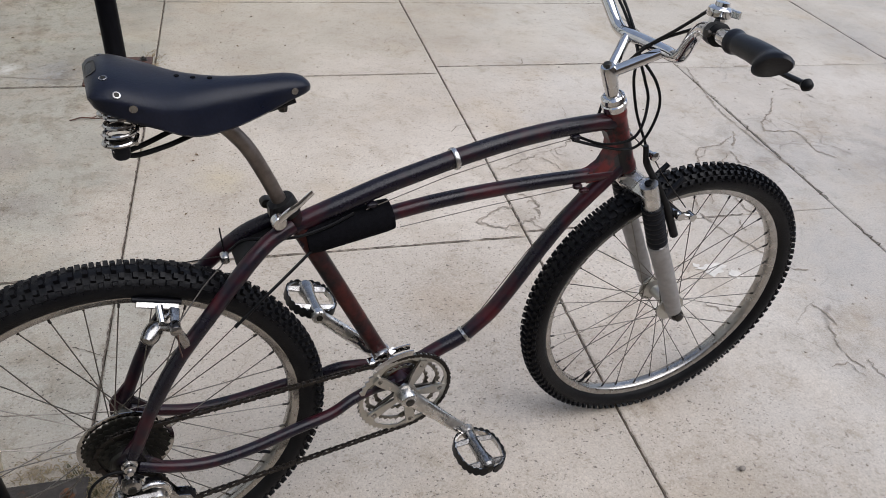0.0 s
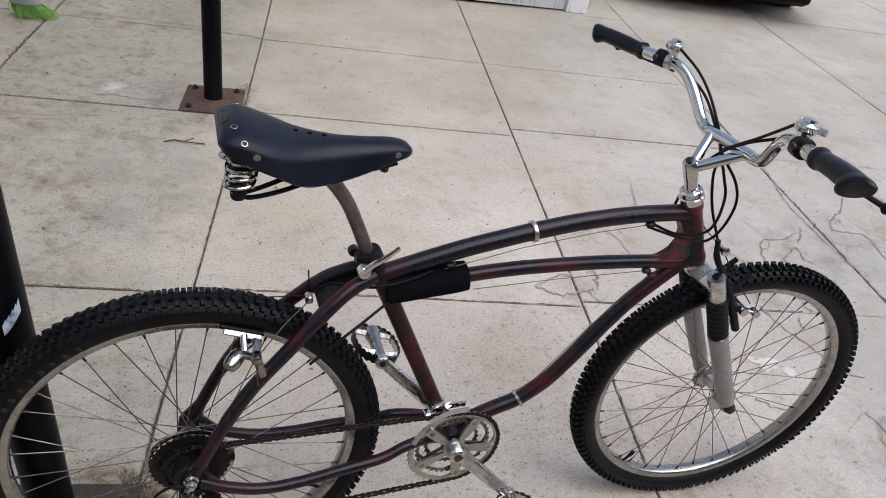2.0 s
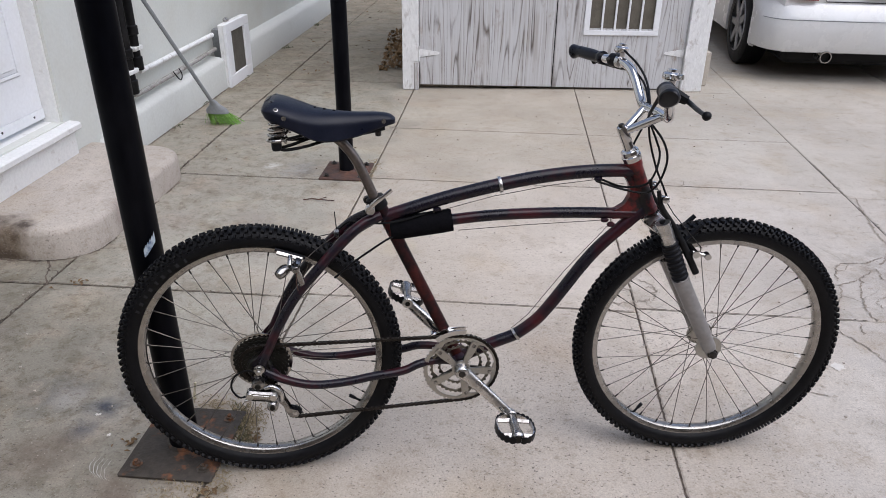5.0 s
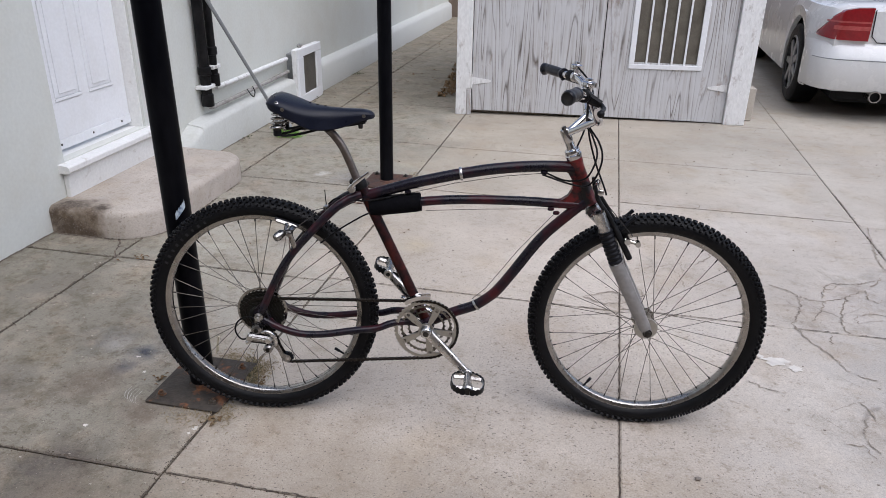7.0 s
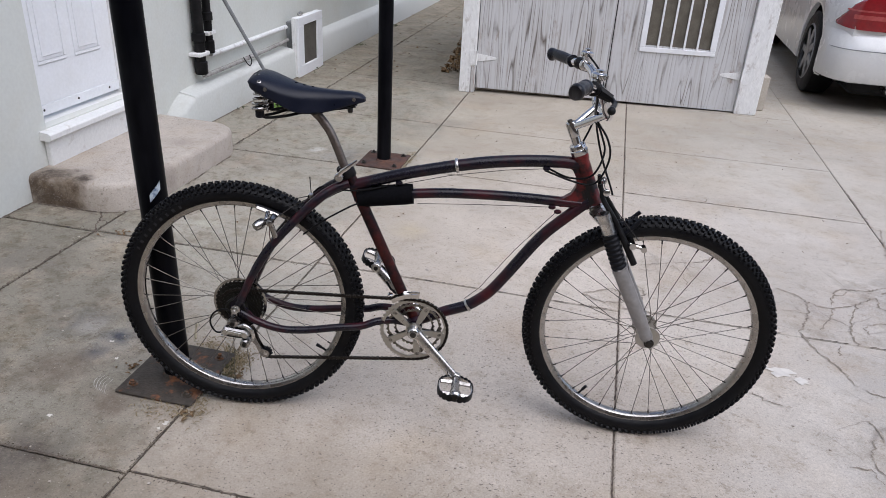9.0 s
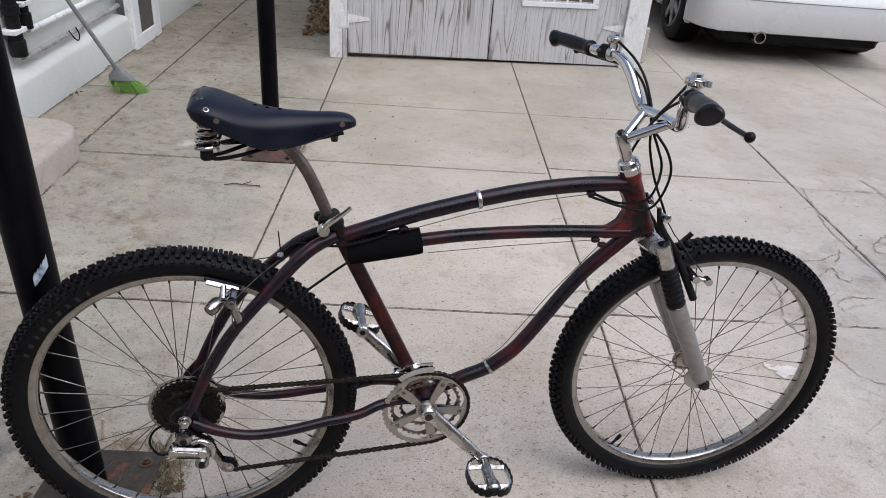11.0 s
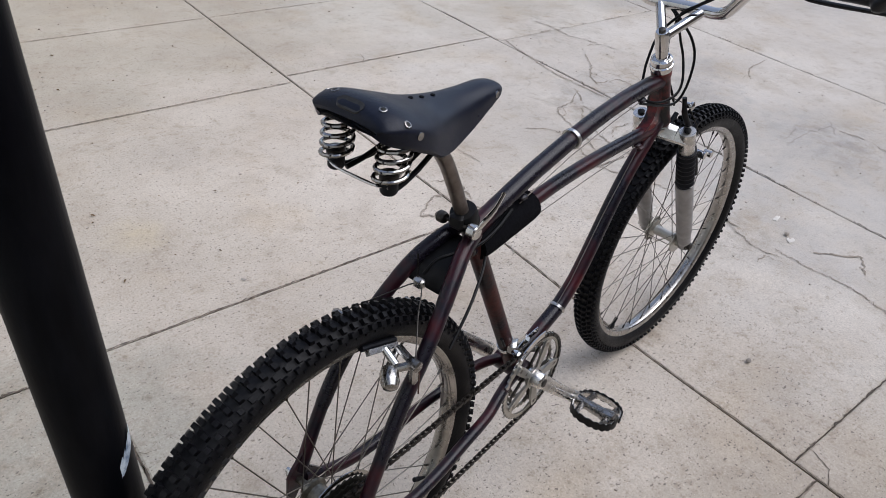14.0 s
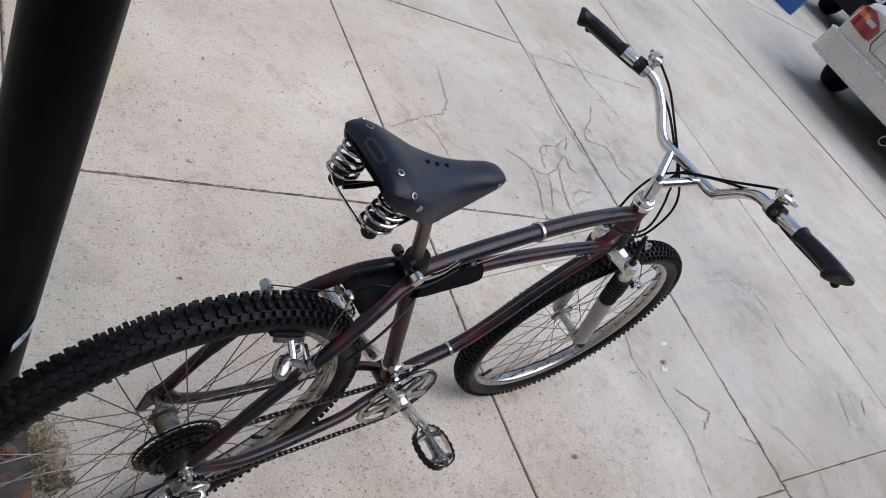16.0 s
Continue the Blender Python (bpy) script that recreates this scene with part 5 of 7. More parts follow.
for x, t in ((0.080, -0.25), (0.088, -0.5), (0.080, 0.25), (0.088, 0.5), (0.104, -0.6875), (0.104, 0.6875), (0.316, -0.6875), (0.316, 0.6875)):
    rivet = part("rivet", Shape().lathe([(0.0050, -0.001), (0.0050, 0.0008), (0.0042, 0.0013), (0.0030, 0.0012)], on_saddle(x, t), 16), BRAKE, saddle, "dull metal tubular rivet")
    part("rivet_bore", Shape().lathe([(0.0031, 0.0), (0.0031, 0.0014), (0.001, 0.0016)], on_saddle(x, t), 12), COG, rivet)
for x in (0.165, 0.185, 0.206):
    z = curve_of([p[1] for p in TOP], x)
    part("vent_hole", Shape().lathe([(0.0036, 0.0), (0.003, 0.0012)], Matrix.Translation((x, 0, z + 0.0003)), 10), FOAM, saddle)
badge = Shape()
rows_ = []
for t in np.linspace(-1, 1, 13):
    w_half = 0.0065 * math.sqrt(max(0.02, 1 - abs(t) ** 6))
    y_ = t * 0.021
    dip = 0.030 * (1 - math.sqrt(1 - (y_ / 0.062) ** 2)) ** 1.1
    lo_, hi_ = 0.0665 - w_half, 0.0665 + w_half
    rows_.append([(x_, y_, curve_of([p[1] for p in TOP], x_) - dip + k) for x_, k in ((lo_, 0.0016), (hi_, 0.0016), (hi_, -0.001), (lo_, -0.001))])
badge.loft(rows_)
part("badge", badge, STEEL, saddle, "small dark metal maker's plate")
for s in (-1, 1):
    coil = []
    for i in range(16 * 5 + 1):
        a = 2 * math.pi * i / 16
        u = i / 80
        coil.append((0.083 + 0.012 * u + 0.0195 * math.cos(a), s * (0.0455 + 0.003 * u) + 0.0195 * math.sin(a), 0.886 + 0.060 * u))
    spring = part("spring", Shape().tube(coil, 0.0029, 8), SPRING, saddle, "chrome coil spring")
    part("rubber_foot", Shape().lathe([(0.009, -0.017), (0.011, -0.014), (0.011, -0.002), (0.009, 0.004)], Matrix.Translation((0.083, s * 0.0455, 0.887)), 16), SOFT_RUBBER, spring)
    part("spring_core", Shape().lathe([(0.010, 0), (0.012, 0.004), (0.012, 0.012), (0.004, 0.016)], Matrix.Translation((0.083, s * 0.0455, 0.885)), 14), STEEL, spring)
    rail = fr_line([(0.083, 0.876, 0.0455 * s), (0.10, 0.870, 0.044 * s), (0.14, 0.874, 0.036 * s), (0.18, 0.883, 0.027 * s), (0.215, 0.891, 0.022 * s), (0.27, 0.897, 0.018 * s), (0.315, 0.905, 0.012 * s)])
    part("rail", Shape().tube(rail, 0.0036, 8), CABLE, saddle, "black wire rail")
    rail2 = fr_line([(0.089, 0.872, 0.034 * s), (0.115, 0.878, 0.030 * s), (0.16, 0.892, 0.024 * s), (0.21, 0.898, 0.020 * s)])
    part("rail", Shape().tube(rail2, 0.0036, 8), CABLE, saddle, "black wire rail")
part("spring_tie", Shape().tube(fr_line([(0.076, 0.882, -0.052), (0.071, 0.880, -0.028), (0.070, 0.880, 0.028), (0.075, 0.882, 0.052)]), 0.0022, 8), CHROME, saddle, "chrome wire joining the springs")
part("cantle_plate", Shape().box((0.068, -0.062, 0.944), (0.10, 0.062, 0.950), 0.003), STEEL, saddle)
part("saddle_clamp", Shape().lathe([(0.012, -0.026), (0.014, -0.024), (0.014, 0.024), (0.012, 0.026)], along_y(0.212, 0, 0.893), 16), STEEL, saddle)
part("nose_bolt", Shape().lathe([(0.006, 0), (0.007, 0.003), (0.007, 0.012), (0.004, 0.016)], Matrix.Translation((0.300, 0, 0.886)), 8), STEEL, saddle)


# wheels
def wheel(name, centre, radius, m, hub_half, flange, label, turn, barrel=0.0115):
    """A knobbly tyre on an alloy rim with crossed spokes, built upright about its axle, then laid by m."""
    section = 0.0240
    ring = radius - section - 0.0045
    hub = Shape().lathe([(0.006, -hub_half), (0.006, -flange - 0.012), (0.014, -flange - 0.012), (0.015, -flange - 0.004), (0.025, -flange), (0.025, -flange + 0.004), (max(0.013, barrel), -flange + 0.008),
                         (barrel, 0), (max(0.013, barrel), flange - 0.008), (0.025, flange - 0.004), (0.025, flange), (0.015, flange + 0.004), (0.014, flange + 0.012), (0.006, flange + 0.012), (0.006, hub_half)], along_y(*centre), 24).moved(m)
    w_ = part(name, hub, RING_DARK if name == "rear_wheel" else RING, bike, label, 50)
    tyre = Shape()
    rows, seg = 96, 20
    verts, faces = [], []
    for i in range(rows):
        a = 2 * math.pi * i / rows
        for j in range(seg):
            b = radians(35 + 290 * j / (seg - 1)) + math.pi
            rr, yy = ring + section * math.cos(b), section * 1.14 * math.sin(b)
            verts.append(centre + Vector((rr * math.cos(a), yy, rr * math.sin(a))))
    for i in range(rows):
        k = (i + 1) % rows
        for j in range(seg - 1):
            faces.append((i * seg + j, k * seg + j, k * seg + j + 1, i * seg + j + 1))
    tyre.add(verts, faces)
    pitch = 114
    rng_ = random.Random(5)
    knobs = [(lat * side_, tl, ll, hh, shift) for side_ in (-1, 1) for lat, tl, ll, hh, shift in (
        (13, 0.0078, 0.0104, 0.0062, 0.0), (36, 0.0080, 0.0090, 0.0070, 0.5), (57, 0.0080, 0.0078, 0.0068, 0.0), (74, 0.0060, 0.0040, 0.0018, 0.5))]
    for i in range(pitch):
        for lat, tl, ll, hh, shift in knobs:
            a = 2 * math.pi * (i + shift + turn) / pitch
            rad = Vector((math.cos(a), 0, math.sin(a)))
            tan = Vector((-math.sin(a), 0, math.cos(a)))
            p = radians(lat)
            nrm = rad * math.cos(p) + Vector((0, 1, 0)) * math.sin(p)
            side = Vector((0, 1, 0)) * math.cos(p) - rad * math.sin(p)
            c = centre + rad * (ring + section * math.cos(p)) + Vector((0, section * 1.14 * math.sin(p), 0))
            skew = (0.10 if lat < 0 else -0.10) if abs(lat) < 50 else 0
            tan2 = (tan + side * skew).normalized()
            vs = []
            for h, k in ((-0.0015, 1.0), (hh, 0.80 + rng_.uniform(-0.04, 0.06))):
                for sx, sy in ((-1, -1), (1, -1), (1, 1), (-1, 1)):
                    vs.append(c + nrm * h + tan2 * sx * tl * k * 0.5 + side * sy * ll * k * 0.5)
            tyre.add(vs, [(0, 3, 2, 1), (4, 5, 6, 7), (0, 1, 5, 4), (1, 2, 6, 5), (2, 3, 7, 6), (3, 0, 4, 7)])
    part("tyre", tyre.moved(m), RUBBER, w_, "black knobbly tyre", 35)
    if name == "rear_wheel":
        for k in range(9):
            a = radians(152 - 4.2 * k)
            out_, along_ = Vector((math.cos(a), 0, math.sin(a))), Vector((math.sin(a), 0, -math.cos(a)))
            c = centre + out_ * (ring - 0.006) + Vector((0, -section * 1.145, 0))
            mark = Shape().beam(c - out_ * 0.0045, c + out_ * 0.0045, (0.006 + 0.002 * (k % 2), 0.001), (0.006 + 0.002 * (k % 2), 0.001), (0, 1, 0))
            part("sidewall_mark", mark, MARK, w_, "faint grey moulded mark")
    r0 = ring - section * 0.80
    prof = [(r0 + 0.001, -0.0155), (r0 + 0.003, -0.0130), (r0 - 0.003, -0.0122), (r0 - 0.0095, -0.0115), (r0 - 0.0125, -0.008), (r0 - 0.0135, 0.0), (r0 - 0.0125, 0.008), (r0 - 0.0095, 0.0115), (r0 - 0.003, 0.0122), (r0 + 0.003, 0.0130), (r0 + 0.001, 0.0155), (r0 - 0.0015, 0.0158), (r0 - 0.003, 0.0146), (r0 - 0.010, 0.0142), (r0 - 0.0145, 0.0095), (r0 - 0.0160, 0), (r0 - 0.0145, -0.0095), (r0 - 0.010, -0.0142), (r0 - 0.003, -0.0146), (r0 - 0.0015, -0.0158)]
    rimv, rimf = [], []
    for i in range(96):
        a = 2 * math.pi * i / 96
        for rr, yy in prof:
            rimv.append(centre + Vector((rr * math.cos(a), yy, rr * math.sin(a))))
    kk = len(prof)
    for i in range(96):
        k = (i + 1) % 96
        for j in range(kk):
            q = (j + 1) % kk
            rimf.append((i * kk + j, i * kk + q, k * kk + q, k * kk + j))
    rim_ = part("rim", Shape().add(rimv, rimf).moved(m), RIM, w_, "brushed alloy rim", 60)
    for i in range(36):
        a = 2 * math.pi * (i + 0.5) / 36 + turn
        s = 1 if i % 2 else -1
        lead = 1 if (i // 2) % 2 else -1
        b = a + lead * radians(62)
        p0 = centre + Vector((0.0225 * math.cos(b), s * flange, 0.0225 * math.sin(b)))
        p1 = centre + Vector(((r0 - 0.0155) * math.cos(a), s * 0.003, (r0 - 0.0155) * math.sin(a)))
        part("spoke", Shape().tube([p0, p1], 0.00105, 5).moved(m), SPOKE, w_)
        d = (p0 - p1).normalized()
        part("nipple", Shape().tube([p1 - d * 0.001, p1 + d * 0.010], 0.0021, 6).moved(m), STEEL, rim_)
    a = radians(-124) if name == "front_wheel" else radians(-33)
    d = Vector((math.cos(a), 0, math.sin(a)))
    valve = Shape().tube([centre + d * (r0 - 0.014), centre + d * (r0 - 0.034)], 0.0032, 8)
    valve.tube([centre + d * (r0 - 0.032), centre + d * (r0 - 0.048)], 0.0046, 8)
    part("valve", valve.moved(m), SOFT_RUBBER, w_, "black valve stem and cap")
    return w_


wheel("rear_wheel", RA, 0.341, Matrix(), 0.072, 0.030, "rear wheel with knobbly tyre", 0.3, 0.019)
front = wheel("front_wheel", FA, 0.342, STEER, 0.060, 0.034, "front wheel with knobbly tyre", 0.1)
for s in (-1, 1):
    part("hub_flange", Shape().lathe([(0.012, -0.002), (0.033, -0.002), (0.034, 0.0), (0.033, 0.002), (0.012, 0.002)], along_y(FA.x, s * 0.036, FA.z), 24).moved(STEER), RING, front)
    part("axle_nut", Shape().lathe([(0.013, 0), (0.013, 0.003), (0.0095, 0.0035), (0.0095, 0.012), (0.005, 0.013), (0.005, 0.02)], Matrix.Translation((0, s * 0.0705, RA.z)) @ Matrix.Rotation(radians(-90 * s), 4, "X"), 12), ALLOY, bike)


# fork
def fork_point(along, ahead, side):
    """A place by its distance down the steering axis from the crown, ahead of the axis, and to the side."""
    return on_axis(0.668) - HEAD_AXIS * along + Vector((HEAD_AXIS.z, 0, -HEAD_AXIS.x)) * ahead + Vector((0, side, 0))


drop_ahead = (FA - on_axis(0.668)).dot(Vector((HEAD_AXIS.z, 0, -HEAD_AXIS.x)))
drop_down = -(FA - on_axis(0.668)).dot(HEAD_AXIS)
crown = Shape()
for s in (-1, 1):
    crown.beam(fork_point(-0.002, 0.0, 0.004 * s), fork_point(0.004, 0.008, 0.034 * s), (0.046, 0.034), (0.042, 0.034), HEAD_AXIS, 0.4)
    crown.beam(fork_point(0.004, 0.008, 0.034 * s), fork_point(0.012, 0.014, 0.060 * s), (0.042, 0.034), (0.034, 0.032), HEAD_AXIS, 0.4)
    crown.tube([fork_point(-0.012, 0.014, 0.057 * s), fork_point(0.045, 0.014, 0.057 * s)], 0.0172, 20)
crown.lathe([(0.0205, 0), (0.0215, 0.004), (0.0215, 0.012), (0.019, 0.02)], towards(on_axis(0.664), on_axis(0.70)), 24)
fork = part("fork", crown.moved(STEER), ALLOY, bike, "telescopic fork with alloy crown, black gaiters and grey legs")
for s in (-1, 1):
    part("crown_bolt", Shape().lathe([(0.0075, -0.002), (0.0075, 0.004), (0.0045, 0.005)], towards(fork_point(-0.012, 0.014, 0.057 * s), fork_point(-0.03, 0.014, 0.057 * s)), 10).moved(STEER), CABLE, fork, "dark cap bolt")
    boot, rr = [], []
    for i in range(49):
        boot.append(fork_point(0.045 + 0.105 * i / 48, 0.014, 0.057 * s))
        rr.append(0.0205 if i in (0, 48) else 0.0195 + 0.0016 * math.sin(i * 2 * math.pi / 6))
    part("gaiter", Shape().tube(boot, rr, 18).moved(STEER), SOFT_RUBBER, fork, "ribbed black rubber gaiter")
    leg = [fork_point(0.150, 0.014, 0.057 * s), fork_point(0.156, 0.014, 0.057 * s), fork_point(0.24, 0.014 + (drop_ahead - 0.014) * (0.24 - 0.15) / (drop_down - 0.138), 0.057 * s), fork_point(drop_down - 0.06, 0.014 + (drop_ahead - 0.014) * (drop_down - 0.21) / (drop_down - 0.138), 0.056 * s), fork_point(drop_down - 0.015, 0.014 + (drop_ahead - 0.014) * (drop_down - 0.165) / (drop_down - 0.138), 0.055 * s), fork_point(drop_down + 0.012, drop_ahead, 0.054 * s)]
    part("fork_leg", Shape().tube(smooth_line(leg, 6), [0.0205] * 7 + [0.0200] * 6 + [0.0192] * 6 + [0.0175] * 6 + [0.0145] * 5 + [0.009], 18).moved(STEER), FORK_GREY, fork, "grey painted fork leg")
    part("axle_nut", Shape().lathe([(0.013, 0), (0.0135, 0.004), (0.0095, 0.0045), (0.0095, 0.012), (0.004, 0.014)], Matrix.Translation((FA.x, s * 0.063, FA.z)) @ Matrix.Rotation(radians(-90 * s), 4, "X"), 12).moved(STEER), STEEL if s < 0 else ALLOY, fork)
    arm = smooth_line([fork_point(0.148, 0.052, 0.056 * s), fork_point(0.09, 0.046, 0.056 * s), fork_point(0.02, 0.038, 0.050 * s), fork_point(-0.044, 0.024, 0.042 * s), fork_point(-0.082, 0.030, 0.036 * s)], 6)
    br_ = part("front_brake_arm", Shape().tube(arm, [0.0085] * 10 + [0.0065] * 10 + [0.005] * 5, 10).moved(STEER), BLACK_PAINT, bike, "black cantilever brake arm")
    part("brake_pad", Shape().beam(fork_point(0.076, 0.040, 0.027 * s), fork_point(0.046, 0.104, 0.027 * s), (0.011, 0.012), (0.010, 0.010), (0, 1, 0)).moved(STEER), SOFT_RUBBER, br_, "black brake block")
    part("anchor_bolt", Shape().lathe([(0.003, -0.012), (0.006, -0.010), (0.006, 0.004), (0.009, 0.005), (0.009, 0.010), (0.004, 0.013)], towards(fork_point(-0.060, 0.036, 0.042 * s), fork_point(-0.060, 0.042, 0.09 * s)), 12).moved(STEER), CHROME, br_, "bright wire anchor bolt")
    sp = Shape().tube([fork_point(0.092, 0.060, 0.022 * s), fork_point(0.092, 0.062, 0.074 * s)], 0.009, 12)
    sp.beam(fork_point(0.085, 0.056, 0.064 * s), fork_point(0.108, 0.086, 0.066 * s), (0.010, 0.013), (0.008, 0.010), (0, 1, 0))
    sp.tube([fork_point(0.108, 0.086, 0.058 * s), fork_point(0.108, 0.086, 0.076 * s)], 0.008, 10)
    part("pad_bolt", sp.moved(STEER), CHROME, br_, "bright brake pad bolt")
part("brake_wire", Shape().tube([fork_point(0.085, 0.080, -0.062), fork_point(-0.02, 0.044, -0.052), fork_point(-0.060, 0.036, -0.044), fork_point(-0.066, 0.036, 0.044)], 0.0012, 6).moved(STEER), STEEL, bike)

# headset, stem and handlebar
headset = Shape().lathe([(0.0195, 0), (0.0215, 0.002), (0.0228, 0.010), (0.0228, 0.014), (0.0205, 0.016), (0.0205, 0.018), (0.0215, 0.020), (0.0205, 0.027), (0.0175, 0.030), (0.0155, 0.031)], towards(on_axis(0.816), on_axis(0.90)), 28)
part("headset", headset, CHROME, bike, "chrome headset cups and locknut", 30)
quill = Shape().tube([on_axis(0.836), on_axis(0.889)], 0.0122, 18)
quill.lathe([(0.0124, 0.0), (0.0134, 0.003), (0.0134, 0.034), (0.0118, 0.039), (0.006, 0.040)], towards(on_axis(0.862), on_axis(0.905)), 20)
stem = part("stem", quill, CHROME, bike, "chrome two-strut stem")
SE = on_axis(0.884)
BAR_L, BAR_R = Vector((0.921, 0.048, 0.930)), Vector((0.932, -0.038, 0.929))
for q in (BAR_L, BAR_R):
    part("strut", Shape().tube([SE, q], 0.0095, 16), CHROME, stem)
bolt = Shape().lathe([(0.007, 0), (0.007, 0.005), (0.005, 0.006)], towards(on_axis(0.898), on_axis(0.91)), 6)
part("stem_bolt", bolt, STEEL, stem)
RIGHT = [(0.927, 0.005, 0.930), (0.932, -0.038, 0.929), (0.931, -0.064, 0.930), (0.924, -0.086, 0.941), (0.906, -0.118, 0.980), (0.891, -0.147, 1.004), (0.877, -0.178, 1.013), (0.862, -0.210, 1.019), (0.841, -0.250, 1.028), (0.812, -0.352, 1.040)]
LEFT = [(0.927, 0.005, 0.930), (0.921, 0.048, 0.930), (0.922, 0.073, 0.931), (0.924, 0.096, 0.942), (0.921, 0.135, 0.977), (0.916, 0.166, 0.999), (0.904, 0.195, 1.010), (0.887, 0.225, 1.011), (0.871, 0.262, 1.011), (0.832, 0.356, 1.015)]
bar_pts = smooth_line(list(reversed(LEFT)) + RIGHT[1:], 8)
handlebar = part("handlebar", Shape().tube(bar_pts[4:-4], 0.0112, 18), CHROME, bike, "chrome swept handlebar")
for pts, s in ((RIGHT, -1), (LEFT, 1)):
    a, b = Vector(pts[-3]) * 0.86 + Vector(pts[-2]) * 0.14, Vector(pts[-1])
    d = (b - a).normalized()
    n_ = 26
    gp_, gr_ = [], []
    run = sorted([p for p in bar_pts if s * p.y > 0.252], key=lambda p: s * p.y)
    d = (run[-1] - run[-3]).normalized()
    run.append(run[-1] + d * 0.012)
    far_ = [0.0]
    for p, q in zip(run, run[1:]):
        far_.append(far_[-1] + (q - p).length)
    for i in range(n_ + 1):
        t = i / n_
        gp_.append(Vector([float(np.interp(t * far_[-1], far_, [p[k] for p in run])) for k in range(3)]))
        r_ = 0.0133 + 0.0017 * math.sin(t * math.pi)
        if t < 0.08:
            r_ = 0.0168 - 0.04 * max(0, t - 0.045)
        if t > 0.80:
            r_ += (0.0055 if s < 0 else 0.0075) * ((t - 0.80) / 0.2) ** 1.2
        if i >= n_ - 1:
            r_ *= 0.94 if i < n_ else 0.74
        gr_.append(r_)
    lip = Vector((-0.7, 0, -0.7))
    lip = (lip - d * lip.dot(d)).normalized()
    gp_ = [p + lip * 0.006 * max(0, (i / n_ - 0.72) / 0.28) ** 1.7 for i, p in enumerate(gp_)]
    gs = Shape().tube(gp_, gr_, 22)
    for i, p in enumerate(gp_):
        f = max(0.0, (i / n_ - 0.40) / 0.60) ** 1.3
        for k in range(22):
            o = gs.v[i * 22 + k] - p
            q = o.dot(lip)
            gs.v[i * 22 + k] += (lip * q * (0.32 if q > 0 else -0.1) - d * q * 0.85) * f * (1.15 if s < 0 else 0.25)
    grip = part("grip", gs, GRIP, handlebar, "black moulded rubber grip with flared end", 50)
    c0 = Vector(pts[-4]) * 0.3 + Vector(pts[-3]) * 0.7
    clampd = (Vector(pts[-3]) - Vector(pts[-4])).normalized()
    lever_body = part("brake_lever", Shape().lathe([(0.014, -0.012), (0.0165, -0.010), (0.0165, 0.010), (0.014, 0.012)], towards(c0, c0 + clampd), 18), BLACK_PAINT, handlebar, "black brake lever and clamp")
    fwd = Vector((0.9, 0, -0.42)).normalized()
    body_ = Shape().beam(c0 + fwd * 0.012, c0 + fwd * 0.046 + clampd * 0.006, (0.026, 0.020), (0.018, 0.016), clampd, 0.35)
    part("lever_body", body_, BLACK_PAINT, lever_body)
    blade = smooth_line([c0 + fwd * 0.044, c0 + fwd * 0.056 + d * 0.03 + Vector((0, 0, -0.004)), c0 + fwd * 0.058 + d * 0.10 + Vector((0, 0, -0.006)), c0 + fwd * 0.062 + d * 0.162 + Vector((0, 0, -0.006))], 6)
    bl = Shape().tube(blade, [0.0065] * 6 + [0.006] * 6 + [0.0055] * 7, 10, flat=0.7)
    bl.lathe([(0.002, -0.0085), (0.006, -0.006), (0.0085, 0), (0.006, 0.006), (0.002, 0.0085)], towards(blade[-1], blade[-1] + d), 14)
    part("lever_blade", bl, BLACK_PAINT, lever_body, "dark lever blade with ball end")
    part("clamp_bolt", Shape().lathe([(0.006, 0), (0.0065, 0.003), (0.005, 0.006)], towards(c0 - Vector((0.014, 0, -0.002)), c0 - Vector((0.03, 0, -0.003))), 10), STEEL, lever_body)
    sh = Vector(pts[-4]) * 0.75 + Vector(pts[-3]) * 0.25
    upv = Vector((0.1, 0, 1)).normalized()
    shifter = part("thumb_shifter", Shape().lathe([(0.013, -0.008), (0.0155, -0.006), (0.0155, 0.006), (0.013, 0.008)], towards(sh, sh + clampd), 16), ALLOY, handlebar, "silver thumb shifter above the bar")
    part("shifter_drum", Shape().beam(sh + upv * 0.010, sh + upv * 0.024, (0.019, 0.019), (0.021, 0.021), (1, 0, 0)).lathe([(0.016, 0), (0.0175, 0.002), (0.0175, 0.011), (0.014, 0.014), (0.010, 0.015), (0.010, 0.020), (0.005, 0.0215)], towards(sh + upv * 0.022, sh + upv * 0.05), 18), CHROME, shifter)
    part("shifter_lever", Shape().beam(sh + upv * 0.030 + Vector((0.005, 0, 0)), sh + upv * 0.034 + Vector((0.012, s * 0.026, -0.004)), (0.007, 0.012), (0.006, 0.010), (0, 0, 1)), ALLOY, shifter)

# drivetrain
def gear_outline(radius, teeth, depth, steps=4):
    pts = []
    for i in range(teeth * steps):
        a = 2 * math.pi * i / (teeth * steps)
        h = (0.0, 0.55, 1.0, 0.55)[i % steps]
        pts.append(((radius - depth + depth * h) * math.cos(a), (radius - depth + depth * h) * math.sin(a)))
    return pts


def circle(radius, n):
    return [(radius * math.cos(2 * math.pi * i / n), radius * math.sin(2 * math.pi * i / n)) for i in range(n)]


RING_Y = -0.046
crank = Shape().lathe([(0.010, 0.010), (0.0175, 0.008), (0.019, -0.006), (0.0165, -0.022), (0.012, -0.026), (0.004, -0.0265)], along_y(BB.x, RING_Y - 0.004, BB.z), 24)
crankset = part("crankset", crank, ALLOY, bike, "polished triple crankset")
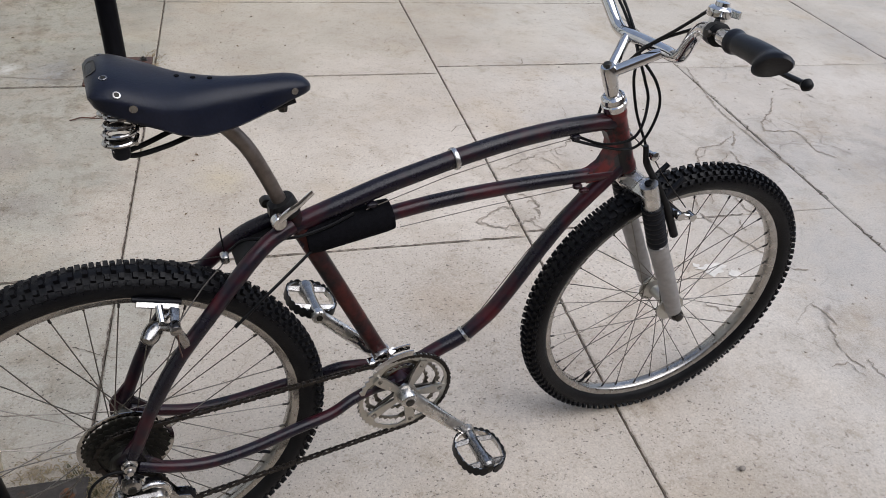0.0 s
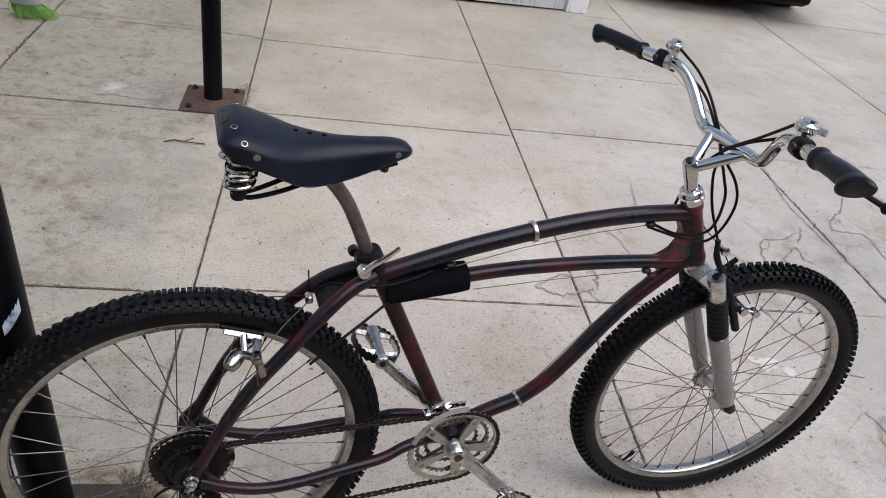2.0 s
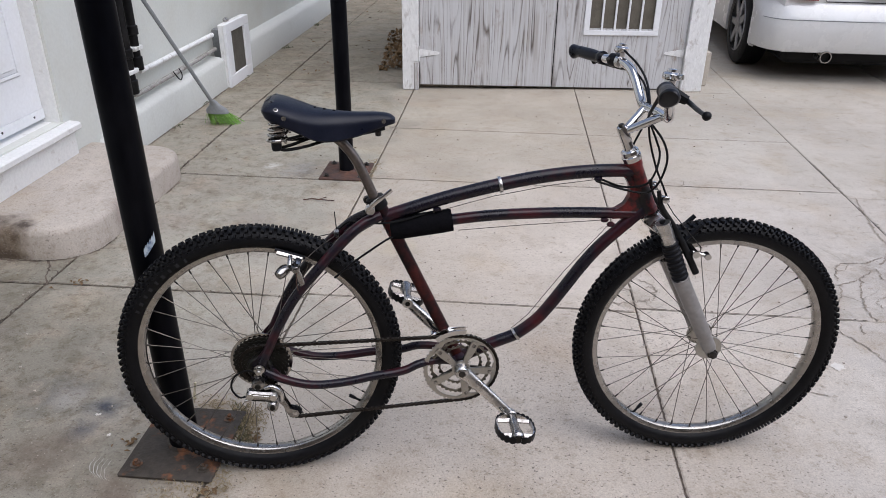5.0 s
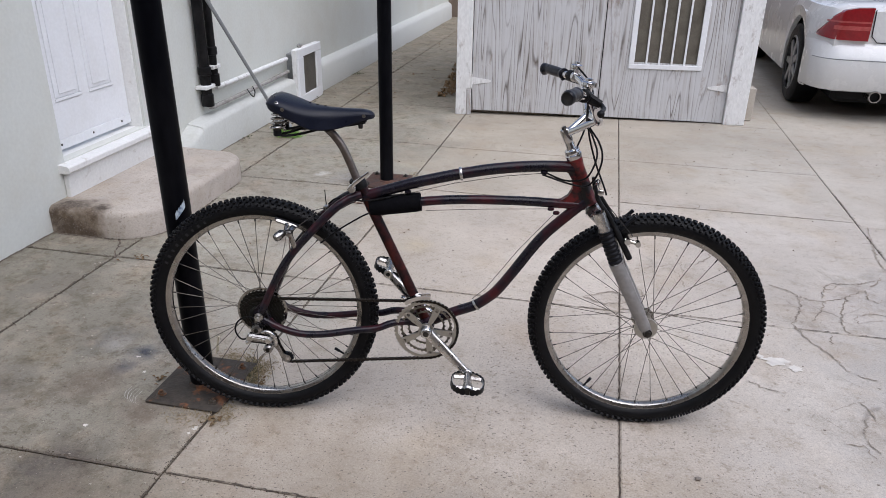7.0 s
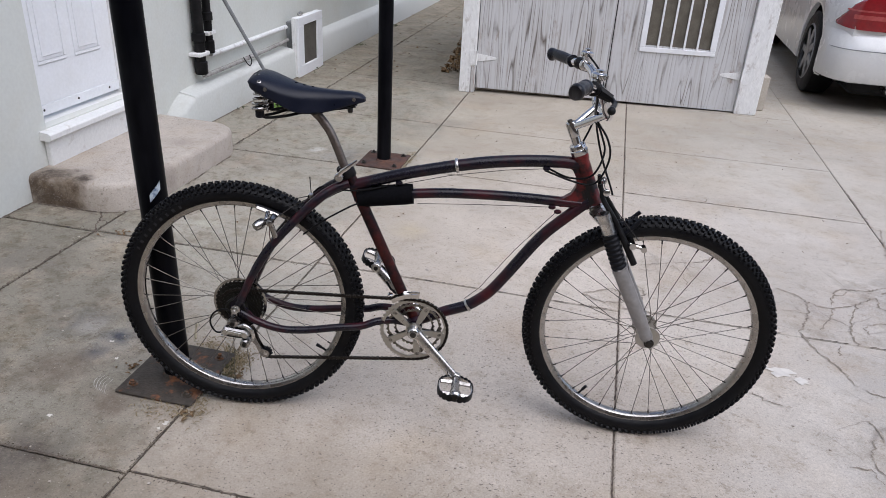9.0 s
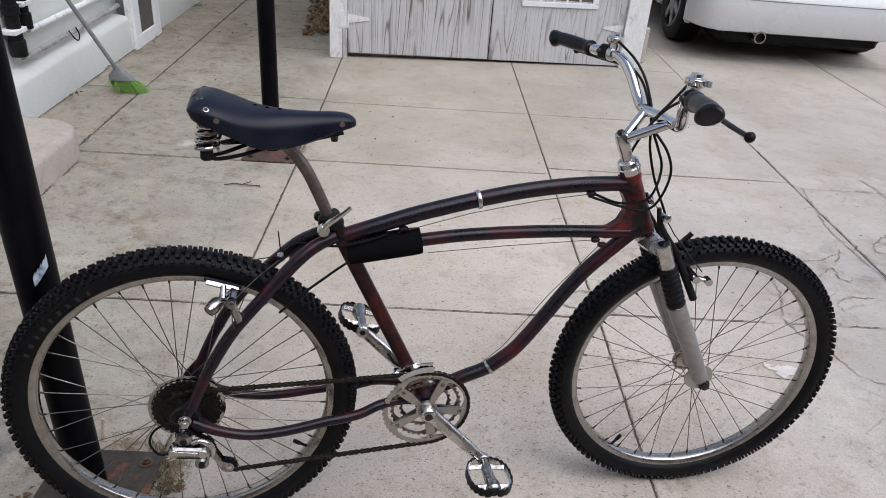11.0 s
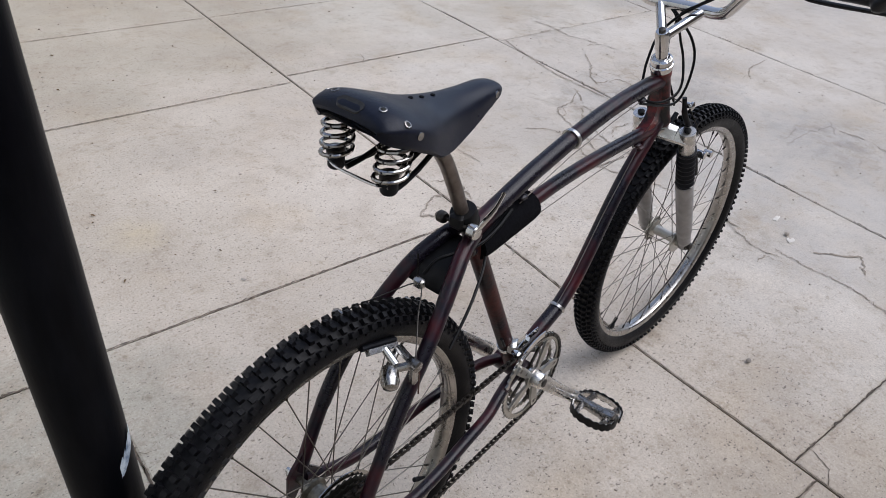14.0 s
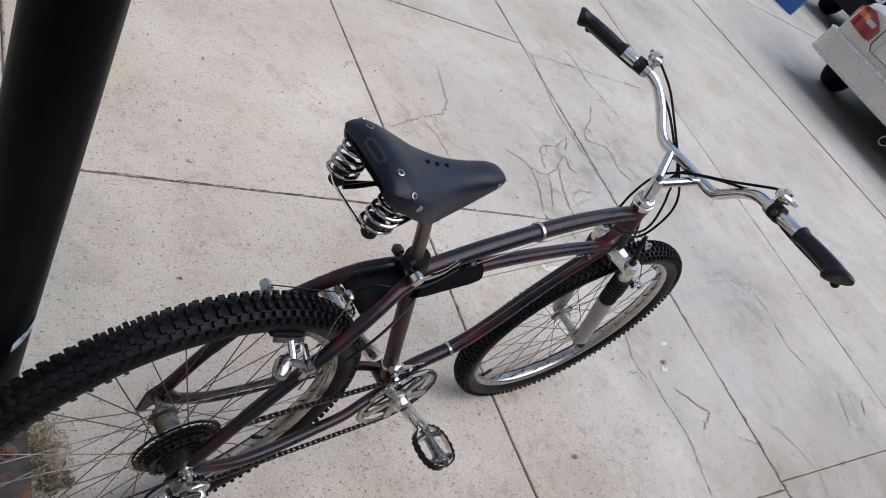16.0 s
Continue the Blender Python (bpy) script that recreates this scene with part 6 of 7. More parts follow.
arm_dir = Vector((0.128, 0, -0.122)).normalized()
ARM0 = math.atan2(arm_dir.z, arm_dir.x) + math.pi / 5
# inner rings darker: the shade between the rings is put into their alloy
for radius, teeth, inner, y, m_ in ((0.0955, 48, 0.0835, RING_Y - 0.002, RING), (0.0775, 38, 0.0690, RING_Y + 0.006, RING_DARK), (0.0570, 28, 0.0495, RING_Y + 0.014, RING_DARK)):
    o = gear_outline(radius, teeth, 0.005)
    tabs = []
    for k in range(len(o)):
        a = 2 * math.pi * k / len(o)
        off = abs((a - ARM0 + math.pi / 5) % (2 * math.pi / 5) - math.pi / 5)
        r_ = inner - (0.0085 if radius > 0.06 else 0.004) * max(0, 1 - off / radians(17)) ** 0.7
        tabs.append((r_ * math.cos(a), r_ * math.sin(a)))
    part("chainring", Shape().ring_plate(tabs, o, 0.0034, y, BB), m_, crankset, "toothed alloy chainring", 30)
star = []
for i in range(180):
    a = 2 * math.pi * i / 180
    gap_ = abs((a - math.atan2(arm_dir.z, arm_dir.x) + math.pi * 2 / 5 * 10 - math.pi / 5) % (2 * math.pi / 5) - math.pi / 5)
    gap_ = 2 * math.pi / 10 - gap_
    star.append((0.023 + 0.060 * min(1, max(0, (radians(13) - gap_) / radians(7))) ** 0.8, a))
part("spider", Shape().ring_plate(circle(0.010, 180), [(r_ * math.cos(a), r_ * math.sin(a)) for r_, a in star], 0.005, RING_Y - 0.0055, BB), RING, crankset, "alloy five-armed spider", 30)
for i in range(5):
    a = math.atan2(arm_dir.z, arm_dir.x) + math.pi / 5 + 2 * math.pi * i / 5
    d = Vector((math.cos(a), 0, math.sin(a)))
    part("chainring_bolt", Shape().lathe([(0.0055, -0.007), (0.006, -0.005), (0.006, 0.008)], along_y(BB.x + d.x * 0.072, RING_Y - 0.001, BB.z + d.z * 0.072), 10), CHROME, crankset)
    b = Shape().beam(BB + Vector((0, RING_Y + 0.010, 0)) + d * 0.012, BB + Vector((0, RING_Y + 0.006, 0)) + d * 0.066, (0.004, 0.009), (0.004, 0.008), d.cross(Vector((0, 1, 0))))
    part("spider_arm", b, STEEL, crankset)
PEDALS = []
part("crank_bolt_recess", Shape().lathe([(0.0085, -0.0262), (0.0085, -0.0285), (0.006, -0.029)], along_y(BB.x, RING_Y - 0.004, BB.z), 16), STEEL, crankset, "dark crank bolt")
for s, d in ((-1, arm_dir), (1, -arm_dir)):
    y0 = RING_Y - 0.012 if s < 0 else 0.060
    y1 = s * 0.088
    p0, p1 = BB + Vector((0, y0, 0)), BB + d * 0.172 + Vector((0, y1, 0))
    arm_ = Shape()
    pts = smooth_line([p0, p0 + d * 0.03 + Vector((0, s * 0.004, 0)), p0 + d * 0.10 + Vector((0, (y1 - y0) * 0.6, 0)), p1 - d * 0.012, p1 + d * 0.008], 6)
    arm_.tube(pts, [0.0180 - 0.0055 * i / 18 for i in range(19)] + [0.0125, 0.0132, 0.0142, 0.0148, 0.0138, 0.0085], 14, flat=0.62, ref=(0, 1, 0))
    arm_.lathe([(0.0125, -0.008), (0.0145, -0.006), (0.0145, 0.006), (0.0125, 0.008)], along_y(*p1), 18)
    part("crank_arm", arm_, ALLOY, crankset, "polished alloy crank arm")
    part("axle_end", Shape().lathe([(0.0062, 0.0), (0.0062, 0.0025), (0.004, 0.003)], Matrix.Translation(p1 - Vector((0, s * 0.0072, 0))) @ Matrix.Rotation(radians(90 * s), 4, "X"), 12), COG, crankset, "dark pedal axle end")
    PEDALS.append((s, p1))
    if s > 0:
        part("crank_bolt_cap", Shape().lathe([(0.016, -0.008), (0.017, 0.0), (0.012, 0.006)], along_y(BB.x, 0.062, BB.z), 18), ALLOY, crankset)
for s, p1 in PEDALS:
    c = p1 + Vector((0, s * 0.054, 0))
    tilt = Matrix.Translation(c) @ Matrix.Rotation(radians(6 if s < 0 else 18), 4, "Y")
    core = Shape().lathe([(0.0085, -0.052), (0.012, -0.046), (0.0115, -0.02), (0.0125, 0.012), (0.0165, 0.026), (0.0165, 0.040), (0.012, 0.045)], tilt @ Matrix.Rotation(radians(-90 * s), 4, "X"), 18)
    for q in (-1, 1):
        core.beam(tilt @ Vector((0, -0.030 * s, 0)), tilt @ Vector((q * 0.040, -0.026 * s, 0)), (0.014, 0.015), (0.012, 0.013), chamfer=0.45)
        core.beam(tilt @ Vector((0, 0.031 * s, 0)), tilt @ Vector((q * 0.038, 0.031 * s, 0)), (0.017, 0.017), (0.013, 0.013), chamfer=0.45)
    pedal = part("pedal", core, BRAKE, bike, "bright alloy pedal in a toothed black cage")
    part("pedal_axle", Shape().tube([p1, p1 + Vector((0, s * 0.014, 0))], 0.0072, 10), STEEL, pedal)
    part("dust_cap", Shape().lathe([(0.0115, 0.045), (0.010, 0.048), (0.004, 0.049)], tilt @ Matrix.Rotation(radians(-90 * s), 4, "X"), 14), COG, pedal, "dark end cap")
    for q in (-1, 1):
        cage, liner = Shape(), Shape()
        rows_, inner = [], []
        for i in range(31):
            a = radians(-86 + 172 * i / 30)
            ca, sa = math.cos(a), math.sin(a)
            p = Vector((q * 0.0475 * math.copysign(abs(ca) ** 0.75, ca), 0.0505 * math.copysign(abs(sa) ** 0.85, sa), 0))
            n2 = Vector((q * ca, sa, 0))
            tooth = 0.0098 if i % 3 else 0.0062
            rows_.append([tilt @ (p + n2 * k + Vector((0, 0, z))) for k, z in ((-0.001, -tooth), (0.0014, -tooth), (0.0014, -0.004), (0.0014, 0.004), (0.0014, tooth), (-0.001, tooth), (-0.001, 0.004), (-0.001, -0.004))])
            inner.append([tilt @ (p + n2 * k + Vector((0, 0, z))) for k, z in ((-0.0042, -0.0055), (-0.0012, -0.0055), (-0.0012, 0.0055), (-0.0042, 0.0055))])
        part("cage", cage.loft(rows_), BLACK_PAINT, pedal, "black serrated pedal cage", 30)
        part("cage_rail", liner.loft(inner), ALLOY, pedal, "alloy rail inside the cage", 30)

# cassette
cassette = None
for i in range(7):
    rad_ = 0.0685 - 0.0072 * i
    teeth = 34 - 4 * i + (i // 3)
    o = gear_outline(rad_, teeth, 0.0045)
    s = Shape().ring_plate(circle(max(0.018, rad_ - 0.026), len(o)), o, 0.0022, -0.032 - 0.0046 * i, RA)
    if cassette is None:
        cassette = part("cassette", s, COG, bike, "dark greasy seven-speed sprockets", 30)
    else:
        part("sprocket", s, COG, cassette, angle=30)
part("freewheel_body", Shape().lathe([(0.026, -0.004), (0.03, 0.0), (0.03, 0.036), (0.022, 0.038)], along_y(0, -0.066, RA.z), 24), COG, cassette)
part("spoke_guard", Shape().ring_plate(circle(0.066, 48), circle(0.0745, 48), 0.0016, -0.0275, RA), SPRING, cassette, "bright spoke protector ring")

# chain: the path runs over ring and sprocket and through the derailleur
CY0, CY1 = -0.046, RING_Y - 0.002
cog, ringr = 0.049, 0.0925
P_UP, P_LOW = Vector((0.030, 0, 0.258)), Vector((0.073, 0, 0.200))
path = []
path += [Vector((-0.043, CY0, RA.z - 0.018)), Vector((-0.049, CY0, RA.z + 0.004)), Vector((-0.042, CY0, RA.z + 0.026)), Vector((-0.024, CY0, RA.z + 0.043)), Vector((0.004, CY0, RA.z + cog))]
for i in range(15):
    a = radians(90 - 180 * i / 14)
    path.append(Vector((BB.x + ringr * math.cos(a), CY1, BB.z + ringr * math.sin(a))))
path += [Vector((P_LOW.x + 0.005, CY0, P_LOW.z - 0.017)), Vector((P_LOW.x - 0.014, CY0, P_LOW.z - 0.010)), Vector((P_LOW.x - 0.017, CY0, P_LOW.z + 0.006)), Vector((0.050, CY0, 0.232)), Vector((0.046, CY0, 0.253)), Vector((0.041, CY0, 0.270)), Vector((0.026, CY0, 0.277)), Vector((0.006, CY0, RA.z - cog)), Vector((-0.018, CY0, RA.z - 0.045)), Vector((-0.036, CY0, RA.z - 0.033))]
lens_ = [0.0]
for a, b in zip(path, path[1:] + path[:1]):
    lens_.append(lens_[-1] + (b - a).length)


def chain_at(d):
    d %= lens_[-1]
    i = int(np.searchsorted(lens_, d, side="right")) - 1
    a, b = path[i], path[(i + 1) % len(path)]
    return a + (b - a) * ((d - lens_[i]) / max(1e-9, lens_[i + 1] - lens_[i]))


links = round(lens_[-1] / 0.0127 / 2) * 2
chain = Shape()
for i in range(links):
    a, b = chain_at(i * lens_[-1] / links), chain_at((i + 1) * lens_[-1] / links)
    d = (b - a).normalized()
    off = 0.0034 if i % 2 else 0.0024
    for s in (-1, 1):
        sh = Vector((0, s * off, 0))
        m_ = (a + b) / 2
        chain.beam(a - d * 0.0035 + sh, m_ + sh, (0.0011, 0.0085), (0.0011, 0.0058), d.cross(Vector((0, 1, 0))))
        chain.beam(m_ + sh, b + d * 0.0035 + sh, (0.0011, 0.0058), (0.0011, 0.0085), d.cross(Vector((0, 1, 0))))
    chain.tube([a + Vector((0, -0.0042, 0)), a + Vector((0, 0.0042, 0))], 0.0037, 6)
part("chain", chain, CHAIN_STEEL, bike, "oily dark roller chain")

# rear derailleur
rd = Shape().lathe([(0.010, -0.012), (0.0155, -0.009), (0.0155, 0.012), (0.011, 0.014)], along_y(-0.003, -0.084, 0.309), 20)
rd.beam((-0.003, -0.076, 0.338), (-0.003, -0.076, 0.309), (0.016, 0.006), (0.020, 0.008), (0, 1, 0))
derailleur = part("rear_derailleur", rd, BRAKE, bike, "bright alloy rear derailleur with dark jockey wheels")
part("pivot_bolt", Shape().lathe([(0.007, 0), (0.007, 0.003), (0.004, 0.0035)], towards((-0.003, -0.096, 0.309), (-0.003, -0.11, 0.309)), 12), COG, derailleur)
part("link_plate", Shape().beam((-0.024, -0.097, 0.286), (0.030, -0.100, 0.282), (0.010, 0.027), (0.010, 0.024), (0, 0, 1), 0.45), BRAKE, derailleur, "polished outer link")
part("link_face", Shape().beam((-0.015, -0.1025, 0.287), (0.022, -0.1055, 0.283), (0.002, 0.009), (0.002, 0.008), (0, 0, 1), 0.3), ALLOY, derailleur, "bright raised bar on the link")
part("link_inset", Shape().beam((-0.018, -0.1015, 0.276), (0.026, -0.1045, 0.273), (0.002, 0.005), (0.002, 0.004), (0, 0, 1), 0.3), COG, derailleur)
part("link_plate", Shape().beam((-0.020, -0.078, 0.286), (0.030, -0.080, 0.282), (0.008, 0.022), (0.008, 0.020), (0, 0, 1), 0.3), BRAKE, derailleur)
# near-black block fills the recess in place of its shade
part("recess_block", Shape().beam((-0.014, -0.088, 0.285), (0.026, -0.090, 0.281), (0.014, 0.016), (0.014, 0.015), (0, 0, 1)), COG, derailleur, "dark block put in for the shade between the links")
part("top_arch", Shape().tube(smooth_line([(0.012, -0.090, 0.300), (0.028, -0.091, 0.304), (0.044, -0.090, 0.293), (0.049, -0.086, 0.272), (0.046, -0.080, 0.256)], 5), 0.0058, 12), ALLOY, derailleur)
part("link_pin", Shape().lathe([(0.0085, -0.013), (0.0105, -0.010), (0.0105, 0.014), (0.008, 0.016)], along_y(-0.023, -0.090, 0.285), 16), ALLOY, derailleur)
part("link_pin", Shape().lathe([(0.0085, -0.014), (0.0105, -0.011), (0.0105, 0.014), (0.008, 0.016)], along_y(0.032, -0.092, 0.281), 16), ALLOY, derailleur)
part("adjuster", Shape().lathe([(0.004, 0), (0.006, 0.002), (0.006, 0.014), (0.003, 0.016)], towards((-0.022, -0.092, 0.272), (-0.05, -0.092, 0.262)), 10), ALLOY, derailleur)
part("lower_knuckle", Shape().lathe([(0.009, -0.018), (0.0135, -0.014), (0.0135, 0.012), (0.010, 0.016)], along_y(0.026, -0.078, 0.247), 18), BRAKE, derailleur)
part("knuckle_bolt", Shape().lathe([(0.006, 0), (0.006, 0.003), (0.003, 0.0035)], towards((0.026, -0.096, 0.247), (0.026, -0.11, 0.247)), 12), COG, derailleur)
for y in (-0.0560, -0.0370):
    part("cage_plate", Shape().plate([(0.020, 0.262), (0.030, 0.269), (0.040, 0.262), (0.050, 0.240), (0.062, 0.214), (0.080, 0.208), (0.084, 0.198), (0.078, 0.188), (0.066, 0.187), (0.056, 0.196), (0.046, 0.222), (0.028, 0.246)], 0.0016, Matrix.Translation((0, y, 0))), BRAKE, derailleur)
for c in (P_UP, P_LOW):
    o = gear_outline(0.0175, 11, 0.004)
    part("jockey_wheel", Shape().ring_plate(circle(0.004, len(o)), o, 0.007, -0.0465, c), SOFT_RUBBER, derailleur, "small toothed jockey wheel")
    part("jockey_bolt", Shape().lathe([(0.004, -0.01), (0.006, -0.009), (0.006, 0.012)], along_y(c.x, -0.048, c.z), 10), CHROME, derailleur)
# front derailleur
fd = Shape().box((0.438, -0.030, 0.372), (0.468, -0.010, 0.398), 0.005)
front_mech = part("front_derailleur", fd, ALLOY, bike, "chrome front derailleur over the chainrings")
cage_pts = [(BB.x + r_ * math.cos(radians(a)), BB.z + r_ * math.sin(radians(a))) for r_, aa in ((0.100, range(84, 127, 6)), (0.112, range(126, 83, -6))) for a in aa]
for y in (RING_Y - 0.009, RING_Y + 0.008):
    part("cage_plate", Shape().plate(cage_pts, 0.0018, Matrix.Translation((0, y, 0))), CHROME, front_mech, "bright chain guide plate")
part("cage_bridge", Shape().box((BB.x - 0.075, RING_Y - 0.009, BB.z + 0.10), (BB.x - 0.062, RING_Y + 0.008, BB.z + 0.106), 0.002), CHROME, front_mech)
part("link_arm", Shape().beam((0.452, -0.022, 0.385), (0.462, -0.040, 0.412), (0.016, 0.012), (0.016, 0.010)), ALLOY, front_mech)
part("cable_stop", Shape().tube([(0.430, -0.012, 0.395), (0.418, -0.018, 0.408), (0.405, -0.02, 0.432)], 0.003, 8), CABLE, front_mech)

# rear brakes
for s in (-1, 1):
    pivot, knob, top = Vector((0.106, s * 0.076, 0.604)), Vector((0.080, s * 0.050, 0.594)), Vector((0.110, s * 0.042, 0.612))
    tri = Shape().beam(pivot, knob, (0.013, 0.009), (0.010, 0.011), (0, 1, 0)).beam(pivot, top, (0.011, 0.008), (0.015, 0.008), (0, 1, 0)).beam(top, knob, (0.008, 0.009), (0.009, 0.010), (0, 1, 0))
    tri.lathe([(0.006, -0.010), (0.0085, -0.008), (0.0085, 0.008), (0.006, 0.011)], along_y(*pivot), 16).beam(pivot, (0.118, s * 0.066, 0.558), (0.012, 0.010), (0.016, 0.012), (0, 1, 0))
    brake = part("rear_brake_arm", tri, BRAKE, bike, "bright cantilever rear brake arm")
    part("brake_knob", Shape().lathe([(0.004, -0.022), (0.0105, -0.019), (0.0135, -0.010), (0.0135, 0.004), (0.010, 0.012), (0.004, 0.014)], towards(knob + Vector((-0.004, s * 0.008, -0.002)), knob + Vector((0.04, s * -0.045, 0.02))), 18), BRAKE, brake)
    part("pad_holder", Shape().beam((0.060, s * 0.032, 0.626), (0.116, s * 0.032, 0.607), (0.011, 0.011), (0.011, 0.011), (0, 1, 0), 0.48), BRAKE, brake)
    part("brake_pad", Shape().beam((0.056, s * 0.0225, 0.631), (0.122, s * 0.0220, 0.608), (0.008, 0.011), (0.008, 0.011), (0, 1, 0)), SOFT_RUBBER, brake)
    part("pad_post", Shape().tube([(0.090, s * 0.034, 0.617), (0.090, s * 0.056, 0.602)], 0.006, 10), CHROME, brake)
straddle = Shape().tube(smooth_line([(0.106, -0.078, 0.606), (0.155, -0.036, 0.636), (0.196, 0.0, 0.655), (0.155, 0.036, 0.636), (0.106, 0.078, 0.606)], 5), 0.0011, 6)
part("straddle_wire", straddle, STEEL, bike)
part("cable_hanger", Shape().box((0.190, -0.009, 0.648), (0.202, 0.009, 0.665), 0.003), ALLOY, bike, "small alloy straddle hanger")
part("stray_wire", Shape().tube([(0.197, 0.004, 0.66), (0.195, 0.003, 0.69), (0.194, 0.003, 0.709)], 0.0013, 6), CABLE, bike)
part("stray_wire", Shape().tube([(0.108, -0.084, 0.604), (0.106, -0.086, 0.575), (0.108, -0.084, 0.553)], 0.0012, 6), RUST, bike, "rusty loose brake wire")

# cables
CABLES = [
    [(0.900, 0.198, 1.043), (0.907, 0.180, 1.035), (0.928, 0.145, 1.010), (0.939, 0.107, 0.978), (0.930, 0.045, 0.938), (0.915, 0.000, 0.912), (0.944, -0.024, 0.868), (0.955, -0.034, 0.826), (0.942, -0.036, 0.775), (0.918, -0.031, 0.748), (0.870, -0.022, 0.752), (0.800, -0.010, 0.772)],
    [(0.876, -0.172, 1.046), (0.884, -0.155, 1.034), (0.894, -0.091, 0.984), (0.904, -0.035, 0.944), (0.912, -0.002, 0.916), (0.934, -0.004, 0.868), (0.944, -0.014, 0.832), (0.930, -0.030, 0.790), (0.908, -0.031, 0.766), (0.860, -0.020, 0.760), (0.810, -0.006, 0.776)],
    [(0.921, 0.152, 0.998), (0.935, 0.110, 0.972), (0.928, 0.050, 0.936), (0.916, 0.006, 0.910), (0.928, 0.016, 0.860), (0.950, 0.014, 0.795), (0.974, 0.000, 0.738), (0.982, -0.005, 0.716)],
    [(0.898, -0.122, 0.996), (0.902, -0.060, 0.960), (0.910, 0.000, 0.914), (0.905, 0.030, 0.870), (0.886, 0.033, 0.820), (0.870, 0.027, 0.785), (0.820, 0.014, 0.776)],
]
for pts in CABLES:
    part("cable_housing", Shape().tube(smooth_line(pts, 10), 0.0027, 8), CABLE, bike, "black cable housing")
for pts in ([(0.805, -0.010, 0.776), (0.70, -0.012, 0.766), (0.56, -0.012, 0.742), (0.42, -0.012, 0.706)], [(0.83, -0.010, 0.674), (0.64, -0.010, 0.668), (0.48, -0.012, 0.660)], [(0.846, -0.006, 0.664), (0.745, -0.006, 0.545), (0.658, -0.006, 0.425), (0.618, -0.006, 0.388)]):
    part("bare_wire", Shape().tube(pts, 0.0009, 6), SPOKE, bike, "bare brake and gear wire")
for x, z in ((0.805, 0.7765), (0.43, 0.712), (0.83, 0.6735), (0.846, 0.662)):
    part("cable_stop", Shape().box((x - 0.009, -0.016, z - 0.005), (x + 0.009, -0.004, z + 0.006), 0.003), FRAME_PAINT, bike)
part("cable_housing", Shape().tube(smooth_line([(0.40, -0.012, 0.703), (0.35, -0.022, 0.693), (0.30, -0.026, 0.688), (0.255, -0.018, 0.690), (0.225, -0.006, 0.686), (0.204, 0.0, 0.668)], 8), 0.0025, 8), CABLE, bike, "black cable housing")
part("cable_housing", Shape().tube(smooth_line([(0.330, -0.018, 0.654), (0.306, -0.034, 0.647), (0.275, -0.048, 0.632), (0.24, -0.060, 0.612), (0.19, -0.070, 0.575)], 8), 0.0025, 8), CABLE, bike, "black cable housing")
part("cable_housing", Shape().tube(smooth_line([(0.016, -0.078, 0.312), (-0.02, -0.082, 0.345), (-0.054, -0.085, 0.335), (-0.066, -0.088, 0.305), (-0.05, -0.090, 0.278), (-0.022, -0.090, 0.284)], 8), 0.0025, 8), CABLE, bike, "black cable housing")


# ---- small things on the ground ----
def ribbon(pts, width, seed, z=0.0022, whole=0.78, branch=0.035, wobble=0.0045):
    """A thin, broken, uneven line through the points, as dirt lying in a crack, with short side cracks."""
    r = random.Random(seed)
    s = Shape()

    def run(line, wide, keep):
        fine = []
        for a, b in zip(line, line[1:]):
            a, b = Vector((*a, 0)), Vector((*b, 0))
            n = max(2, int((b - a).length / 0.010))
            side = Vector((-(b - a).y, (b - a).x, 0)).normalized()
            for i in range(n):
                fine.append(a + (b - a) * i / n + side * r.gauss(0, wobble) * (1 if i else 0))
        fine.append(Vector((*line[-1], 0)))
        verts, faces = [], []
        for i, p in enumerate(fine):
            t = (fine[min(i + 1, len(fine) - 1)] - fine[max(i - 1, 0)]).normalized()
            side = Vector((-t.y, t.x, 0))
            wdt = wide * r.uniform(0.2, 1.0) * (0.25 if i in (0, len(fine) - 1) else 1)
            for k in (-1, 1):
                q = p + side * k * wdt / 2
                verts.append((q.x, q.y, z + wheel_dip(q.x, q.y)))
            if i and (noise.noise((p.x * 9, p.y * 9, seed)) + 1) / 2 < keep:
                faces.append((2 * i - 2, 2 * i - 1, 2 * i + 1, 2 * i))
        s.add(verts, faces)
        return fine

    for p in run(pts, width, whole)[1:-1]:
        if r.random() < branch:
            a, far_ = r.uniform(0, 6.28), r.uniform(0.03, 0.12)
            run([(p.x, p.y), (p.x + far_ * math.cos(a) * 0.5 + r.gauss(0, 0.01), p.y + far_ * math.sin(a) * 0.5), (p.x + far_ * math.cos(a + 0.4), p.y + far_ * math.sin(a + 0.4))], width * 0.6, 0.9)
    return s


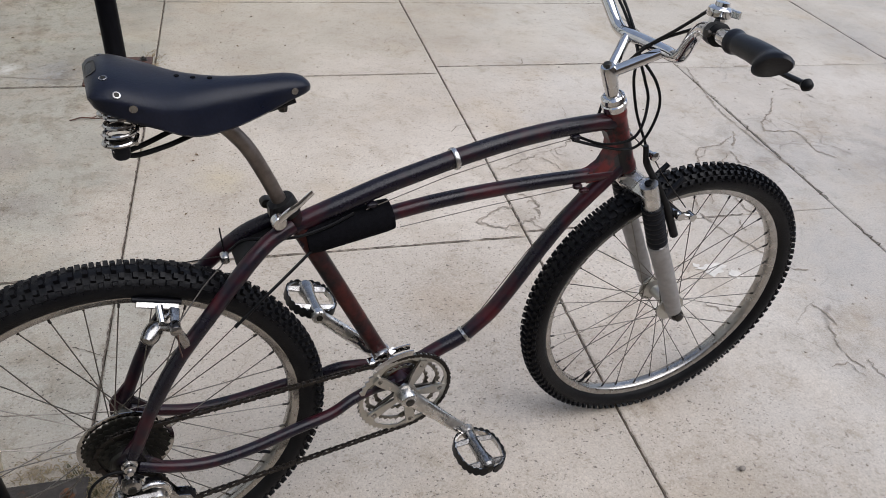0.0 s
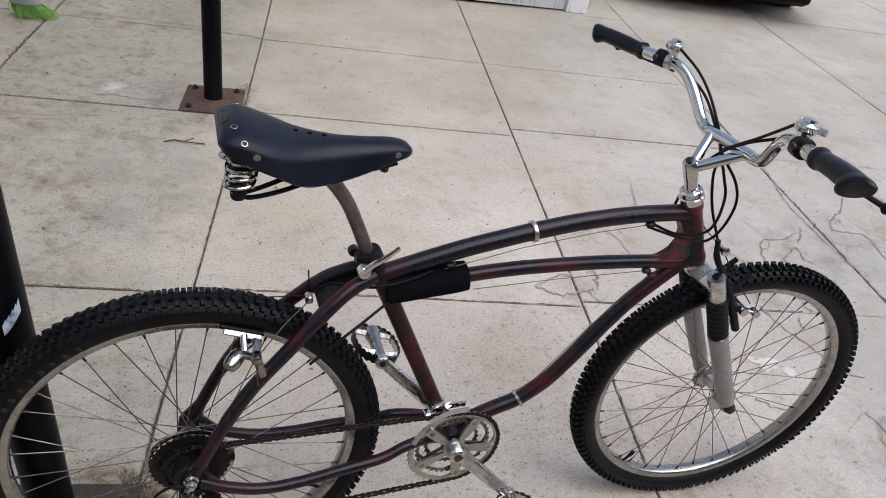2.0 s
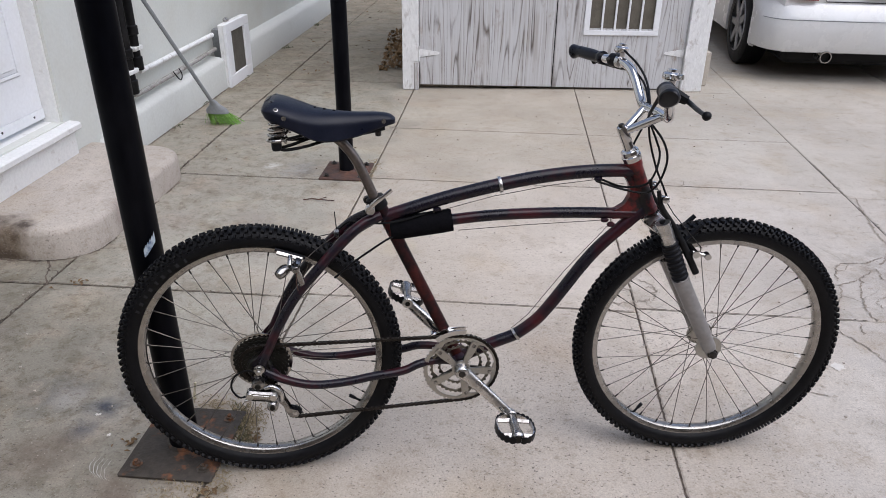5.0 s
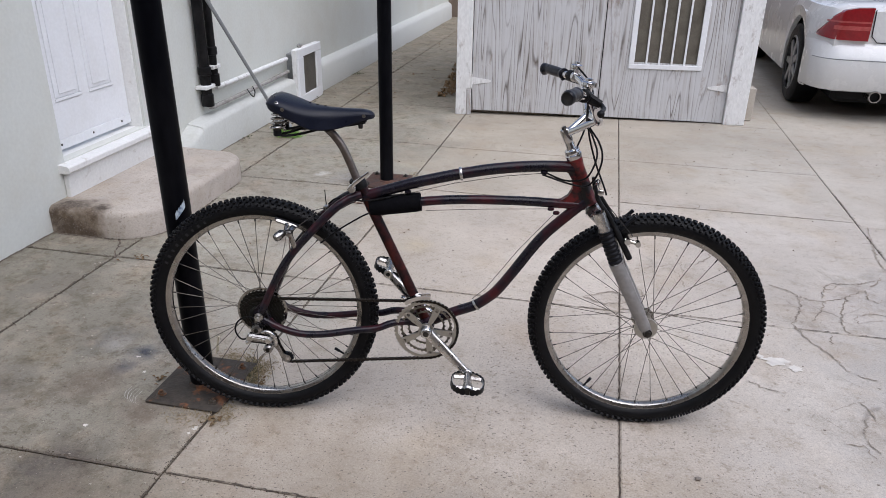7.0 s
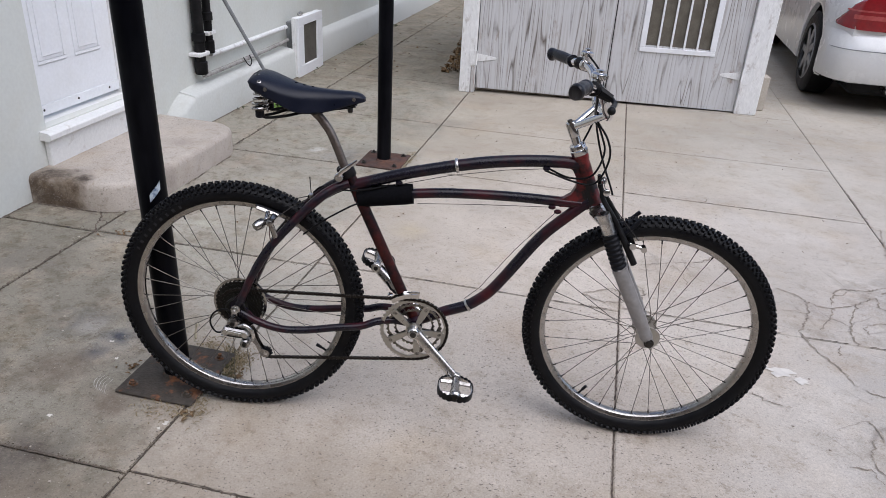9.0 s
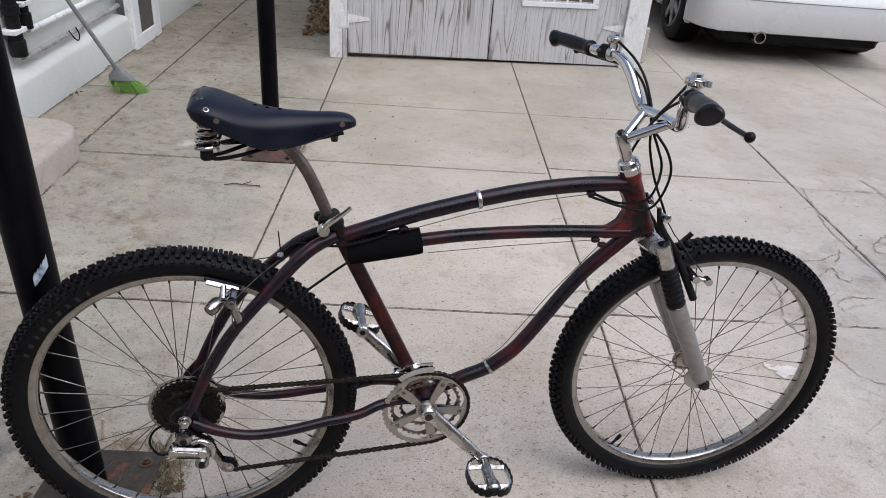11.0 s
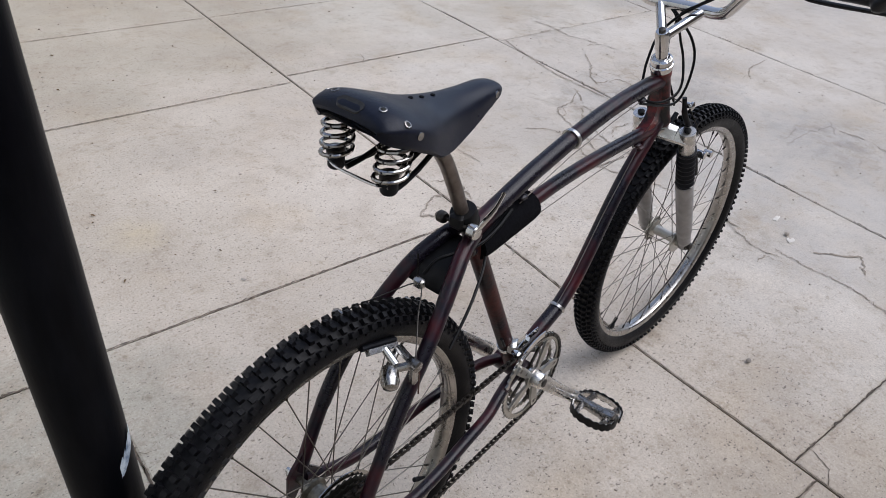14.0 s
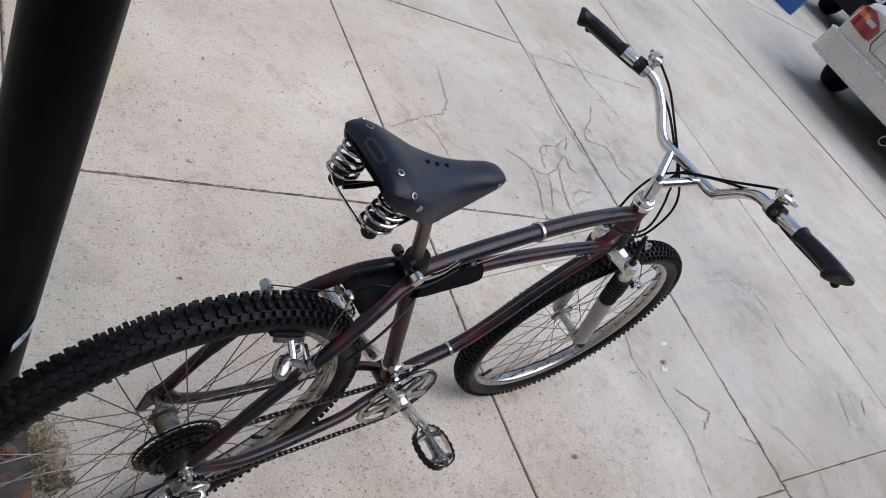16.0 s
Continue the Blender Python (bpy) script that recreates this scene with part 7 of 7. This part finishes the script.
CRACKS = [
    ([(1.8, 1.42), (1.71, 1.2), (1.64, 1.13), (1.49, 1.1), (1.31, 1.04)], 0.006),
    ([(1.49, 1.1), (1.53, 1.02), (1.52, 0.88)], 0.006),
    ([(2.64, 1.65), (2.49, 1.23), (2.46, 0.97), (2.45, 0.74)], 0.01),
    ([(3.67, 0.63), (3.44, 0.63), (3.28, 0.55)], 0.007),
    ([(1.95, -0.23), (2, -0.29), (2.06, -0.36), (1.96, -0.4)], 0.012),
    ([(1.87, -0.13), (1.85, -0.23), (1.85, -0.37), (1.83, -0.44), (1.75, -0.63)], 0.006),
    ([(1.87, 0.01), (1.82, -0.08), (1.83, -0.16)], 0.006),
    ([(-0.85, 2.23), (-0.6, 2.16), (-0.3, 2.17), (-0.05, 2.09)], 0.009),
    ([(-0.81, 2.05), (-0.59, 1.97), (-0.32, 1.97)], 0.005),
    ([(-0.54, 3.14), (-0.13, 3.08), (0.38, 2.9)], 0.007),
    ([(-0.82, 2), (-0.67, 1.94), (-0.44, 1.93)], 0.005),
    ([(1.74, -0.12), (1.8, -0.12), (1.81, -0.2)], 0.006),
    ([(2.39, -0.5), (2.45, -0.57), (2.48, -0.65), (2.5, -0.74), (2.42, -0.86)], 0.006),
    ([(2.13, -0.48), (2.26, -0.55)], 0.006),
    ([(3.31, -0.62), (3.23, -0.69)], 0.01),
    ([(3.15, -0.53), (3.02, -0.68)], 0.008),
    ([(3.06, 0.04), (3.07, -0.06), (3.05, -0.09), (3, -0.26), (3.04, -0.38)], 0.009),
    ([(1.08, 0.77), (1.19, 0.82), (1.34, 0.83), (1.3, 0.74), (1.16, 0.71), (1.08, 0.77)], 0.012),
    ([(1.89, 0.94), (1.95, 0.9), (1.98, 0.85), (1.96, 0.77), (1.91, 0.67), (1.87, 0.59), (1.87, 0.55), (1.88, 0.48), (1.92, 0.38), (1.93, 0.3), (1.96, 0.25), (2.01, 0.23)], 0.008),
    ([(1.98, 0.85), (2.02, 0.81), (2.06, 0.8), (2.15, 0.83), (2.24, 0.89), (2.36, 0.98), (2.42, 1.05)], 0.01),
    ([(2.07, 0.83), (2.12, 0.93), (2.17, 0.975), (2.28, 0.97), (2.38, 1.02)], 0.008),
    ([(2.07, 0.81), (2.03, 0.73), (1.95, 0.63)], 0.009),
    ([(2.17, 0.84), (2.11, 0.73), (2.06, 0.62), (2.05, 0.54)], 0.009),
    ([(1.89, 0.1), (1.905, 0.05), (1.89, 0)], 0.012),
    ([(1.57, 0.21), (1.59, 0.165), (1.65, 0.14)], 0.006),
    ([(1.98, 0.53), (1.95, 0.46)], 0.008),
    ([(2.16, 0.69), (2.23, 0.71), (2.31, 0.69)], 0.009),
    ([(2.29, 0.92), (2.26, 0.84), (2.29, 0.8)], 0.007),
    ([(2.84, 1.27), (2.75, 1.18), (2.6, 1.08), (2.56, 1.02), (2.7, 0.98), (2.69, 0.91), (2.66, 0.82), (2.71, 0.75)], 0.009),
    ([(3.03, 1.73), (3.03, 1.6), (3, 1.48), (3.03, 1.38), (3.06, 1.2)], 0.009),
]
for i, (pts, wdt) in enumerate(CRACKS):
    solid("crack", ribbon(pts, wdt, i, whole=0.70, branch=0.018, wobble=0.0036), CRACK, "dirt-filled crack in the concrete", "crack", "structure")


def splash(x, y, size, seed, material, z=0.0022, stretch=1.0):
    r = random.Random(seed)
    s = Shape()
    n = 26
    ring = []
    for i in range(n):
        a = 2 * math.pi * i / n
        d = size * (0.55 + 0.45 * noise.noise((math.cos(a) * 1.7 + seed, math.sin(a) * 1.7, 0.3))) * r.uniform(0.75, 1.15)
        px, py = x + d * math.cos(a), y + d * math.sin(a) * stretch
        ring.append((px, py, z + wheel_dip(px, py)))
    s.add([(x, y, z + wheel_dip(x, y))] + ring, [(0, i + 1, (i + 1) % n + 1) for i in range(n)])
    return s


for i, (x, y, size, st_) in enumerate(((1.70, 0.33, 0.082, 0.62), (1.755, 0.285, 0.042, 1.0), (2.07, -0.06, 0.035, 0.5), (1.96, -0.15, 0.03, 0.7), (1.66, 0.36, 0.022, 0.8))):
    solid("paint_splash", splash(x, y, size, 20 + i, STAIN, 0.0024, st_), STAIN, "dried white splash on the concrete", "stain", "structure")
for i, (x, y, size) in enumerate(((-0.53, 1.77, 0.016), (0.459, 0.862, 0.013), (1.17, 0.45, 0.012))):
    solid("dirt_spot", splash(x, y, size, 40 + i, OIL, 0.0023), OIL, "dark spot on the concrete", "stain", "structure")

for i in range(5):
    arc = [(-0.475 + 0.011 * i, 0.020 - 0.006 * i), (-0.482 + 0.011 * i, -0.01 - 0.006 * i), (-0.474 + 0.011 * i, -0.04 - 0.006 * i), (-0.455 + 0.009 * i, -0.062 - 0.004 * i)]
    solid("chalk_mark", ribbon(arc, 0.0028, 120 + i, 0.0024, 0.7, 0.0, 0.001), CHALK, "faint white chalk scribble on the concrete", "stain", "structure")
for i, (x, y, size, st_) in enumerate(((-0.526, -0.19, 0.016, 0.7), (-0.196, -0.18, 0.014, 1.2), (-0.205, -0.205, 0.009, 1.0), (-0.53, 0.19, 0.014, 0.6), (-0.47, 0.10, 0.010, 1.0))):
    solid("paint_splash", splash(x, y, size, 60 + i, STAIN, 0.0024, st_), STAIN, "white fleck of dried paint on the concrete", "stain", "structure")

rng = random.Random(21)


def pebble(x, y, r):
    s = Shape()
    rows = []
    for k in range(5):
        t = math.pi * (k + 0.5) / 5
        rows.append([(x + r * math.sin(t) * math.cos(a) * (1 + 0.2 * math.sin(3 * a + x * 40)), y + r * math.sin(t) * math.sin(a) * 0.8, wheel_dip(x, y) + 0.002 + r * 0.55 * (1 - math.cos(t))) for a in np.linspace(0, 2 * math.pi, 8, False)])
    return s.loft(rows)


solid("pebble", pebble(1.268, -0.294, 0.009), PEBBLE, "small brown pebble on the concrete", "pebble", group="pebbles")
solid("pebble", pebble(1.985, -0.125, 0.011), PEBBLE, "small pale pebble on the concrete", "pebble", group="pebbles")
grit = Shape()
for i in range(520):
    x, y = rng.uniform(-1.4, 4.0), rng.uniform(-0.6, 3.9)
    s = rng.uniform(0.0012, 0.0035)
    grit.join(Shape().box((x - s, y - s * rng.uniform(0.5, 1), wheel_dip(x, y)), (x + s, y + s, wheel_dip(x, y) + s)))
tagged(new("grit", grit.mesh("grit", PEBBLE)), "scattered grit and crumbs on the yard concrete", "grit", kind="stuff")
bits = Shape()
for i in range(110):
    p = YARD @ Vector((rng.uniform(-1.5, 0.5), rng.uniform(0.3, 3.9), 0.004)) if i % 3 else YARD @ Vector((rng.uniform(-0.1, 2.2), rng.uniform(0.5, 3.8), 0.004))
    m = Matrix.Translation(p) @ Euler((rng.uniform(-0.3, 0.3), rng.uniform(-0.3, 0.3), rng.uniform(0, 6))).to_matrix().to_4x4()
    z = rng.uniform(0.003, 0.011) * (1 if i % 3 else 0.6)
    bits.add([m @ Vector(q) for q in ((-z, 0, 0), (0, -z * 0.45, 0.003), (z, 0, 0), (0, z * 0.5, 0.004))], [(0, 1, 2), (0, 2, 3)])
for cx, cy, n in ((-0.409, 0.057, 14), (-0.06, 0.06, 12), (-0.86, 0.98, 9), (-0.16, -0.14, 12)):
    for i in range(n):
        q = Vector((cx + rng.gauss(0, 0.018), cy + rng.gauss(0, 0.014), 0.006))
        m = Matrix.Translation(q) @ Euler((rng.uniform(-0.4, 0.4), rng.uniform(-0.4, 0.4), rng.uniform(0, 6))).to_matrix().to_4x4()
        z = rng.uniform(0.006, 0.014)
        bits.add([m @ Vector(c) for c in ((-z, 0, 0), (0, -z * 0.45, 0.003), (z, 0, 0), (0, z * 0.5, 0.004))], [(0, 1, 2), (0, 2, 3)])
tagged(new("leaf_bits", bits.mesh("leaf_bits", LEAF)), "small dry leaf crumbs scattered over the concrete", "leaves", kind="stuff")
twig = Shape().tube([(-0.09, 1.745, 0.008), (-0.05, 1.765, 0.006), (-0.01, 1.74, 0.010), (0.06, 1.735, 0.005)], 0.0028, 6).tube([(-0.02, 1.745, 0.008), (0.02, 1.78, 0.006)], 0.002, 5)
solid("twig", twig, RUST, "small dry twig lying on the concrete", "twig")
straws = Shape()
for i in range(900):
    a = rng.uniform(0, 6.28)
    u, v = rng.choice(((-0.135, rng.uniform(-0.12, 0.14)), (rng.uniform(-0.3, -0.13), 0.17), (-0.12, 0.12), (rng.uniform(-0.28, -0.1), -0.145), (-0.145, rng.uniform(2.03, 2.28))))
    p = YARD @ Vector((u + rng.gauss(0, 0.02) + 0.02, v + rng.gauss(0, 0.03), 0.004))
    d = Vector((math.cos(a), math.sin(a), rng.uniform(0, 0.4))) * rng.uniform(0.004, 0.016)
    straws.tube([p, p + d * 0.5 + Vector((0, 0, 0.004)), p + d], 0.0010, 4, cap=False)
tagged(new("dry_grass", straws.mesh("dry_grass", STRAW)), "dry straw and weeds caught round the base plate", "grass", kind="stuff")
stalk = Shape().tube(smooth_line([(-0.269, 0.246, 0.004), (-0.266, 0.247, 0.03), (-0.260, 0.249, 0.060)], 4), [0.0045] * 4 + [0.0035] * 5, 6)
solid("dry_stalk", stalk, STALK, "pale dry stalk standing beside the steel post", "stalk")
moss = Shape()
for cx, cy, n in ((-0.089, 0.065, 150), (-0.10, 0.13, 90), (-0.115, 0.10, 90), (-0.13, 0.17, 60)):
    for i in range(n):
        q = Vector((cx + rng.gauss(0, 0.012), cy + rng.gauss(0, 0.014), 0.001))
        a = rng.uniform(0, 6.28)
        d = Vector((math.cos(a), math.sin(a), rng.uniform(0.3, 1.4))) * rng.uniform(0.004, 0.012)
        moss.tube([q, q + d], [0.0016, 0.0007], 4, cap=False)
tagged(new("moss", moss.mesh("moss", MOSS)), "olive moss tufts beside the base plate", "moss", kind="stuff")
weeds = Shape()
for cu, cv, n in ((-1.50, 2.16, 16), (-1.48, 3.3, 6), (-1.47, 2.75, 5), (-1.44, 4.05, 9), (-1.46, 5.2, 20), (-1.46, 6.4, 20)):
    for i in range(n):
        p = YARD @ Vector((cu + rng.gauss(0, 0.02), cv + rng.gauss(0, 0.04), 0.0))
        a = rng.uniform(0, 6.28)
        d = Vector((math.cos(a) * 0.6, math.sin(a) * 0.6, 0.8)) * rng.uniform(0.010, 0.032)
        weeds.tube([p, p + d * 0.6, p + d + Vector((d.x, d.y, -0.01))], [0.002, 0.003, 0.0006], 4, cap=False)
tagged(new("weeds", weeds.mesh("weeds", WEED)), "small weeds along the foot of the wall", "weeds", kind="stuff")

# ---- paving slabs ----
pavement = thing("pavement", "beige yard paving of large cast concrete slabs", "paving", YARD, kind="structure")
GAP = 0.007


def slab(corners, fine):
    """One cast slab with softened edges, lowered by the dip added under the front wheel."""
    (ax, ay), (bx, by), (cx, cy), (dx, dy) = corners
    n = fine
    ts = [0.0, 0.004] + list(np.linspace(0.05, 0.95, n)) + [0.996, 1.0]
    inv = YARD
    verts, faces = [], []
    k = len(ts)
    for j, t in enumerate(ts):
        for i, s in enumerate(ts):
            x = (ax * (1 - s) + bx * s) * (1 - t) + (dx * (1 - s) + cx * s) * t
            y = (ay * (1 - s) + by * s) * (1 - t) + (dy * (1 - s) + cy * s) * t
            p = inv @ Vector((x, y, 0))
            edge = i in (0, k - 1) or j in (0, k - 1)
            verts.append((x, y, wheel_dip(p.x, p.y) - (0.003 if edge else 0)))
    for j in range(k - 1):
        for i in range(k - 1):
            faces.append((j * k + i, j * k + i + 1, (j + 1) * k + i + 1, (j + 1) * k + i))
    rim_idx = [i for i in range(k)] + [j * k + k - 1 for j in range(1, k)] + [(k - 1) * k + i for i in range(k - 2, -1, -1)] + [j * k for j in range(k - 2, 0, -1)]
    base = len(verts)
    verts += [(verts[i][0], verts[i][1], -0.045) for i in rim_idx]
    m = len(rim_idx)
    faces += [(rim_idx[(i + 1) % m], rim_idx[i], base + i, base + (i + 1) % m) for i in range(m)]
    return Shape().add(verts, faces)


FAR_V = [5.3, 6.6, 7.9, 9.2, 10.4]
COLUMNS = [  # u from, u to, joints across
    (WALL_U + 0.004, -1.14, [-4.0, -2.8, -1.6, -0.42, 0.81, 2.0, 2.95, 4.05] + FAR_V), (-1.14, -0.152, [-4.0, -2.8, -1.6, -0.41, 0.82, 2.0, 2.95, 4.05] + FAR_V),
    (-0.152, 1.086, [-4.0, -2.8, -1.59, -0.40, 0.845, 2.05, 2.92, 4.05] + FAR_V), (1.086, 2.295, [-4.0, -2.8, -1.58, -0.34, 0.87, 2.12, 2.92, 4.05] + FAR_V),
    (2.295, 3.57, [-4.0, -1.58, -0.31, 2.06, 4.6, 7.2, 10.4]), (3.57, None, [-4.0, -0.30, 4.6, 10.4])]


def drive_edge(v):
    return 5.925 - (v - 1.28) * 0.155


def skewed(u, v):
    """The first joint along the yard runs a little off true."""
    return u + (0.044 * min(1, max(0, (v + 0.36) / 2.8)) if u == -0.152 else 0)


def add_slab(corners, fine=3, gap=GAP, across=None):
    g, h = gap / 2, (across or gap) / 2
    (ax, ay), (bx, by), (cx, cy), (dx, dy) = corners
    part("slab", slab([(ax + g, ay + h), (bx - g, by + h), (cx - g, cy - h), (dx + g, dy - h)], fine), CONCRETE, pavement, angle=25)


for u0, u1, joints in COLUMNS:
    for v0, v1 in zip(joints, joints[1:]):
        if u1 is None:
            add_slab([(u0, v0), (drive_edge(v0), v0), (drive_edge(v1), v1), (u0, v1)], gap=0.014)
        else:
            near = u1 > 0.5 and u0 < 2.4 and v1 > -0.5 and v0 < 1
            add_slab([(skewed(u0, v0), v0), (skewed(u1, v0), v0), (skewed(u1, v1), v1), (skewed(u0, v1), v1)], 14 if near else 3, 0.0015 if u0 > 1 and v0 > 2.9 else 0.005, 0.005 if u0 < -0.2 else 0.003)
for v0, v1 in ((-4.0, -0.3), (-0.3, 4.6), (4.6, 10.4)):
    add_slab([(drive_edge(v0), v0), (10.5, v0), (10.5, v1), (drive_edge(v1), v1)], gap=0.02)
    add_slab([(10.5, v0), (18.0, v0), (18.0, v1), (10.5, v1)])

# dirt washed into the joints, broken and uneven
grime = Shape()
for k, (u, v_to, wide, keep, sway) in enumerate(((-1.14, 6.0, 0.009, 0.75, 0.006), (-0.152, 4.0, 0.0055, 0.70, 0.0014), (1.086, 4.0, 0.0055, 0.68, 0.0014), (2.295, 2.6, 0.008, 0.56, 0.0055), (3.57, 3.0, 0.008, 0.5, 0.003))):
    line = [YARD @ Vector((skewed(u, v), v, 0)) for v in np.linspace(-1.0, v_to, 9)]
    grime.join(ribbon([(p.x, p.y) for p in line], wide, 70 + k, 0.0018, keep, 0.012, sway))
line = [YARD @ Vector((drive_edge(v), v, 0)) for v in np.linspace(-1.0, 4.5, 6)]
grime.join(ribbon([(p.x, p.y) for p in line], 0.034, 78, 0.0018, 0.9, 0.0, 0.003))
for k, (u0, u1, joints) in enumerate(COLUMNS[:5]):
    for q, v in enumerate(joints):
        if -0.5 < v < 4.1:
            a, b = YARD @ Vector((u0 + 0.01, v, 0)), YARD @ Vector((u1 - 0.01, v, 0))
            grime.join(ribbon([(a.x, a.y), (b.x, b.y)], (0.006, 0.006, 0.0058, 0.0058, 0.005)[k], 80 + 10 * k + q, 0.0018, (0.74, 0.74, 0.80, 0.66, 0.42)[k], 0.004, 0.0014))
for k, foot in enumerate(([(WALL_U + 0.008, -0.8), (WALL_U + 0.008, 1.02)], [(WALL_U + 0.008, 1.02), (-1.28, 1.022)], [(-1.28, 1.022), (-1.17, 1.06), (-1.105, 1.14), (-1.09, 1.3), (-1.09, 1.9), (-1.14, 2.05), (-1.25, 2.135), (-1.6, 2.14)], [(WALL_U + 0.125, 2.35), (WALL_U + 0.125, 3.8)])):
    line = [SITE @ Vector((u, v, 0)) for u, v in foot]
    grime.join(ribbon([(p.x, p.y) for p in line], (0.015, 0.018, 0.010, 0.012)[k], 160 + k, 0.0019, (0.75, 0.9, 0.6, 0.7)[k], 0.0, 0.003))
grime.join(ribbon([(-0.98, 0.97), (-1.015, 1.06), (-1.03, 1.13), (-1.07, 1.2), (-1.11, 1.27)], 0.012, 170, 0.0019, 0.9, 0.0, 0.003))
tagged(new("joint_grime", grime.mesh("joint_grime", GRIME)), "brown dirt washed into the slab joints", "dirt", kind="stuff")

# crumbs of leaf and earth lying along the nearer joints
crumbs = Shape()
for i in range(1400):
    u, v = rng.choice(((-0.152, rng.uniform(-0.9, 0.0)), (rng.uniform(-1.1, 0.6), -0.41), (-1.14, rng.uniform(-0.6, 2.0)), (rng.uniform(-1.6, -0.2), 0.815), (rng.uniform(-1.6, -0.2), -0.41), (rng.uniform(-1.6, -0.2), 2.0)))
    q = YARD @ Vector((u + rng.gauss(0, 0.006), v + rng.gauss(0, 0.006), 0.0012))
    z = rng.uniform(0.0012, 0.0042)
    m = Matrix.Translation(q) @ Euler((rng.uniform(-0.5, 0.5), rng.uniform(-0.5, 0.5), rng.uniform(0, 6))).to_matrix().to_4x4()
    crumbs.add([m @ Vector(c) for c in ((-z, 0, 0), (0, -z * 0.6, 0.0008), (z, 0, 0), (0, z * 0.6, 0.0008))], [(0, 1, 2), (0, 2, 3)])
tagged(new("joint_crumbs", crumbs.mesh("joint_crumbs", CRUMB)), "dark crumbs of leaf and earth in the slab joints", "dirt", kind="stuff")
